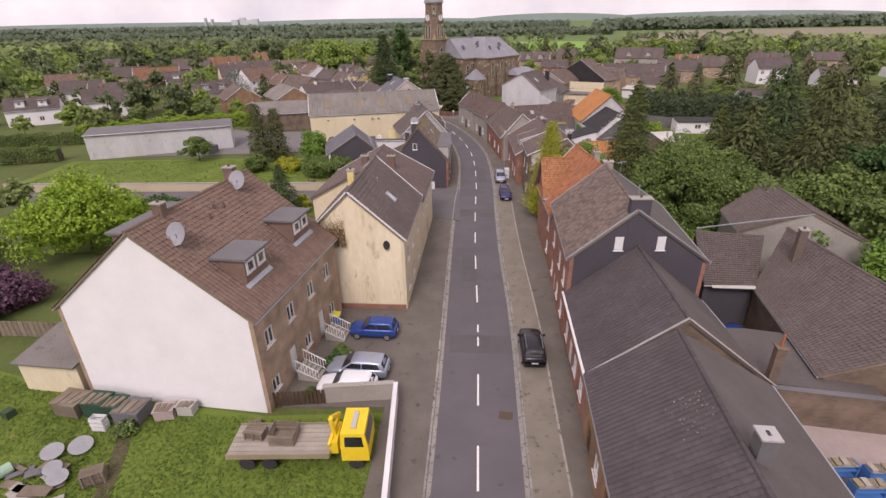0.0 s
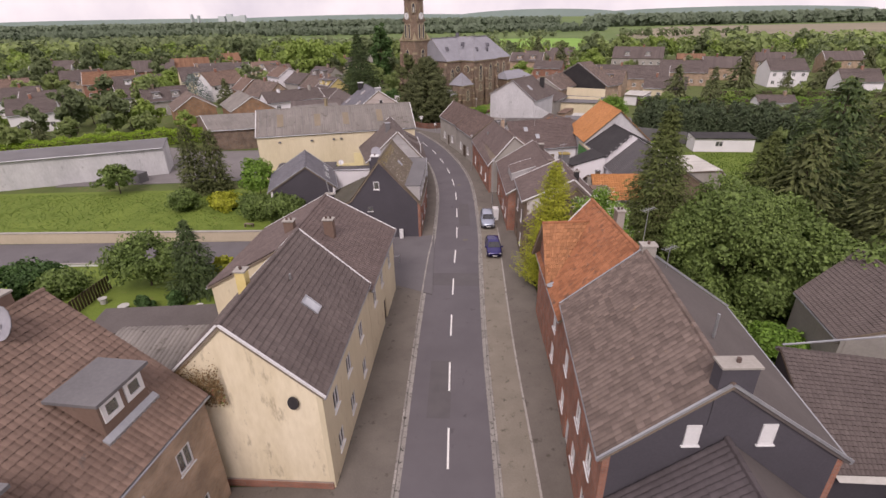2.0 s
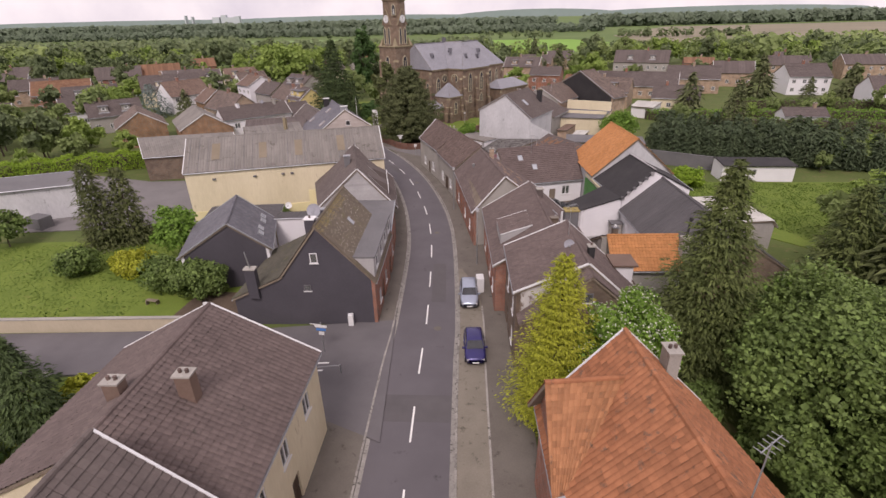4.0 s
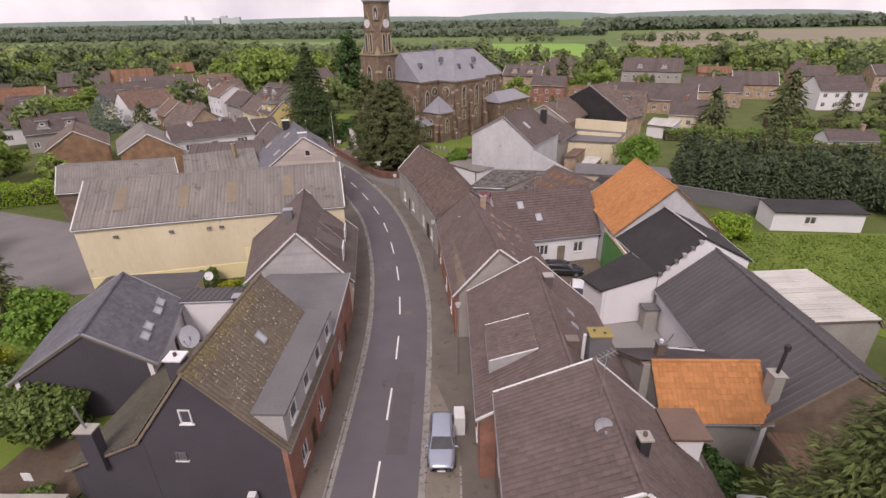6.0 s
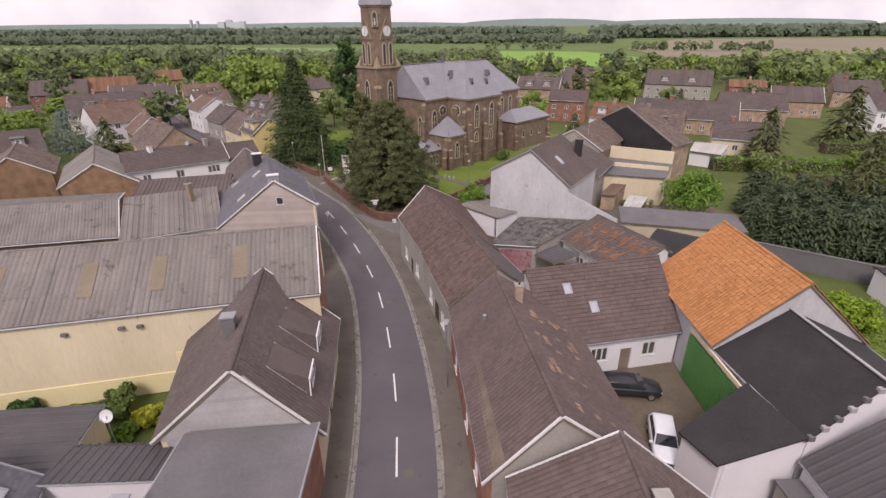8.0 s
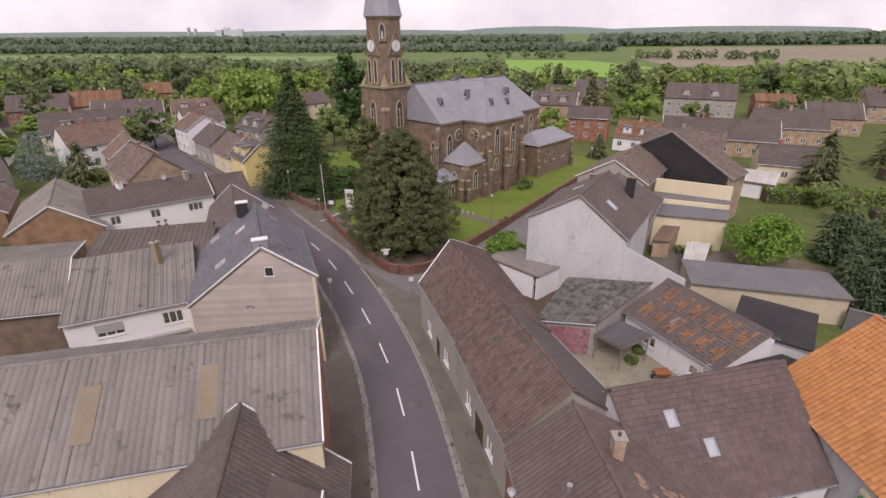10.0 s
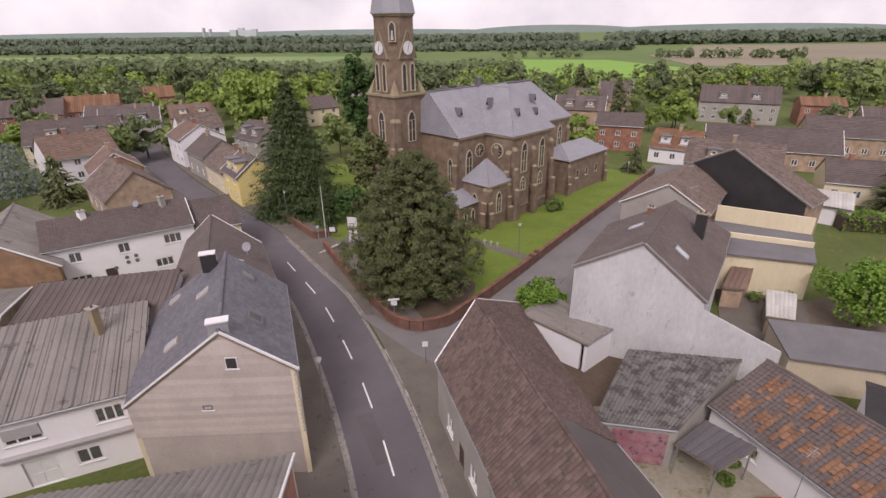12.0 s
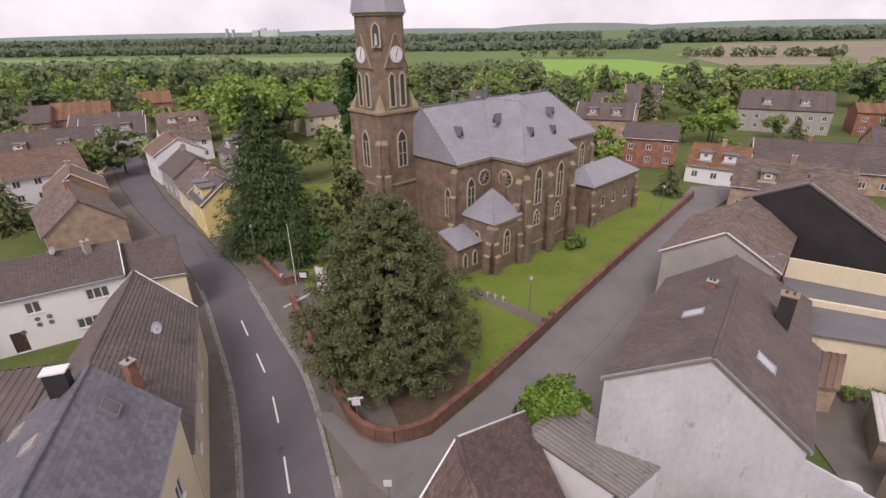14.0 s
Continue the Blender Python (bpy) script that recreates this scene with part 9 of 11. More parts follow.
for x, y, m1, m2, lb in ((24.7, 113.2, M_FELT_BLACK, M_YELLOW_LID, "black wheelie bin with a yellow lid"), (25.3, 112.4, M_BLUE_SIGN, M_BLUE_SIGN, "blue wheelie bin by the white wall"), (-9.3, 34.6, M_BLUE_SIGN, M_YELLOW_LID, "blue wheelie bin with a yellow lid")):
    b_ = thing("wheelie_bin", lb, "bin", (x, y))
    Geo().hexa([(x - 0.24, y - 0.26, 0.1), (x + 0.24, y - 0.26, 0.1), (x + 0.24, y + 0.26, 0.1), (x - 0.24, y + 0.26, 0.1)], [(x - 0.3, y - 0.34, 1.0), (x + 0.3, y - 0.34, 1.0), (x + 0.3, y + 0.34, 1.0), (x - 0.3, y + 0.34, 1.0)]).part("body", m1, b_)
    Geo().hexa([(x - 0.32, y - 0.36, 1.0), (x + 0.32, y - 0.36, 1.0), (x + 0.32, y + 0.36, 1.0), (x - 0.32, y + 0.36, 1.0)], [(x - 0.28, y - 0.3, 1.1), (x + 0.28, y - 0.3, 1.1), (x + 0.28, y + 0.36, 1.1), (x - 0.28, y + 0.36, 1.1)]).part("lid", m2, b_)
    for dx in (-0.26, 0.26):
        Geo().tube([(x + dx - 0.03, y + 0.26, 0.1), (x + dx + 0.03, y + 0.26, 0.1)], 0.1, 10).part("wheel", M_FELT_BLACK, b_)
# white gabled house and its neighbours
chimney(WT.ob, 27.6, 136.6, 8.0, 11.0, 0.9, 0.75, M_FELT_BLACK, 36, 2, M_SAND)
chimney(WT.ob, 23.7, 138.6, 9.6, 10.9, 0.55, 0.45, M_BRICK_RED, 36, 2)
p, up, al, nr = WT.back_point(0.33, 0.45)
skylight(WT.ob, p, up, al, nr, 0.9, 1.4, 0.1)
p, up, al, nr = WT.front_point(0.55, 0.55)
skylight(WT.ob, p, up, al, nr, 0.9, 1.3, 0.1)
g = Geo()
g.sheet([(24.4, 127.85, -0.1), (30.6, 126.6, -0.1), (30.6, 126.6, 3.0), (24.4, 127.85, 6.2)], (0.05, 0.24, 0))
g.part("side_wall", M_WHITE_OLD, WT.ob)
tb = thing("garden_table", "oval pale garden table in the back yard", "table", (30.4, 131.0))
tp = Geo()
tp.slab([(30.4 + 0.9 * math.cos(t), 131.0 + 0.5 * math.sin(t), 0.75) for t in [2 * math.pi * k / 18 for k in range(18)]], 0.05)
tp.part("tabletop", M_TRIM, tb)
for dx, dy in ((-0.5, -0.25), (0.5, -0.25), (-0.5, 0.25), (0.5, 0.25)):
    Geo().tube([(30.4 + dx, 131.0 + dy, 0.0), (30.4 + dx, 131.0 + dy, 0.7)], 0.03, 6).part("leg", M_TRIM, tb)
FLAT = House("flat_garage_row", "row of garages with flat grey felt roof", (31.0, 126.2), (44.5, 122.5), width=5.0, side=-1, ze=2.9, zr=3.0, zb=3.0, ridge=0.9, walls=M_BEIGE, roof=M_FELT, kind="felt", caps=False, category="garage", gutter=False)
FL2 = House("dark_outhouse", "outhouse with black felt roof", (30.5, 118.0), (35.0, 114.5), width=5.5, side=-1, ze=3.0, zr=3.5, zb=3.4, ridge=0.9, walls=M_WHITE, roof=M_FELT_BLACK, kind="felt", caps=False, category="outhouse", gutter=False)
HB = House("hall_annex", "hall annex with flat grey roof and cream parapet", (33.2, 142.8), (42.0, 140.0), A2=(37.8, 152.2), B2=(46.4, 147.2), side=-1, ze=4.3, zr=4.5, zb=4.7, ridge=0.9, walls=M_CREAM, roof=M_FELT, kind="felt", caps=False, category="hall", gutter=False)
for f0, z0, z1 in ((0.45, 4.3, 5.1), (0.93, 4.3, 6.6)):
    a_, b_ = Vector((33.2, 142.8)).lerp(Vector((37.8, 152.2)), f0), Vector((42.0, 140.0)).lerp(Vector((46.4, 147.2)), f0)
    Geo().beam((a_.x, a_.y, z0), (b_.x, b_.y, z0), 0.25, z1 - z0).part("parapet", M_CREAM, HB.ob, "cream parapet across the flat roof")
patch("terrace", [(30.6, 127.2), (31.4, 136.4), (34.0, 142.4), (42.0, 139.6), (37.6, 132.0), (34.5, 127.0)], 0.03, M_PAVE, "brown paved terrace behind the white house", "yard", 0.1)
patch("dug_garden", [(37.6, 132.0), (42.0, 139.6), (47.5, 141.0), (54, 132.5), (45, 127.4)], 0.02, M_YARD_BROWN, "brown weedy garden plot", "garden", 0.1)
PALE = House("pale_shelter", "low shelter with pale corrugated plastic roof", (33.9, 133.6), (35.9, 132.9), A2=(36.1, 137.4), B2=(38.3, 136.5), side=-1, ze=2.0, zr=2.3, zb=2.3, ridge=0.94, walls=M_WOOD, roof=M_CORR_PALE, kind="wave", caps=False, category="shelter", gutter=False)
BRN = House("brown_lean_to", "lean-to with brown ribbed roof beside the wall", (32.4, 138.6), (34.2, 138.2), A2=(35.0, 142.0), B2=(36.9, 141.6), side=-1, ze=2.3, zr=2.7, zb=2.7, ridge=0.94, walls=M_BRICK, roof=M_TILE_BROWN, kind="rib", caps=False, category="lean-to", gutter=False)
grill = thing("barbecue", "black kettle barbecue on the terrace", "barbecue", (34.9, 132.2))
Geo().tube([(34.9, 132.2, 0.75), (34.9, 132.2, 0.95), (34.9, 132.2, 1.15)], 0.36, 12, 0.1).part("lid", M_FELT_BLACK, grill)
Geo().tube([(34.9, 132.2, 0.5), (34.9, 132.2, 0.75)], 0.2, 12, 0.36).part("bowl", M_FELT_BLACK, grill)
for q in range(3):
    Geo().tube([(34.9 + 0.3 * math.cos(q * 2.1), 132.2 + 0.3 * math.sin(q * 2.1), 0.03), (34.9 + 0.12 * math.cos(q * 2.1), 132.2 + 0.12 * math.sin(q * 2.1), 0.6)], 0.02, 6).part("leg", M_STEEL, grill)
rr = random.Random(12)
for k in range(16):
    x, y = 36.2 + rr.uniform(0, 4.6), 140.0 + rr.uniform(-1.2, 0.4)
    pot = thing("plant_tub", "small tub with a garden plant", "flower pot", (x, y), group="tubs on the terrace")
    Geo().tube([(x, y, 0.03), (x, y, 0.35)], 0.16, 10, 0.22).part("pot", M_BRICK_RED if k % 2 else M_FELT, pot)
    pv, pq = leaf_quads(np.array((x, y, 0.6)) + np.random.default_rng(k).normal(0, 0.2, (60, 3)), np.tile((0, 0, 1.0), (60, 1)), 0.2, np.random.default_rng(k))
    ob = new("plant", array_mesh("plant", pv, pq, M_LEAF, pot.location))
    ob.parent = pot
SUN = House("glazed_shed", "low white glazed shed behind the hall", (57.4, 163.5), (61.5, 160.0), A2=(61.2, 169.4), B2=(66.2, 166.0), side=-1, ze=2.6, zr=2.9, zb=2.9, ridge=0.9, walls=M_WHITE, roof=M_CORR_PALE, kind="rib", caps=False, category="shed", gutter=False)
BUNG = House("white_bungalow", "low white garden building with dark flat roof", (51.8, 109.2), (62.5, 107.8), width=4.0, side=-1, ze=2.5, zr=2.8, zb=2.7, ridge=0.9, walls=M_WHITE, roof=M_FELT_BLACK, kind="felt", caps=False, category="garden house", gutter=False, holes=[(4.5, 0.9, 1.4, 1.0, 1)])
brick_wall("back_wall", [(44.0, 121.8), (52, 116.0), (60, 110.5)], 2.2, 0.3, M_FELT, "dark grey wall along the back lane", M_FELT)

# back gardens between the white-gabled house and the side street
patch("back_lawn", [(-46, 50), (-13.5, 50), (-13.6, 62.6), (-20, 65.4), (-46, 66.0)], 0.01, M_LAWN, "small mown lawn beside the side street", "grass", 0.1)
brick_wall("lawn_edging", [(-40, 65.9), (-24.5, 65.75)], 0.28, 0.12, M_TRIM, "low white edging along the side street")
AX1 = House("flat_annex", "long low annex with mossy flat felt roof", (-24.4, 49.0), (-14.6, 48.9), A2=(-24.6, 51.6), B2=(-14.6, 52.0), side=-1, ze=2.8, zr=2.95, zb=2.95, ridge=0.9, walls=M_WHITE_OLD, roof=M_FELT_DARK, kind="felt", caps=False, category="annex", gutter=False)
AX2 = House("rear_annex", "rear annex with low brown sheet roof", (-21.6, 44.4), (-13.0, 44.6), A2=(-21.6, 48.8), B2=(-13.0, 48.8), side=-1, ze=2.6, zr=3.0, zb=2.95, ridge=0.93, walls=M_CREAM, roof=M_CORR, kind="wave", caps=False, category="annex", gutter=False)
patch("garden_patio", [(-29, 51.8), (-15, 52.2), (-15.4, 55.4), (-28, 56.0)], 0.03, M_PAVE, "small paved patio behind the annex", "patio", 0.1)
for k, (x, y, r) in enumerate(((-26.6, 56.4, 0.5), (-19.5, 56.2, 0.35), (-29.4, 57.8, 0.4))):
    Geo().tube([(x, y, 0.03), (x, y, 0.55), (x, y, 0.6)], r * 0.7, 14, r).thing("garden_tub", M_CONCRETE_PALE, "pale round garden tub on the patio", "tub", place=(x, y, 0))
gf = thing("garden_fence", "dark slatted fence beside the lawn", "fence", (-31.0, 56.0))
for k in range(24):
    Geo().box((-31.2 + 0.03 * k, 52.0 + 0.38 * k, 0.0), (0.05, 0.3, 1.5)).part("slat", M_DOOR, gf)

barrow = thing("wheelbarrow", "rusty red wheelbarrow standing in the yard", "wheelbarrow", (23.6, 115.0))
Geo().hexa([(23.2, 114.7, 0.35), (24.0, 114.7, 0.35), (24.0, 115.3, 0.35), (23.2, 115.3, 0.35)], [(22.95, 114.55, 0.75), (24.2, 114.55, 0.75), (24.2, 115.45, 0.75), (22.95, 115.45, 0.75)]).part("tray", M_TILE_RUST, barrow)
Geo().tube([(22.9, 114.97, 0.25), (22.9, 115.03, 0.25)], 0.22, 12).part("wheel", M_FELT_BLACK, barrow)
for dy in (-0.25, 0.25):
    Geo().tube([(22.9, 115.0 + dy * 0.3, 0.25), (24.0, 115.0 + dy, 0.4), (24.9, 115.0 + dy, 0.7)], 0.03, 6).part("handle", M_STEEL, barrow)
    Geo().tube([(24.0, 115.0 + dy, 0.02), (24.0, 115.0 + dy, 0.4)], 0.025, 6).part("leg", M_STEEL, barrow)
# leaves in tufts along the wall of the yard
for k, (x, y) in enumerate(((21.9, 117.2), (23.0, 118.6), (16.2, 112.4), (19.0, 109.6))):
    bush(x, y, 0.5, 0.5, M_LEAF, 700 + k, label="weeds growing at the edge of the yard")

# ---- church details ----
def pointed(w, h, n_=6):
    """Outline of a pointed-arch opening, from its lower left corner."""
    spring = h - w * 0.9
    pts = [(-w / 2, 0), (w / 2, 0)]
    r = w * 1.05
    for k in range(n_ + 1):
        t = math.acos(max(-1, min(1, (r - w / 2) / r))) * k / n_
        pts.append((w / 2 - r + r * math.cos(t), spring + r * math.sin(t)))
    left = [(-x, z) for x, z in pts[2:][::-1]]
    return pts + left[1:]


def lancet(parent, c, along, out, w, h, mull=True, name="church_window"):
    """A pointed church window: sandstone surround, dark leaded panes, a mullion."""
    a, o, c = Vector((*along, 0)), Vector((*out, 0)), Vector(c)
    outer, inner = pointed(w + 0.36, h + 0.3), pointed(w, h)
    k = len(outer)
    g = Geo()

    def put(pts, f, dz=0.0):
        return [c + a * x + o * f + Vector((0, 0, z + dz)) for x, z in pts]

    ring = put(outer, 0.10, -0.12) + put(inner, 0.10) + put(outer, -0.02, -0.12) + put(inner, -0.02)
    g.add(ring, [(i, (i + 1) % k, k + (i + 1) % k, k + i) for i in range(k)] + [(2 * k + i, 2 * k + (i + 1) % k, (i + 1) % k, i) for i in range(k)] + [(k + i, k + (i + 1) % k, 3 * k + (i + 1) % k, 3 * k + i) for i in range(k)])
    if mull:
        g.hexa(put([(-0.06, 0), (0.06, 0)], 0.02) + put([(0.06, 0), (-0.06, 0)], 0.09), put([(-0.06, h * 0.72), (0.06, h * 0.72)], 0.02) + put([(0.06, h * 0.72), (-0.06, h * 0.72)], 0.09))
        for zz in (h * 0.36, h * 0.70):
            g.hexa(put([(-w / 2, zz), (w / 2, zz)], 0.02) + put([(w / 2, zz), (-w / 2, zz)], 0.08), put([(-w / 2, zz + 0.07), (w / 2, zz + 0.07)], 0.02) + put([(w / 2, zz + 0.07), (-w / 2, zz + 0.07)], 0.08))
    win = g.part(name, M_SAND_PALE, parent)
    Geo().sheet(put(inner, 0.02), o * -0.03).part("pane", M_LEADED, win)
    return win


def rose(parent, c, along, out, r):
    a, o, c = Vector((*along, 0)), Vector((*out, 0)), Vector(c)
    n_ = 16
    g = Geo()
    ring = [c + (a * math.cos(t) + Vector((0, 0, 1)) * math.sin(t)) * rr + o * f for f in (0.10, -0.02) for rr in (r + 0.2, r) for t in [2 * math.pi * k / n_ for k in range(n_)]]
    g.add(ring, [(i, (i + 1) % n_, n_ + (i + 1) % n_, n_ + i) for i in range(n_)] + [(2 * n_ + i, 2 * n_ + (i + 1) % n_, (i + 1) % n_, i) for i in range(n_)])
    for k in range(4):
        t = math.pi * k / 4
        d = a * math.cos(t) + Vector((0, 0, 1)) * math.sin(t)
        g.beam(c - d * r + o * 0.04, c + d * r + o * 0.04, 0.07, 0.05, tuple(o.cross(d)))
    win = g.part("rose_window", M_SAND_PALE, parent)
    Geo().sheet([c + (a * math.cos(t) + Vector((0, 0, 1)) * math.sin(t)) * r + o * 0.02 for t in [2 * math.pi * k / n_ for k in range(n_)]], o * -0.03).part("pane", M_LEADED, win)


A_, B_ = tuple(ca), tuple(cb)
W_out, S_out = (-ca[0], -ca[1]), tuple(cb)


def buttress(a, b, da, db, h, z_top):
    """A stepped buttress standing out from (a, b) by da, db."""
    for k, (f, z) in enumerate(((1.0, h * 0.5), (0.62, h * 0.82), (0.34, z_top))):
        a1, b1 = a + da * f, b + db * f
        wa, wb = (0.42, 0) if db else (0, 0.42)
        q = [(a - wa, b - wb), (a1 - wa, b1 - wb), (a1 + wa, b1 + wb), (a + wa, b + wb)]
        g = Geo()
        g.hexa([cp(*p, -0.1) for p in q], [cp(*p, z) for p in q])
        g.part("buttress", M_BRICK_CHURCH, CH)
        g = Geo()
        g.hexa([cp(*p, z) for p in q], [cp(*q[0], z + 0.5), cp(*q[1], z + 0.05), cp(*q[2], z + 0.05), cp(*q[3], z + 0.5)])
        g.part("weathering", M_SAND, CH)


for a, b, da, db, h in ((8.4, 15.5, 0, 1.2, 9.5), (13.1, 15.5, 0, 1.1, 9.0), (17.8, 15.5, 0, 1.2, 9.5), (8.0, 15.0, -1.1, 0, 9.0), (8.0, 12.6, -0.7, 0, 9.5), (2.0, 10.2, -1.0, 0, 10.5), (22.0, 10.0, 0, 1.0, 9.0), (31.6, 10.0, 0, 1.0, 9.0),
                        (3.2, 15.4, 0, 0.8, 4.6), (7.6, 15.4, 0, 0.8, 4.6), (3.0, 15.0, -0.8, 0, 4.6), (24.2, 15.4, 0, 0.6, 4.0), (36.8, 15.4, 0, 0.6, 4.0)):
    buttress(a, b, da, db, h, h + 1.0)
for a in (4.3,):
    lancet(CH, cp(a, 10.52, 6.9), A_, S_out, 1.1, 3.6)
lancet(CH, cp(1.98, 9.0, 6.0), B_, W_out, 0.7, 3.4)
rose(CH, cp(6.6, 10.52, 10.2), A_, S_out, 0.85)
rose(CH, cp(7.98, 12.8, 10.2), B_, W_out, 0.95)
for a in (10.9, 15.4):
    lancet(CH, cp(a, 15.52, 7.0), A_, S_out, 1.1, 4.4)
    lancet(CH, cp(a, 15.52, 4.2), A_, S_out, 1.0, 1.9)
lancet(CH, cp(20.6, 10.02, 5.6), A_, S_out, 1.1, 4.4)
lancet(CH, cp(26.0, 10.02, 7.4), A_, S_out, 1.0, 3.4)
lancet(CH, cp(29.0, 10.02, 7.4), A_, S_out, 1.0, 3.4)
lancet(CH, cp(5.4, 15.42, 2.0), A_, S_out, 0.9, 3.0)
lancet(CH, cp(2.98, 12.9, 2.2), B_, W_out, 0.7, 2.6, False)
for a in (0.2, 1.8):
    lancet(CH, cp(a, 13.62, 1.2), A_, S_out, 0.5, 1.7, False)
for a in (27.2, 30.3, 33.6):
    window(CH, (*cp(a, 15.45), 2.6), A_, S_out, 0.85, 1.4, M_SAND_PALE, 0, True, 0.06)
    Geo().sheet([Vector((*cp(a, 15.405), 2.6)) + Vector((*A_, 0)) * u + Vector((0, 0, z_)) for u, z_ in ((-0.42, 0), (0.42, 0), (0.42, 1.4), (-0.42, 1.4))], Vector((*S_out, 0)) * -0.002).part("reveal", M_ROOM, CH)
for nm, a0, a1, b0, b1, z_ in (("cornice", 2, 8, 10.5, 10.75, 12.3), ("cornice", 7.8, 18.4, 15.5, 15.75, 12.3), ("cornice", 18.2, 32, 10.0, 10.25, 11.8), ("cornice", 24, 37, 15.4, 15.6, 5.8), ("cornice", 2.9, 8.0, 15.4, 15.6, 6.0), ("cornice", 7.78, 8.0, 10.5, 15.5, 12.3), ("string_course", 8, 18.2, 15.5, 15.62, 1.6)):
    church_block(a0, a1, b0, b1, z_ + 0.22, z_, nm, M_SAND)
# roof dormers
for a, b, z_ in ((4.8, 8.0, 15.2), (10.2, 9.2, 16.2), (11.4, 13.4, 14.9), (23.6, 7.6, 15.4), (15.6, 13.6, 14.6)):
    dm = Geo()
    base = Vector((*cp(a, b), z_))
    al, ou = Vector((*A_, 0)), Vector((*S_out, 0))
    if a == 10.2:
        al, ou = Vector((*B_, 0)), Vector((*W_out, 0))
    dm.add([base - al * 0.35 + ou * 0.5, base + al * 0.35 + ou * 0.5, base + ou * 0.55 + Vector((0, 0, 1.1)), base - ou * 0.9 + Vector((0, 0, 1.0)), base - al * 0.35 - ou * 0.3, base + al * 0.35 - ou * 0.3],
           [(0, 1, 2), (0, 2, 3, 4), (1, 5, 3, 2)])
    d_ = dm.part("roof_dormer", M_SLATE, CH)
    Geo().sheet([base - al * 0.2 + ou * 0.53 + Vector((0, 0, 0.08)), base + al * 0.2 + ou * 0.53 + Vector((0, 0, 0.08)), base + ou * 0.57 + Vector((0, 0, 0.6))], ou * 0.02).part("opening", M_LEADED, d_)
ridge_caps(CH, cp(2, 4.5, 18.45), cp(27, 4.4, 18.25), M_SLATE, 0.16, 0.8)
Geo().tube([cp(13.1, 4.5, 18.4), cp(13.1, 4.5, 19.6)], 0.55, 6, 0.45).part("ridge_turret", M_SLATE, CH)
# tower: ledges, windows, clocks, corner pinnacles
church_block(-3.25, 3.25, -3.25, 3.25, 18.25, 17.95, "ledge", M_SAND)
church_block(-3.2, 3.2, -3.2, 3.2, 9.6, 9.35, "ledge", M_SAND)
for al, ou, pos in ((A_, S_out, lambda s, f: cp(s, f)), (B_, W_out, lambda s, f: cp(-f, s))):
    lancet(CH, (*pos(0, 3.07), 11.6), al, ou, 1.15, 4.2)
    lancet(CH, (*pos(0, 3.07), 4.0), al, ou, 1.0, 3.0)
    for s in (-0.75, 0.75):
        lancet(CH, (*pos(s, 2.72), 18.7), al, ou, 0.62, 3.6, False, "belfry_opening")
    o_ = Vector((*ou, 0))
    c = Vector((*pos(0, 2.62), 24.3))
    ck = thing("church_clock", "white round clock face with dark hands on the tower", "clock", tuple(c))
    Geo().tube([c, c + o_ * 0.22], 0.98, 28).part("rim", M_FELT, ck)
    Geo().tube([c + o_ * 0.2, c + o_ * 0.26], 0.88, 28).part("dial", M_TRIM, ck)
    al_ = Vector((*al, 0))
    for t, ln, wd in ((0.35, 0.72, 0.07), (0.25 + math.pi, 0.5, 0.09)):
        d_ = al_ * math.sin(t) + Vector((0, 0, 1)) * math.cos(t)
        Geo().beam(c + o_ * 0.27, c + o_ * 0.27 + d_ * ln, wd, 0.03, tuple(o_.cross(d_))).part("hand", M_FELT_BLACK, ck)
    for k in range(12):
        t = math.pi * k / 6
        d_ = al_ * math.sin(t) + Vector((0, 0, 1)) * math.cos(t)
        Geo().beam(c + o_ * 0.262 + d_ * 0.68, c + o_ * 0.262 + d_ * 0.82, 0.06, 0.015, tuple(o_.cross(d_))).part("hour_mark", M_FELT_BLACK, ck)
    g = Geo()
    b0 = Vector((*pos(0, 2.66), 22.9))
    g.sheet([b0 - al_ * 1.5, b0 + al_ * 1.5, b0 + Vector((0, 0, 3.4))], o_ * 0.14)
    g.part("gablet", M_BRICK_CHURCH, CH)
    for s in (-1, 1):
        Geo().beam(b0 + al_ * 1.6 * s + o_ * 0.1, b0 + Vector((0, 0, 3.6)) + o_ * 0.1, 0.24, 0.12).part("gablet_coping", M_SAND, CH)
dg = unit((0, 0), (-ca[0] + cb[0], -ca[1] + cb[1]))
dgv = (dg[0], dg[1])
dal = (-dg[1], dg[0])
cc_ = CC + np.array(dgv) * 3.05
lancet(CH, (cc_[0], cc_[1], 25.2), dal, dgv, 0.7, 2.3, False, "niche")
Geo().tube([(cc_[0] + dgv[0] * 0.12, cc_[1] + dgv[1] * 0.12, 25.3), (cc_[0] + dgv[0] * 0.12, cc_[1] + dgv[1] * 0.12, 26.5)], 0.2, 8, 0.1).part("niche_figure", M_CONCRETE_PALE, CH)
for s in ((-1, -1), (-1, 1), (1, 1), (1, -1)):
    a, b = 2.55 * s[0], 2.55 * s[1]
    g = Geo()
    q = [cp(a - 0.5, b + 0.5, 18.2), cp(a + 0.5, b + 0.5, 18.2), cp(a + 0.5, b - 0.5, 18.2), cp(a - 0.5, b - 0.5, 18.2)]
    g.add(q + [cp(a * 0.86, b * 0.86, 20.3)], [(0, 1, 4), (1, 2, 4), (2, 3, 4), (3, 0, 4), (3, 2, 1, 0)])
    g.part("pinnacle", M_SAND, CH)
g = Geo()
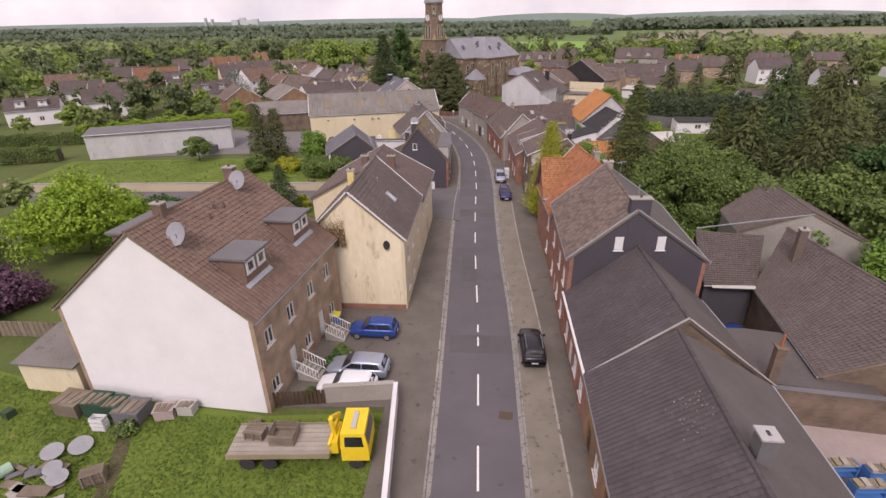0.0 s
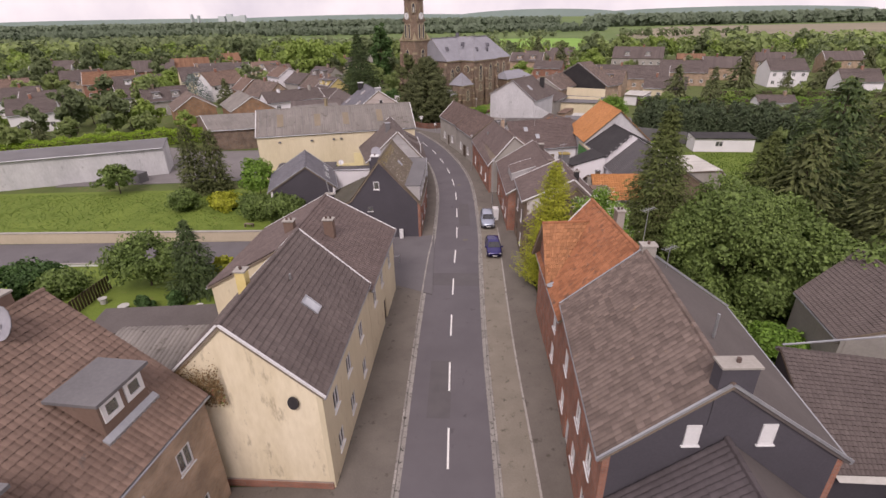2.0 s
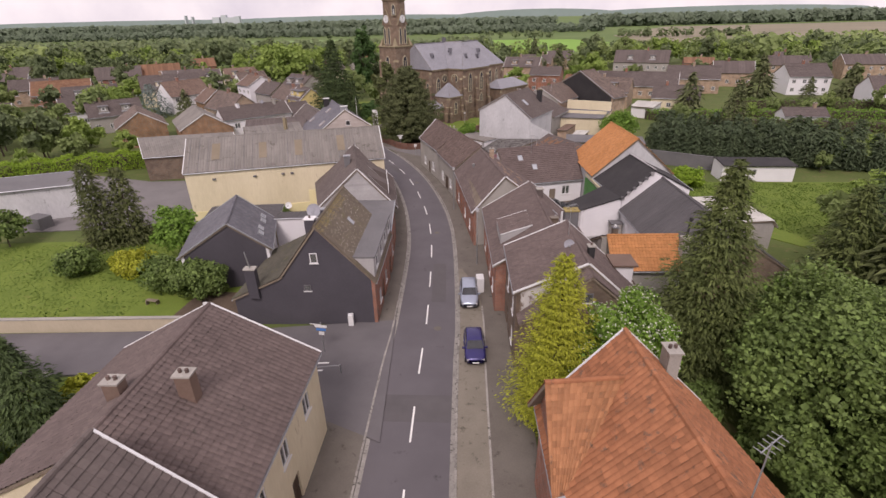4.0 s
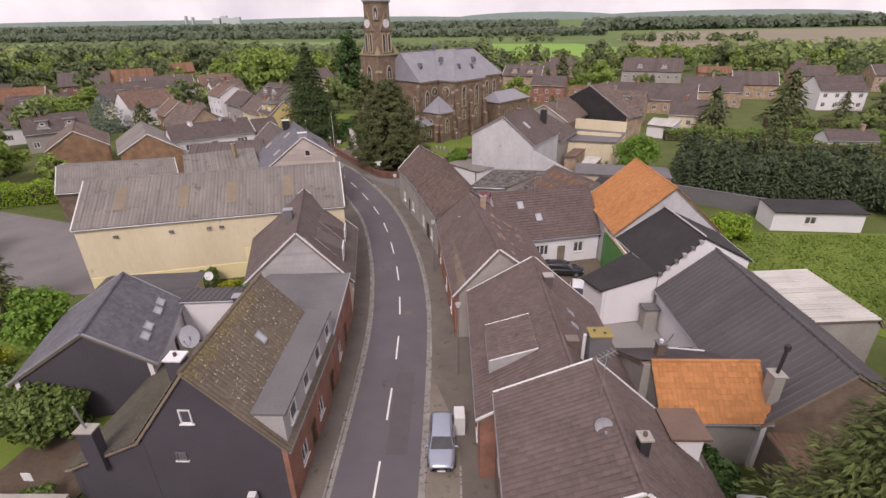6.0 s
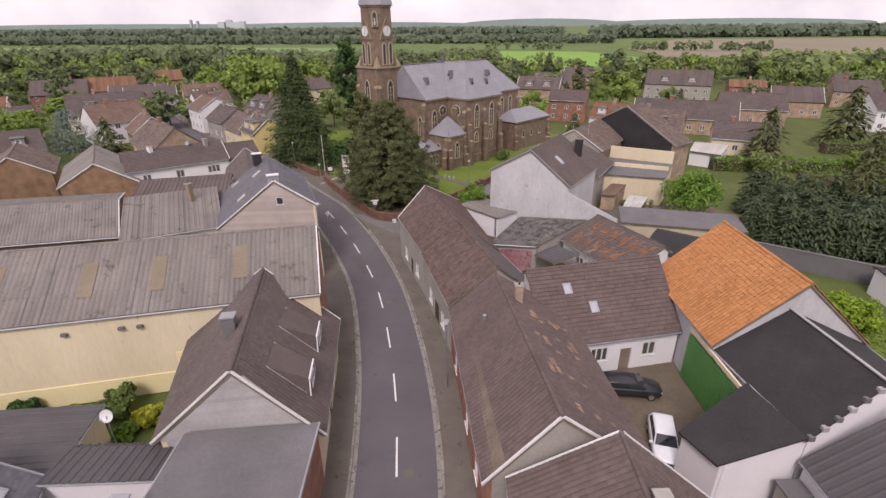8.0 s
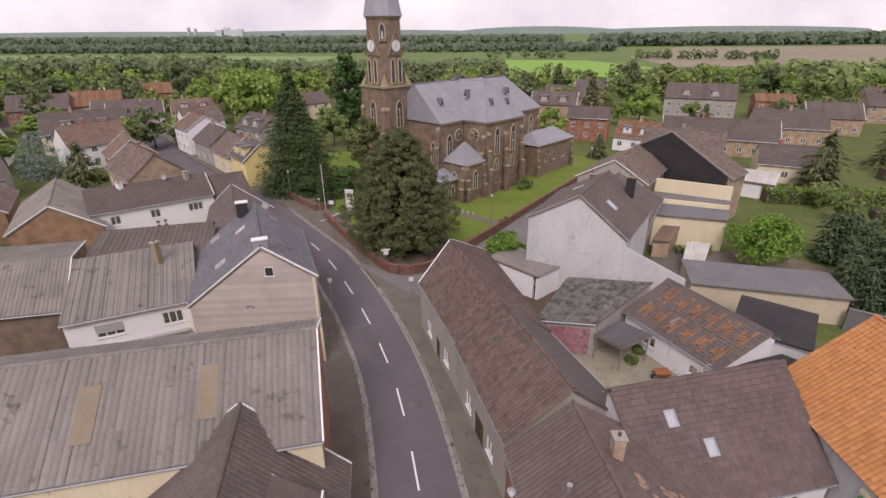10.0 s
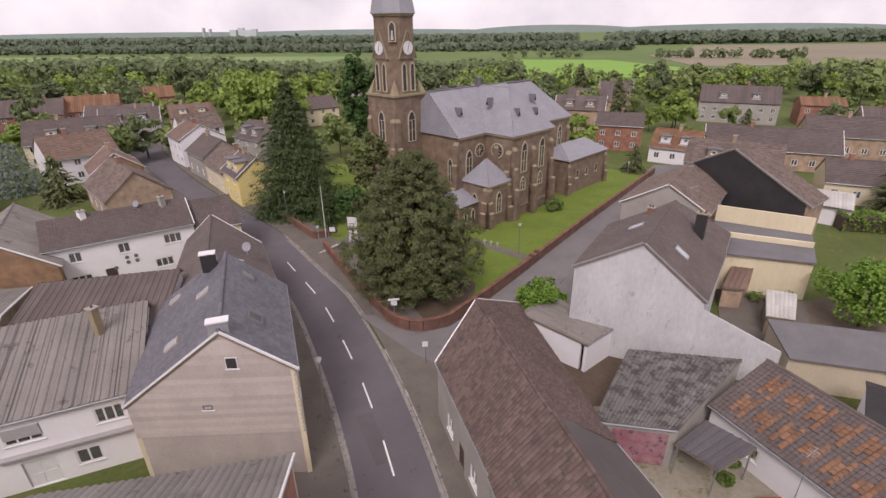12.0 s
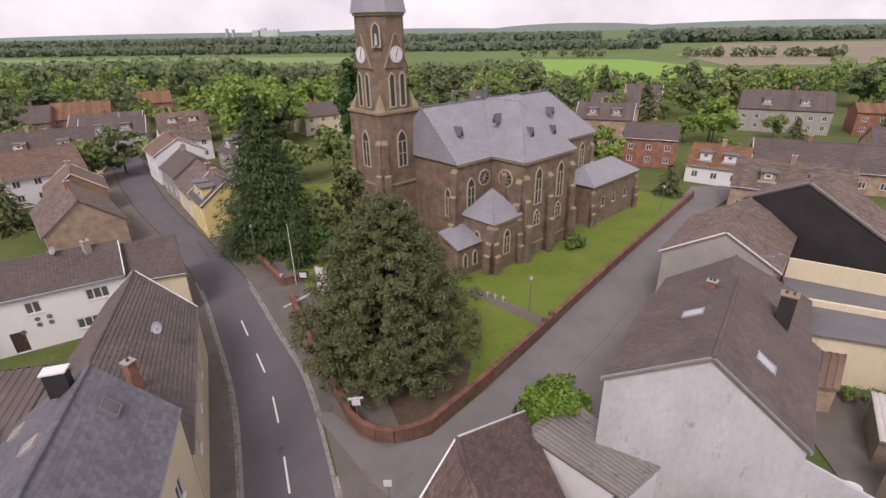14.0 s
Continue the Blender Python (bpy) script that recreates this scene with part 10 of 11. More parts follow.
hi0, hi1 = octagon(2.78, 28.3), octagon(2.78, 28.62)
g.add([*hi0, *hi1], [tuple(range(8)), tuple(range(8, 16))[::-1]] + [(k, 8 + k, 8 + (k + 1) % 8, (k + 1) % 8) for k in range(8)])
g.part("tower_cornice", M_SAND, CH)
for a, b, da, db in ((-3.05, 2.7, -0.9, 0), (-3.05, -2.7, -0.9, 0), (-2.7, 3.05, 0, 0.9), (2.7, 3.05, 0, 0.9)):
    buttress(a, b, da, db, 13.0, 14.5)
for x, y in ((9.4, 155.2), (10.2, 154.6), (11.0, 154.2)):
    fl = thing("grave_cross", "small pale stone marker on the lawn", "stone marker", (x, y))
    Geo().box((x, y, 0.05), (0.12, 0.12, 0.75)).part("shaft", M_CONCRETE_PALE, fl)
    Geo().box((x, y, 0.5), (0.42, 0.1, 0.12)).part("arms", M_CONCRETE_PALE, fl)

# ---- vehicles ----


M_TAIL = material("dark red lamp glass", (0.12, 0.012, 0.012), (0.18, 0.02, 0.018), 0.2, 4, 0.5, 0, spec=0.6)


def car(x, y, heading, paint, label, length=4.1, width=1.74, height=1.46, kind="hatch", z=0.1):
    """A parked car, heading in degrees clockwise from north."""
    t = thing("car", label, "car", (x, y, z))
    a = radians(heading)
    f, s = Vector((math.sin(a), math.cos(a), 0)), Vector((math.cos(a), -math.sin(a), 0))
    o = Vector((x, y, z))
    L, W, H = length / 2, width / 2, height

    def pt(u, v, w):
        return o + f * u * L + s * v * W + Vector((0, 0, w * H))

    # stations from tail to nose: u, half-width, underside, belt height
    tail = {"hatch": -0.93, "wagon": -0.96, "suv": -0.94}[kind]
    stn = [(-1.0, 0.72, 0.30, 0.50), (-0.985, 0.86, 0.22, 0.58), (-0.94, 0.94, 0.18, 0.64), (-0.75, 0.985, 0.16, 0.665), (-0.4, 1.0, 0.15, 0.66), (0.0, 1.0, 0.15, 0.65), (0.3, 1.0, 0.15, 0.645), (0.48, 0.99, 0.16, 0.63),
           (0.66, 0.97, 0.16, 0.60), (0.82, 0.92, 0.17, 0.555), (0.93, 0.83, 0.19, 0.50), (0.985, 0.70, 0.23, 0.44), (1.0, 0.60, 0.28, 0.38)]
    g = Geo()
    ring = []
    for u, w, lo, hi in stn:
        side = [(0.84, lo), (0.96, lo + 0.05), (1.0, lo + 0.16), (1.0, hi - 0.14), (0.975, hi - 0.06), (0.91, hi - 0.01), (0.75, hi + 0.012)]
        ring.append([pt(u, -w * a_, z_) for a_, z_ in side] + [pt(u, 0, hi + 0.03)] + [pt(u, w * a_, z_) for a_, z_ in side[::-1]])
    n_ = len(ring[0])
    faces = [(i * n_ + k, i * n_ + (k + 1) % n_, (i + 1) * n_ + (k + 1) % n_, (i + 1) * n_ + k) for i in range(len(ring) - 1) for k in range(n_)]
    faces += [tuple(range(n_))[::-1], tuple(range((len(ring) - 1) * n_, len(ring) * n_))]
    g.add([p for r in ring for p in r], [q[::-1] for q in faces])
    g.part("body", paint, t, smooth=True)

    # cabin: a rounded shell that leans in towards the roof
    def lean(w):
        return 0.90 - 0.17 * (w - 0.62) / 0.38

    g = Geo()
    ring = []
    for u, h_ in ((tail, 0.62), (tail + 0.05, 0.78), (tail + 0.11, 0.92), (tail + 0.20, 0.975), (-0.40, 1.0), (-0.1, 1.0), (0.08, 0.985), (0.16, 0.94), (0.30, 0.79), (0.47, 0.61)):
        m_ = lean(h_)
        side = [(0.90, 0.58), (min(0.90, lean(h_ * 0.55 + 0.28)), min(h_ - 0.01, h_ * 0.55 + 0.28)), (m_ + 0.015, h_ - 0.04), (m_ - 0.05, h_ - 0.008), (m_ - 0.16, h_ + 0.006)]
        ring.append([pt(u, -a_, z_) for a_, z_ in side] + [pt(u, 0, h_ + 0.02)] + [pt(u, a_, z_) for a_, z_ in side[::-1]])
    n_ = len(ring[0])
    faces = [(i * n_ + k, i * n_ + k + 1, (i + 1) * n_ + k + 1, (i + 1) * n_ + k) for i in range(len(ring) - 1) for k in range(n_ - 1)]
    g.add([p for r in ring for p in r], [q[::-1] for q in faces])
    cab = g.part("cabin", paint, t, smooth=True)

    def glass(q):
        c = sum(q, Vector()) / 4
        n1 = (q[1] - q[0]).cross(q[3] - q[0]).normalized()
        if n1.dot(c - (o + Vector((0, 0, 0.7 * H)))) < 0:
            n1 = -n1
        Geo().sheet([p + n1 * 0.02 for p in q], n1 * -0.03).part("car_window", M_CARGLASS, cab)

    glass([pt(0.445, -0.80, 0.655), pt(0.445, 0.80, 0.655), pt(0.165, 0.68, 0.945), pt(0.165, -0.68, 0.945)])
    glass([pt(tail + 0.02, 0.74, 0.69), pt(tail + 0.02, -0.74, 0.69), pt(tail + 0.115, -0.66, 0.925), pt(tail + 0.115, 0.66, 0.925)])
    for v in (-1, 1):
        for a0, a1, b1_, b0_ in ((tail + 0.16, -0.22, -0.22, tail + 0.24), (-0.17, 0.34, 0.13, -0.17)):
            glass([pt(a0, v * (lean(0.68) + 0.008), 0.68), pt(a1, v * (lean(0.68) + 0.008), 0.68), pt(b1_, v * (lean(0.92) + 0.012), 0.92), pt(b0_, v * (lean(0.92) + 0.012), 0.92)])
    if kind == "suv":
        for v in (-0.66, 0.66):
            Geo().tube([pt(tail + 0.2, v, 0.99), pt(-0.4, v, 1.03), pt(0.05, v, 1.0)], 0.025, 6).part("roof_rail", M_STEEL, cab)
    for u in (-0.62, 0.62):
        for v in (-1, 1):
            c = pt(u, v * 0.86, 0) + Vector((0, 0, 0.31))
            wh = Geo().tube([c - s * 0.1 * v, c + s * 0.13 * v], 0.31, 16).part("tyre", M_FELT_BLACK, t)
            Geo().tube([c + s * 0.10 * v, c + s * 0.145 * v], 0.2, 12).part("rim", M_STEEL, wh)
    for v in (-0.62, 0.62):
        Geo().box(pt(0.93, v, 0.40), (0.32, 0.16, 0.10), heading).part("headlight", M_CLAD_GREY, t)
        Geo().box(pt(-0.965, v * 1.12, 0.48), (0.2, 0.12, 0.12), heading).part("tail_light", M_TAIL, t)
        Geo().box(pt(0.36, v / 0.62 * 1.07, 0.62), (0.2, 0.12, 0.13), heading).part("door_mirror", paint, t)
    Geo().box(pt(-0.995, 0, 0.36), (0.5, 0.05, 0.11), heading).part("rear_plate", M_TRIM, t)
    Geo().box(pt(1.0, 0, 0.24), (0.5, 0.05, 0.11), heading).part("front_plate", M_TRIM, t)
    Geo().box(pt(0, 0, 0.10), (width * 0.8, length * 0.9, 0.14), heading).part("underbody", M_FELT_BLACK, t)
    return t


def car_paint(name, c, metal=0.3):
    return material(name, tuple(v * 0.9 for v in c), c, 0.25, 4, 0.5, 0, metal=metal, spec=0.6)


P_BLACK, P_BLUE, P_SILVER, P_WHITE, P_NAVY, P_GREY = (car_paint(*p) for p in (("black car paint", (0.018, 0.015, 0.022)), ("blue car paint", (0.03, 0.075, 0.30)), ("silver car paint", (0.36, 0.40, 0.48), 0.5), ("white car paint", (0.72, 0.73, 0.76), 0.0),
                                                                                ("dark blue car paint", (0.035, 0.03, 0.13)), ("dark grey car paint", (0.035, 0.037, 0.042))))
car(6.75, 30.2, 3, P_BLACK, "black sport utility car parked on the footway", 4.4, 1.84, 1.64, "suv")
car(9.0, 75.3, 182, P_SILVER, "pale silver estate car parked at the kerb", 4.2, 1.72, 1.5, "wagon")
car(8.85, 67.0, 181, P_NAVY, "dark blue hatchback parked on the setts", 3.8, 1.68, 1.46)
car(-5.9, 32.9, 276, P_BLUE, "bright blue hatchback parked on the forecourt", 4.0, 1.72, 1.5)
car(-6.4, 28.0, 276, P_SILVER, "silver hatchback parked on the forecourt", 4.6, 1.84, 1.5)
car(-6.9, 26.1, 276, P_WHITE, "white saloon parked behind the concrete wall", 4.2, 1.74, 1.42, z=0.05)
car(22.4, 98.7, 97, P_GREY, "dark grey saloon parked in the courtyard", 4.5, 1.76, 1.4, z=0.02)
car(22.7, 93.4, 196, P_WHITE, "white car parked beside the lean-to", 4.0, 1.7, 1.45, z=0.02)
car(12.4, 138.0, 222, P_BLACK, "black car parked in the lane beside a shrub", 4.2, 1.76, 1.46)
car(23.2, 30.4, 160, P_BLUE, "dark blue car standing under the yard roof", 4.0, 1.7, 1.45, z=0.0)

# yellow lorry with a loading crane
ty = 20.6
lo_ = thing("flatbed_lorry", "old yellow flatbed lorry with a loading crane", "lorry", (-8.6, ty))
Geo().box((-9.7, ty, 0.95), (6.0, 2.4, 0.22)).part("flatbed", M_WOOD_PALE, lo_)
for k in range(7):
    Geo().box((-9.7, ty - 1.05 + 0.35 * k, 1.17), (5.9, 0.3, 0.04)).part("deck_plank", M_WOOD_PALE, lo_)
Geo().box((-9.7, ty - 1.22, 0.98), (6.0, 0.06, 0.35)).part("side_board", M_SAND, lo_)
Geo().box((-9.7, ty + 1.22, 0.98), (6.0, 0.06, 0.35)).part("side_board", M_SAND, lo_)
Geo().box((-8.6, ty, 0.6), (8.0, 0.9, 0.3)).part("chassis", M_FELT_BLACK, lo_)
g = Geo()
x0, x1 = -6.0, -4.4
g.hexa([(x0, ty - 1.15, 0.7), (x1, ty - 1.15, 0.7), (x1, ty + 1.15, 0.7), (x0, ty + 1.15, 0.7)], [(x0, ty - 1.15, 1.7), (x1, ty - 1.15, 1.7), (x1, ty + 1.15, 1.7), (x0, ty + 1.15, 1.7)])
g.part("cab", M_TRUCK, lo_)
g = Geo()
g.hexa([(x0, ty - 1.15, 1.7), (x1, ty - 1.15, 1.7), (x1, ty + 1.15, 1.7), (x0, ty + 1.15, 1.7)], [(x0 + 0.05, ty - 1.05, 2.65), (x1 - 0.18, ty - 1.05, 2.65), (x1 - 0.18, ty + 1.05, 2.65), (x0 + 0.05, ty + 1.05, 2.65)])
cb_ = g.part("cab_top", M_TRUCK, lo_)
Geo().sheet([(x0 + 0.25, ty - 1.15, 1.78), (x1 - 0.25, ty - 1.15, 1.78), (x1 - 0.35, ty - 1.08, 2.45), (x0 + 0.28, ty - 1.08, 2.45)], (0, -0.02, 0)).part("side_window", M_CARGLASS, cb_)
Geo().sheet([(x1 + 0.0, ty - 1.0, 1.8), (x1 + 0.0, ty + 1.0, 1.8), (x1 - 0.13, ty + 0.95, 2.5), (x1 - 0.13, ty - 0.95, 2.5)], (0.02, 0, 0)).part("windscreen", M_CARGLASS, cb_)
Geo().box((x0 + 0.75, ty, 2.65), (0.3, 1.3, 0.12)).part("roof_hatch", M_CONCRETE_PALE, cb_)
for x in (-11.6, -10.3, -5.2):
    for s in (-1, 1):
        Geo().tube([(x, ty + s * 0.8, 0.45), (x, ty + s * 1.12, 0.45)], 0.45, 14).part("wheel", M_FELT_BLACK, lo_)
Geo().box((-6.5, ty, 0.9), (0.5, 1.6, 0.9)).part("crane_base", M_TRUCK, lo_)
Geo().tube([(-6.5, ty - 0.2, 1.8), (-6.6, ty - 0.3, 3.1)], 0.14, 8).part("crane_column", M_TRUCK, lo_)
Geo().beam((-6.6, ty - 0.3, 3.0), (-6.4, ty + 0.9, 2.2), 0.2, 0.22).part("crane_boom", M_TRUCK, lo_)
Geo().beam((-6.4, ty + 0.9, 2.2), (-6.7, ty - 0.9, 1.6), 0.16, 0.18).part("crane_arm", M_TRUCK, lo_)


def pallet(x, y, z, turn, n_=1, w=1.2, d=0.8, label="grey weathered wooden pallet"):
    t = thing("pallet", label, "pallet", (x, y, z), group="pallets")
    a = radians(turn)
    for m in range(n_):
        for k in range(5):
            off = -d / 2 + d * (k + 0.5) / 5
            Geo().box((x + math.sin(a) * off, y + math.cos(a) * off, z + 0.14 * m + 0.11), (w, d / 5 - 0.04, 0.025), turn).part("board", M_WOOD, t)
        for k in (-1, 0, 1):
            off = k * w * 0.44
            Geo().box((x + math.cos(a) * off, y - math.sin(a) * off, z + 0.14 * m), (0.1, d, 0.11), turn).part("bearer", M_WOOD, t)
    return t


def crate(x, y, z, turn, w, d, h, label="open wooden slatted crate", mat=None):
    t = thing("crate", label, "crate", (x, y, z))
    a = radians(turn)
    ux, uy = (math.cos(a), -math.sin(a)), (math.sin(a), math.cos(a))
    for k in range(3):
        zz = z + 0.06 + h * k / 3
        for s in (-1, 1):
            Geo().box((x + uy[0] * d / 2 * s, y + uy[1] * d / 2 * s, zz), (w, 0.03, h / 3 - 0.07), turn).part("slat", mat or M_WOOD, t)
            Geo().box((x + ux[0] * w / 2 * s, y + ux[1] * w / 2 * s, zz), (0.03, d, h / 3 - 0.07), turn).part("slat", mat or M_WOOD, t)
    Geo().box((x, y, z), (w, d, 0.05), turn).part("bottom", mat or M_WOOD, t)
    return t


pallet(-11.4, 20.9, 1.21, 10, 4)
crate(-9.6, 20.7, 1.21, 3, 1.5, 1.2, 0.8)
pallet(-12.2, 22.5, 0.03, 70, 3, label="stack of grey wooden pallets leaning at the lorry")
# junk on the grass plot
for x, y, w, d, h, m, lb, tr in ((-25.3, 24.6, 1.9, 1.5, 1.0, M_WOOD, "stack of brown boards beside the house", 12), (-23.4, 24.4, 1.5, 1.3, 1.1, M_BIN_GREEN, "dark green lidded compost bin", 8), (-22.2, 24.2, 1.4, 1.2, 1.0, M_BIN_GREEN, "dark green lidded compost bin", 5),
                                (-20.8, 23.8, 1.8, 1.5, 0.95, M_FELT, "grey box heaped with scrap", 5), (-18.7, 23.9, 1.2, 0.9, 0.7, M_PINK, "pale chest beside the white gable", -10), (-17.4, 24.2, 1.1, 0.7, 0.7, M_CONCRETE_PALE, "white chest beside the gable", 5)):
    b_ = thing("storage_box", lb, "box", (x, y))
    Geo().box((x, y, 0.02), (w, d, h), tr).part("body", m, b_)
    Geo().box((x, y, h + 0.02), (w + 0.1, d + 0.1, 0.08), tr).part("lid", m, b_)
    for k in range(3):
        Geo().box((x - w * 0.3 + w * 0.3 * k, y - 0.1, h + 0.1), (w * 0.22, d * 0.8, 0.05), tr + 8 * k).part("board", M_WOOD, b_)
crate(-22.4, 22.8, 0.02, 5, 0.9, 0.5, 1.0, "pale wooden frame standing on the grass", M_TRIM)
jp = thing("scrap_pile", "heap of grey boards and slabs on the grass", "scrap pile", (-23.0, 18.6))
rr = random.Random(3)
for k in range(16):
    Geo().box((-24.2 + rr.uniform(-1.6, 2.4), 18.4 + rr.uniform(-1.4, 1.4), 0.05 + 0.06 * (k % 5)), (rr.uniform(0.8, 1.8), rr.uniform(0.25, 0.7), 0.06), rr.uniform(-40, 40)).part("board", rr.choice((M_WOOD, M_CONCRETE, M_FELT)), jp)
for x, y, z_, r_ in ((-23.9, 20.6, 0.35, 0.62), (-22.6, 21.2, 0.2, 0.68), (-22.9, 19.3, 0.45, 0.5), (-22.2, 18.7, 0.4, 0.55)):
    g = Geo()
    for ra, rb, za, zb in ((r_, r_ * 0.75, 0.12, 0.0),):
        g.tube([(x, y, z_), (x + 0.02, y - 0.02, z_ + 0.12)], ra * 0.75, 18, ra)
    g.thing("metal_dish", M_STEEL, "round shallow metal dish lying on the scrap", "dish", group="round metal dishes", place=(x, y, z_))
pallet(-20.2, 18.8, 0.02, -25, 6, label="stack of grey wooden pallets on the grass")
Geo().tube([(-26.4, 18.4, 0.35), (-25.6, 19.6, 0.35)], 0.34, 12).thing("concrete_pipe", M_BIN_PALE, "pale green pipe lying on the grass", "pipe", place=(-26, 19, 0))
patch("trodden_path", [(-19.4, 16.5), (-18.4, 16.5), (-19.6, 21), (-20.6, 23.2), (-21.4, 23.2), (-20.4, 20.6)], 0.012, M_EARTH, "trodden brown path through the grass", "path", 0.02)
Geo().box((-29.4, 24.0, 0), (0.6, 0.6, 0.55), 20).thing("planter_tub", M_LEAF_TUB, "dark green tub on the grass", "tub", place=(-29.4, 24.0, 0))
# garden things behind the wall
bn = thing("garden_bench", "small wooden bench on the lawn", "bench", (-21.8, 76.2))
Geo().box((-21.8, 76.2, 0.4), (1.2, 0.4, 0.06), 15).part("seat", M_WOOD, bn)
for dx in (-0.5, 0.5):
    Geo().box((-21.8 + dx, 76.2, 0), (0.08, 0.36, 0.4), 15).part("leg", M_WOOD, bn)
for x, y, z_, m, lb in ((26.2, 70.4, 0.0, M_TRIM, "white garden table under the trees"),):
    tb2 = thing("garden_table", lb, "table", (x, y))
    Geo().box((x, y, 0.7), (1.6, 0.9, 0.05), 8).part("tabletop", m, tb2)
    for dx, dy in ((-0.7, -0.35), (0.7, -0.35), (-0.7, 0.35), (0.7, 0.35)):
        Geo().box((x + dx, y + dy, 0), (0.06, 0.06, 0.7)).part("leg", m, tb2)

# ---- houses farther off ----
WALLS = {"w": M_WHITE, "c": M_CREAM, "b": M_BRICK, "r": M_BRICK_RED, "g": M_GREYWALL, "y": M_YELLOW, "o": M_BRICK_ORANGE}
ROOFS = {"d": M_TILE_DARK, "b": M_TILE_BROWN, "o": M_TILE_OLD, "r": M_TILE_FADED, "s": M_TILE_DARK, "n": M_TILE_RED}
FAR = [  # corner x, y, heading, length, depth, wall top, ridge, walls, roof
    (-29.6, 171.4, -40, 7.6, 7, 5.0, 7.6, "y", "s"), (-34.8, 177.8, -40, 11, 8, 4.0, 7.0, "c", "o"), (-42.3, 186.9, -43, 10, 8, 4.6, 7.4, "g", "d"), (-52.0, 197.8, -43, 9, 9, 5.8, 8.4, "w", "b"), (-36, 200, -50, 11, 9, 5, 8, "g", "d"),
    (-46, 163, -45, 14, 9, 3.8, 7.4, "b", "o"), (-58, 178, -40, 9, 8, 4.0, 7.0, "o", "b"), (-70, 184, 40, 12, 10, 5, 8.6, "w", "b"), (-86, 198, 60, 18, 12, 5.0, 9.0, "c", "d"), (-96, 232, 65, 17, 12, 5.0, 7.6, "r", "d"),
    (-102, 272, 60, 10, 9, 6, 9.2, "r", "r"), (-150, 322, 70, 14, 9, 4, 6.5, "w", "s"), (-86, 384, 60, 12, 9, 6, 9, "w", "d"), (-38, 246, 50, 11, 9, 5, 8, "c", "s"), (-48, 290, 50, 11, 9, 5, 8, "w", "d"), (-24, 268, 30, 10, 8, 5, 8, "g", "d"),
    (-114, 128, 60, 12, 9, 4.0, 6.5, "w", "s"), (-100, 138, 60, 10, 8, 4.5, 7.5, "w", "d"), (-108, 152, 70, 13, 9, 4.5, 7.5, "c", "d"), (-122, 160, 60, 12, 9, 4.5, 7.5, "w", "d"), (-100, 182, 60, 14, 9, 5, 8, "w", "d"), (-118, 194, 65, 16, 10, 5, 8.5, "r", "r"),
    (-134, 206, 60, 14, 10, 5, 8, "b", "d"), (-124, 236, 65, 16, 11, 5, 9, "r", "d"), (-84, 220, 65, 14, 10, 5, 8.5, "g", "d"), (-112, 246, 65, 15, 10, 5, 9, "r", "r"), (-140, 178, 60, 13, 9, 5, 8, "w", "b"), (-152, 150, 60, 12, 9, 5, 8, "w", "d"),
    (-72, 232, 60, 12, 9, 5, 8, "c", "b"), (-60, 214, 50, 10, 8, 5, 8, "w", "o"), (-165, 232, 70, 15, 10, 5, 8, "w", "d"), (-180, 260, 70, 15, 10, 5, 8, "w", "d"), (-78, 158, 55, 12, 9, 4, 7, "g", "d"), (-90, 166, 55, 10, 8, 4, 7, "w", "d"),
    (48.0, 199.8, 125, 9.6, 8, 3.3, 6.4, "w", "r"), (39.6, 212.2, 112, 10.5, 8, 5.8, 8.0, "r", "d"), (33.0, 229, 110, 13, 10, 7, 10, "b", "d"), (81.5, 249.2, 115, 21, 10, 6, 10.2, "g", "d"), (107, 241, 112, 11, 9, 5.6, 7.4, "r", "r"), (58.5, 197.5, 113, 24, 9, 3.8, 7.4, "b", "s"),
    (47.5, 182.5, 120, 15, 9, 4.4, 7.6, "b", "o"), (117.5, 192.5, 100, 12, 11, 5.4, 8.6, "w", "d"), (160, 225, 105, 14, 10, 5.4, 8.4, "b", "d"), (136, 232, 110, 13, 9, 5, 8, "b", "d"), (92, 268, 115, 12, 9, 5, 8, "b", "d"), (62, 288, 110, 12, 9, 5, 8, "b", "d"),
    (44, 262, 110, 14, 9, 5, 8.4, "b", "d"), (20, 262, 100, 13, 9, 5, 8, "w", "s"), (2, 276, 95, 12, 9, 5, 8, "w", "d"), (66, 172, 115, 12, 8, 3.4, 6.2, "c", "d"), (84, 204, 112, 16, 9, 4.5, 8, "b", "s"), (106, 216, 110, 13, 9, 4.5, 8, "b", "d"),
    (86, 146, 100, 9, 5, 2.6, 4.0, "w", "s"), (124, 168, 100, 11, 8, 4.5, 7.5, "w", "d"), (178, 205, 105, 14, 9, 5, 8, "w", "d"), (150, 250, 110, 13, 9, 5, 8, "b", "d"), (-10, 232, 90, 10, 8, 4.5, 7.5, "c", "o")]
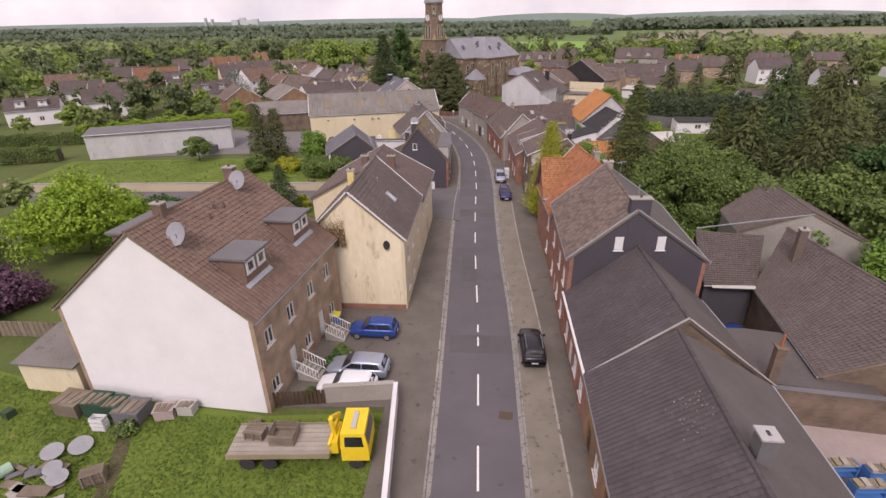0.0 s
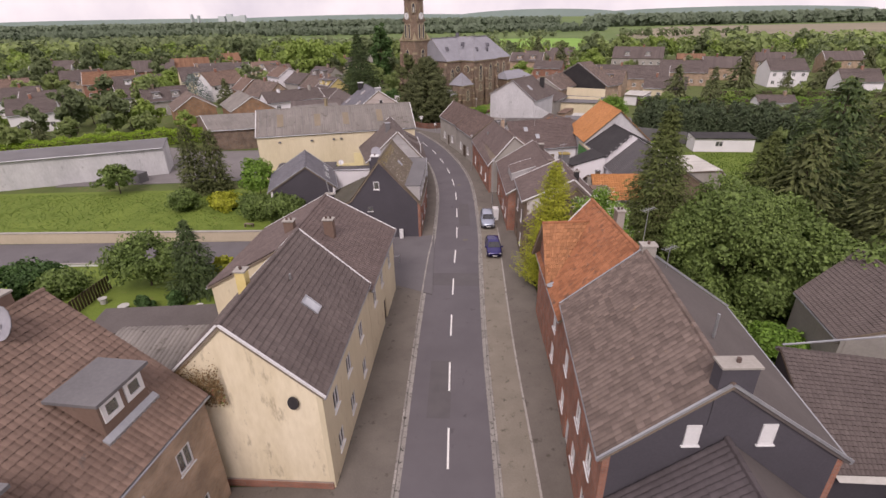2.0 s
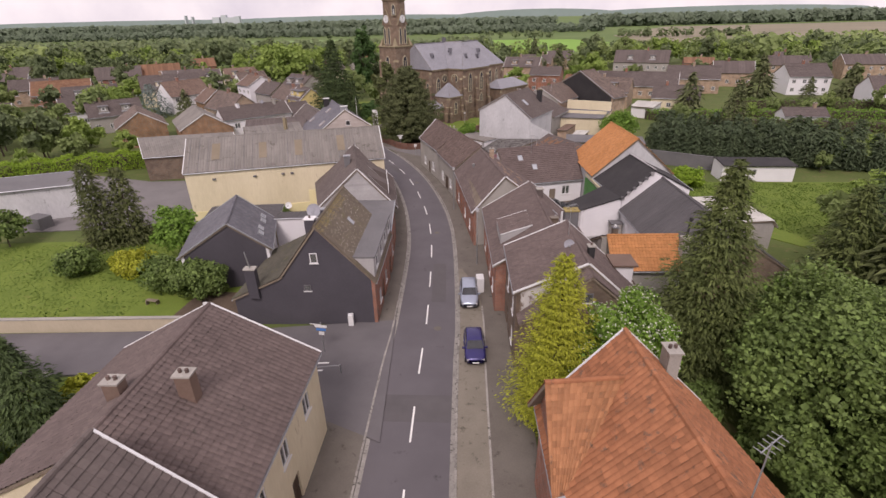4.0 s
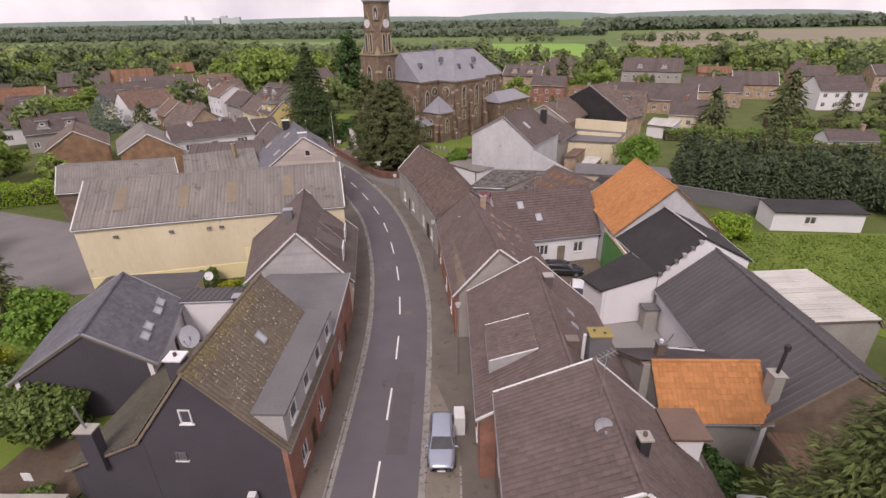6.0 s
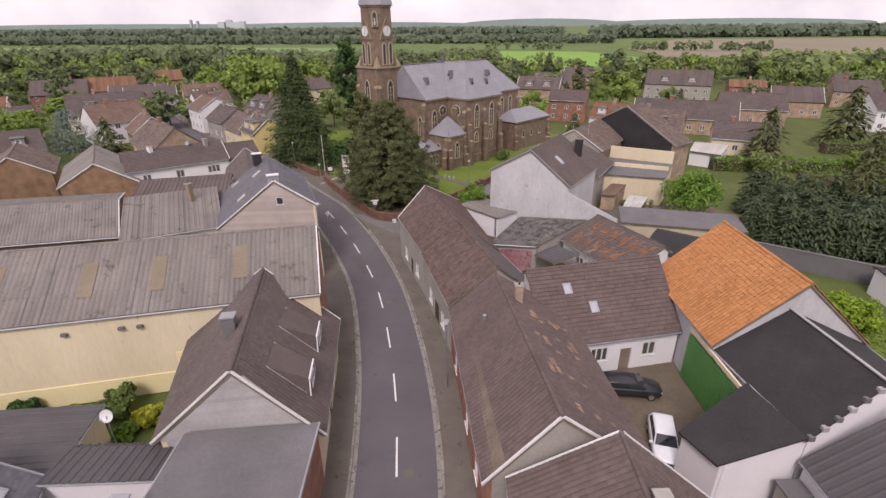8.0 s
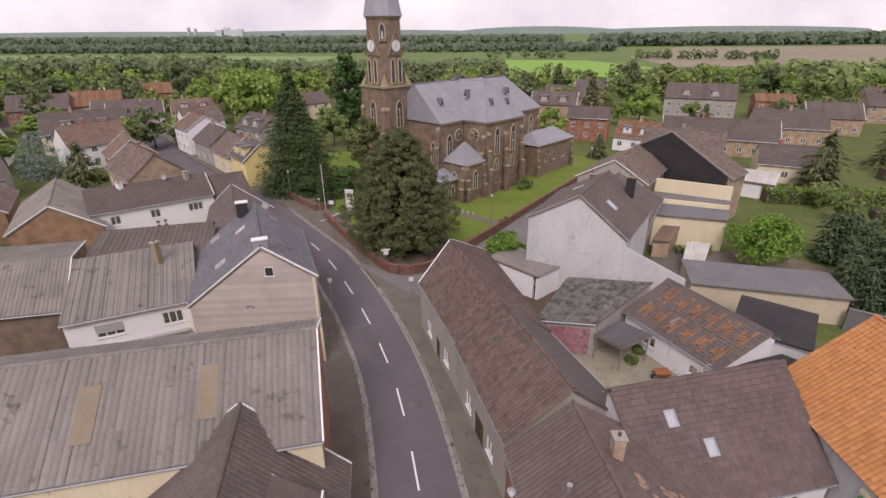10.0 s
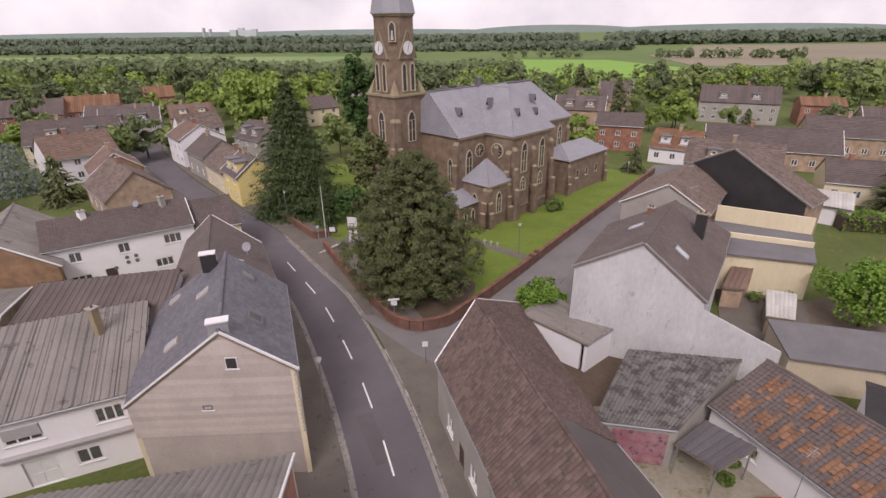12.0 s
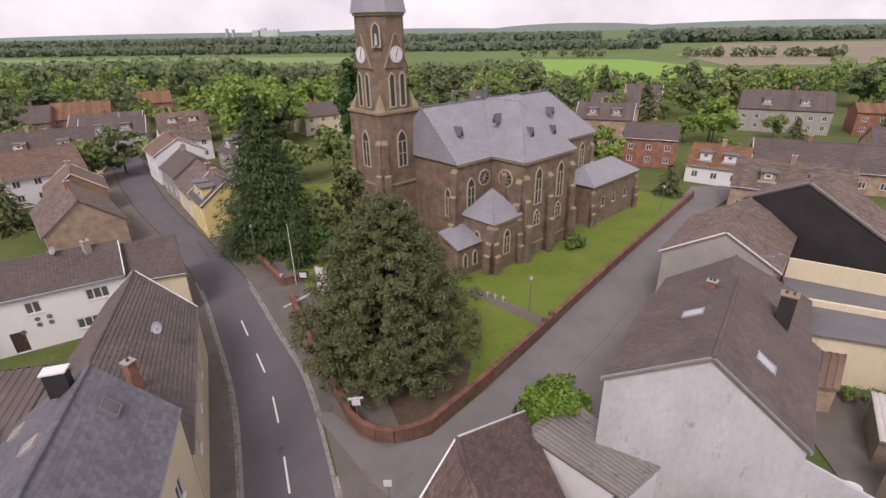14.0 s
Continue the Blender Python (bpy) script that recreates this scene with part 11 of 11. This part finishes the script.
for k, (x, y, hd, ln, dp, ze, zr, w_, r_) in enumerate(FAR):
    a = radians(hd)
    d_ = (math.sin(a), math.cos(a))
    near = y < 216
    n_w = max(2, int(ln / 3))
    hs = [(ln * (i + 0.5) / n_w, z_, 1.1, 1.2, 1) for i in range(n_w) for z_ in ((0.9, 3.4) if ze > 4.8 else (1.0,)) if z_ + 1.2 < ze - 0.2]
    hh = House("village_house", {"w": "white", "c": "cream", "b": "brown brick", "r": "red brick", "g": "grey", "y": "yellow", "o": "ochre brick"}[w_] + " village house with " + {"d": "dark", "b": "brown", "o": "weathered", "r": "rust-red", "s": "slate-grey", "n": "reddish"}[r_] + " pitched roof",
               (x, y), (x + d_[0] * ln, y + d_[1] * ln), width=dp, side=1 if hd < 0 else -1, ze=ze, zr=zr, walls=WALLS[w_], roof=ROOFS[r_], kind="course" if near else "rib", seed=200 + k, sills=False, holes=hs, gutter=near, barge=M_TRIM if k % 3 == 0 else None, group="village houses", caps=near)
    rr = random.Random(k)
    p = hh.ra.lerp(hh.rb, rr.uniform(0.25, 0.75))
    chimney(hh.ob, p.x, p.y, zr - 0.5, zr + 1.1, 0.7, 0.6, M_BRICK_RED if k % 2 else M_BRICK, hd, 1)
    if k in (34, 37) or (k % 4 == 0 and zr - ze > 2.4 and y < 260):
        for u in (0.3, 0.7):
            box_dormer(hh, u, 1.9, 0.25, ze + (zr - ze) * 0.25 + 1.5, WALLS[w_], M_FELT, 1, 0.8)
# power station on the horizon
ps = thing("power_station", "hazy power station with stacks on the horizon", "power station", (-1600, 4200))
for dx, w, h in ((-30, 50, 26), (30, 40, 40), (80, 60, 24), (130, 40, 30), (-260, 9, 42), (-210, 9, 34)):
    Geo().box((-1600 + dx, 4200, 0), (w, 40, h + 22)).part("block", M_HAZE, ps)

# ---- trees among the farther houses, clear of every roof ----
bpy.context.view_layer.update()
FOOT = []
for ob in bpy.data.objects:
    if ob.type == "MESH" and ob.name.split(".")[0] == "roof":
        c = [ob.matrix_world @ Vector(v) for v in ob.bound_box]
        FOOT.append((min(p.x for p in c), max(p.x for p in c), min(p.y for p in c), max(p.y for p in c)))


def clear_of_roofs(x, y, r):
    return not any(x0 - r < x < x1 + r and y0 - r < y < y1 + r for x0, x1, y0, y1 in FOOT)


PLACED = [(x, y, 3.0) for x, y, *_ in SPOTS]
rr = random.Random(77)
for x0, x1, y0, y1, n_, kinds, s0, s1 in ((-150, -50, 205, 262, 30, (0, 1, 2, 3, 3, 5, 4), 0.7, 1.05), (45, 170, 200, 270, 16, (0, 1, 3, 5, 4), 0.5, 0.8), (60, 150, 84, 165, 24, (0, 1, 5, 0), 0.3, 0.55),
                                        (-140, -62, 112, 205, 34, (0, 1, 3, 5, 4), 0.4, 0.8), (-120, -56, 20, 84, 14, (0, 1, 5, 3), 0.35, 0.7), (-50, 45, 212, 300, 22, (0, 1, 3, 5), 0.6, 0.95)):
    got, tries = 0, 0
    while got < n_ and tries < n_ * 12:
        tries += 1
        x, y, kind, s = rr.uniform(x0, x1), rr.uniform(y0, y1), rr.choice(kinds), rr.uniform(s0, s1)
        r = (4.2, 5.2, 8.0, 6.5, 3.0, 5.5)[kind] * s
        if kind == 4:
            s *= 1.9
        if not clear_of_roofs(x, y, r * 0.6) or any((x - a) ** 2 + (y - b) ** 2 < (0.55 * (r + c)) ** 2 for a, b, c in PLACED):
            continue
        PLACED.append((x, y, r))
        got += 1
        copy_thing(KINDS[kind], Matrix.LocRotScale((x, y, 0), Euler((0, 0, rr.uniform(0, 6.28))), (s * rr.uniform(0.9, 1.1), s * rr.uniform(0.9, 1.1), s * rr.uniform(0.85, 1.1))))

for x, y, kind, s in ((-46, 231, 2, 0.95), (-57, 246, 2, 1.0), (-42, 240, 2, 0.85), (-66, 240, 2, 0.9), (-52, 238, 1, 1.2), (-33, 188, 5, 0.6), (-30, 183, 0, 0.6), (-26, 200, 0, 0.9), (-20, 206, 5, 0.8), (-44, 208, 0, 0.8), (-30, 212, 1, 0.8),
                      (30, 196, 0, 0.6), (67, 231, 1, 1.0), (78, 268, 1, 0.9), (53, 149, 1, 0.55), (62, 143, 0, 0.4), (-62, 128, 0, 0.7), (-72, 134, 5, 0.6), (-56, 134, 1, 0.5), (-48, 128, 0, 0.5)):
    if clear_of_roofs(x, y, 1.5):
        copy_thing(KINDS[kind], Matrix.LocRotScale((x, y, 0), Euler((0, 0, x)), (s, s, s * 1.05)))


def grove(x0, x1, y0, y1, n_, seed, mat, label, h0=8.0, h1=14.0):
    """A loose wood of many trees among the far houses, joined."""
    rng = np.random.default_rng(seed)
    V, Q, off = [], [], 0
    for k in range(n_):
        x, y, h = rng.uniform(x0, x1), rng.uniform(y0, y1), rng.uniform(h0, h1)
        r = h * rng.uniform(0.34, 0.5)
        if not clear_of_roofs(x, y, r * 0.6):
            continue
        p, n2 = crown_points(rng, 16, 14, h * 0.1, h, r, rng.uniform(0.4, 1.3), 0.36)
        v, q = leaf_quads(p + np.array((x, y, 0)), n2, 1.4, rng, 0.8)
        V.append(v)
        Q.append(q + off)
        off += len(v)
    ob = new("tree_belt", array_mesh("tree_belt", np.concatenate(V), np.concatenate(Q), mat))
    return tagged(ob, label, "woodland", kind="stuff")


for k, (x0, x1, y0, y1, n_) in enumerate(((-240, -60, 262, 350, 80), (-260, -150, 170, 262, 60), (-60, 45, 290, 350, 40), (45, 210, 268, 340, 70), (165, 300, 150, 270, 70), (150, 260, 84, 160, 50), (-260, -140, 60, 170, 50))):
    for m, mt in enumerate((M_SPRING, M_SPRING_LIGHT, M_SPRING_DARK)):
        grove(x0, x1, y0, y1, n_ // 3 + (6 if m == 0 else 0), 900 + 3 * k + m, mt, ("green", "fresh green", "dark green")[m] + " trees standing close behind the village")


def tufts(name, poly, n_, size, seed, mat, label):
    """Uneven tufts of grass over a plan polygon, joined."""
    rng = np.random.default_rng(seed)
    P = np.array(poly, float)
    lo, hi = P.min(0), P.max(0)
    q = rng.uniform(lo, hi, (n_, 2))
    inside = np.zeros(n_, bool)
    for (ax, ay), (bx, by) in zip(P, np.roll(P, -1, 0)):
        cross = ((ay > q[:, 1]) != (by > q[:, 1])) & (q[:, 0] < (bx - ax) * (q[:, 1] - ay) / (by - ay + 1e-9) + ax)
        inside ^= cross
    q = q[inside]
    h = size * (0.75 + 0.35 * np.sin(q[:, 0] * 0.9 + seed) * np.sin(q[:, 1] * 0.7)) * rng.uniform(0.3, 1.2, len(q))
    a = rng.uniform(0, math.pi, len(q))
    d = np.stack([np.cos(a), np.sin(a)], axis=1) * (size * 0.7 * rng.uniform(0.5, 1.2, len(q)))[:, None]
    lean = rng.normal(0, 0.12, (len(q), 2))
    z = np.zeros(len(q))
    v = np.stack([np.column_stack([q - d, z - 0.02]), np.column_stack([q + d, z - 0.02]), np.column_stack([q + d * 0.7 + lean, h]), np.column_stack([q - d * 0.7 + lean, h * 0.8])], axis=1)
    ob = new(name, array_mesh(name, v.reshape(-1, 3), np.arange(len(q) * 4).reshape(-1, 4), mat))
    return tagged(ob, label, "grass", kind="stuff")


M_TUFT = material("grass blades", (0.080, 0.138, 0.022), (0.140, 0.205, 0.040), 0.8, 3, 0.3, 0, island=0.18, translucent=0.35)
tufts("rough_grass", [(-38, 6), (-3.6, 6), (-3.6, 23.4), (-12, 23.4), (-26, 25.6), (-38, 30)], 60000, 0.10, 3, M_TUFT, "long rough grass growing between the junk")
tufts("garden_grass", [(-70, 74), (-24, 73), (-22, 80), (-24, 91), (-70, 91)], 14000, 0.11, 4, M_TUFT, "uneven grass of the garden lawn")
tufts("churchyard_grass", [(-10.0, 153.0), (-5.0, 144.0), (-1.0, 137.4), (2, 136), (8.0, 141.7), (14.0, 149.9), (26.0, 166), (10, 172), (-4, 160)], 9000, 0.12, 5, M_TUFT, "tufted grass of the churchyard")
tufts("back_garden_grass", [(42, 100), (52, 84), (70, 82), (72, 106), (50, 108), (44, 112)], 16000, 0.16, 6, M_TUFT, "long grass in the back garden")
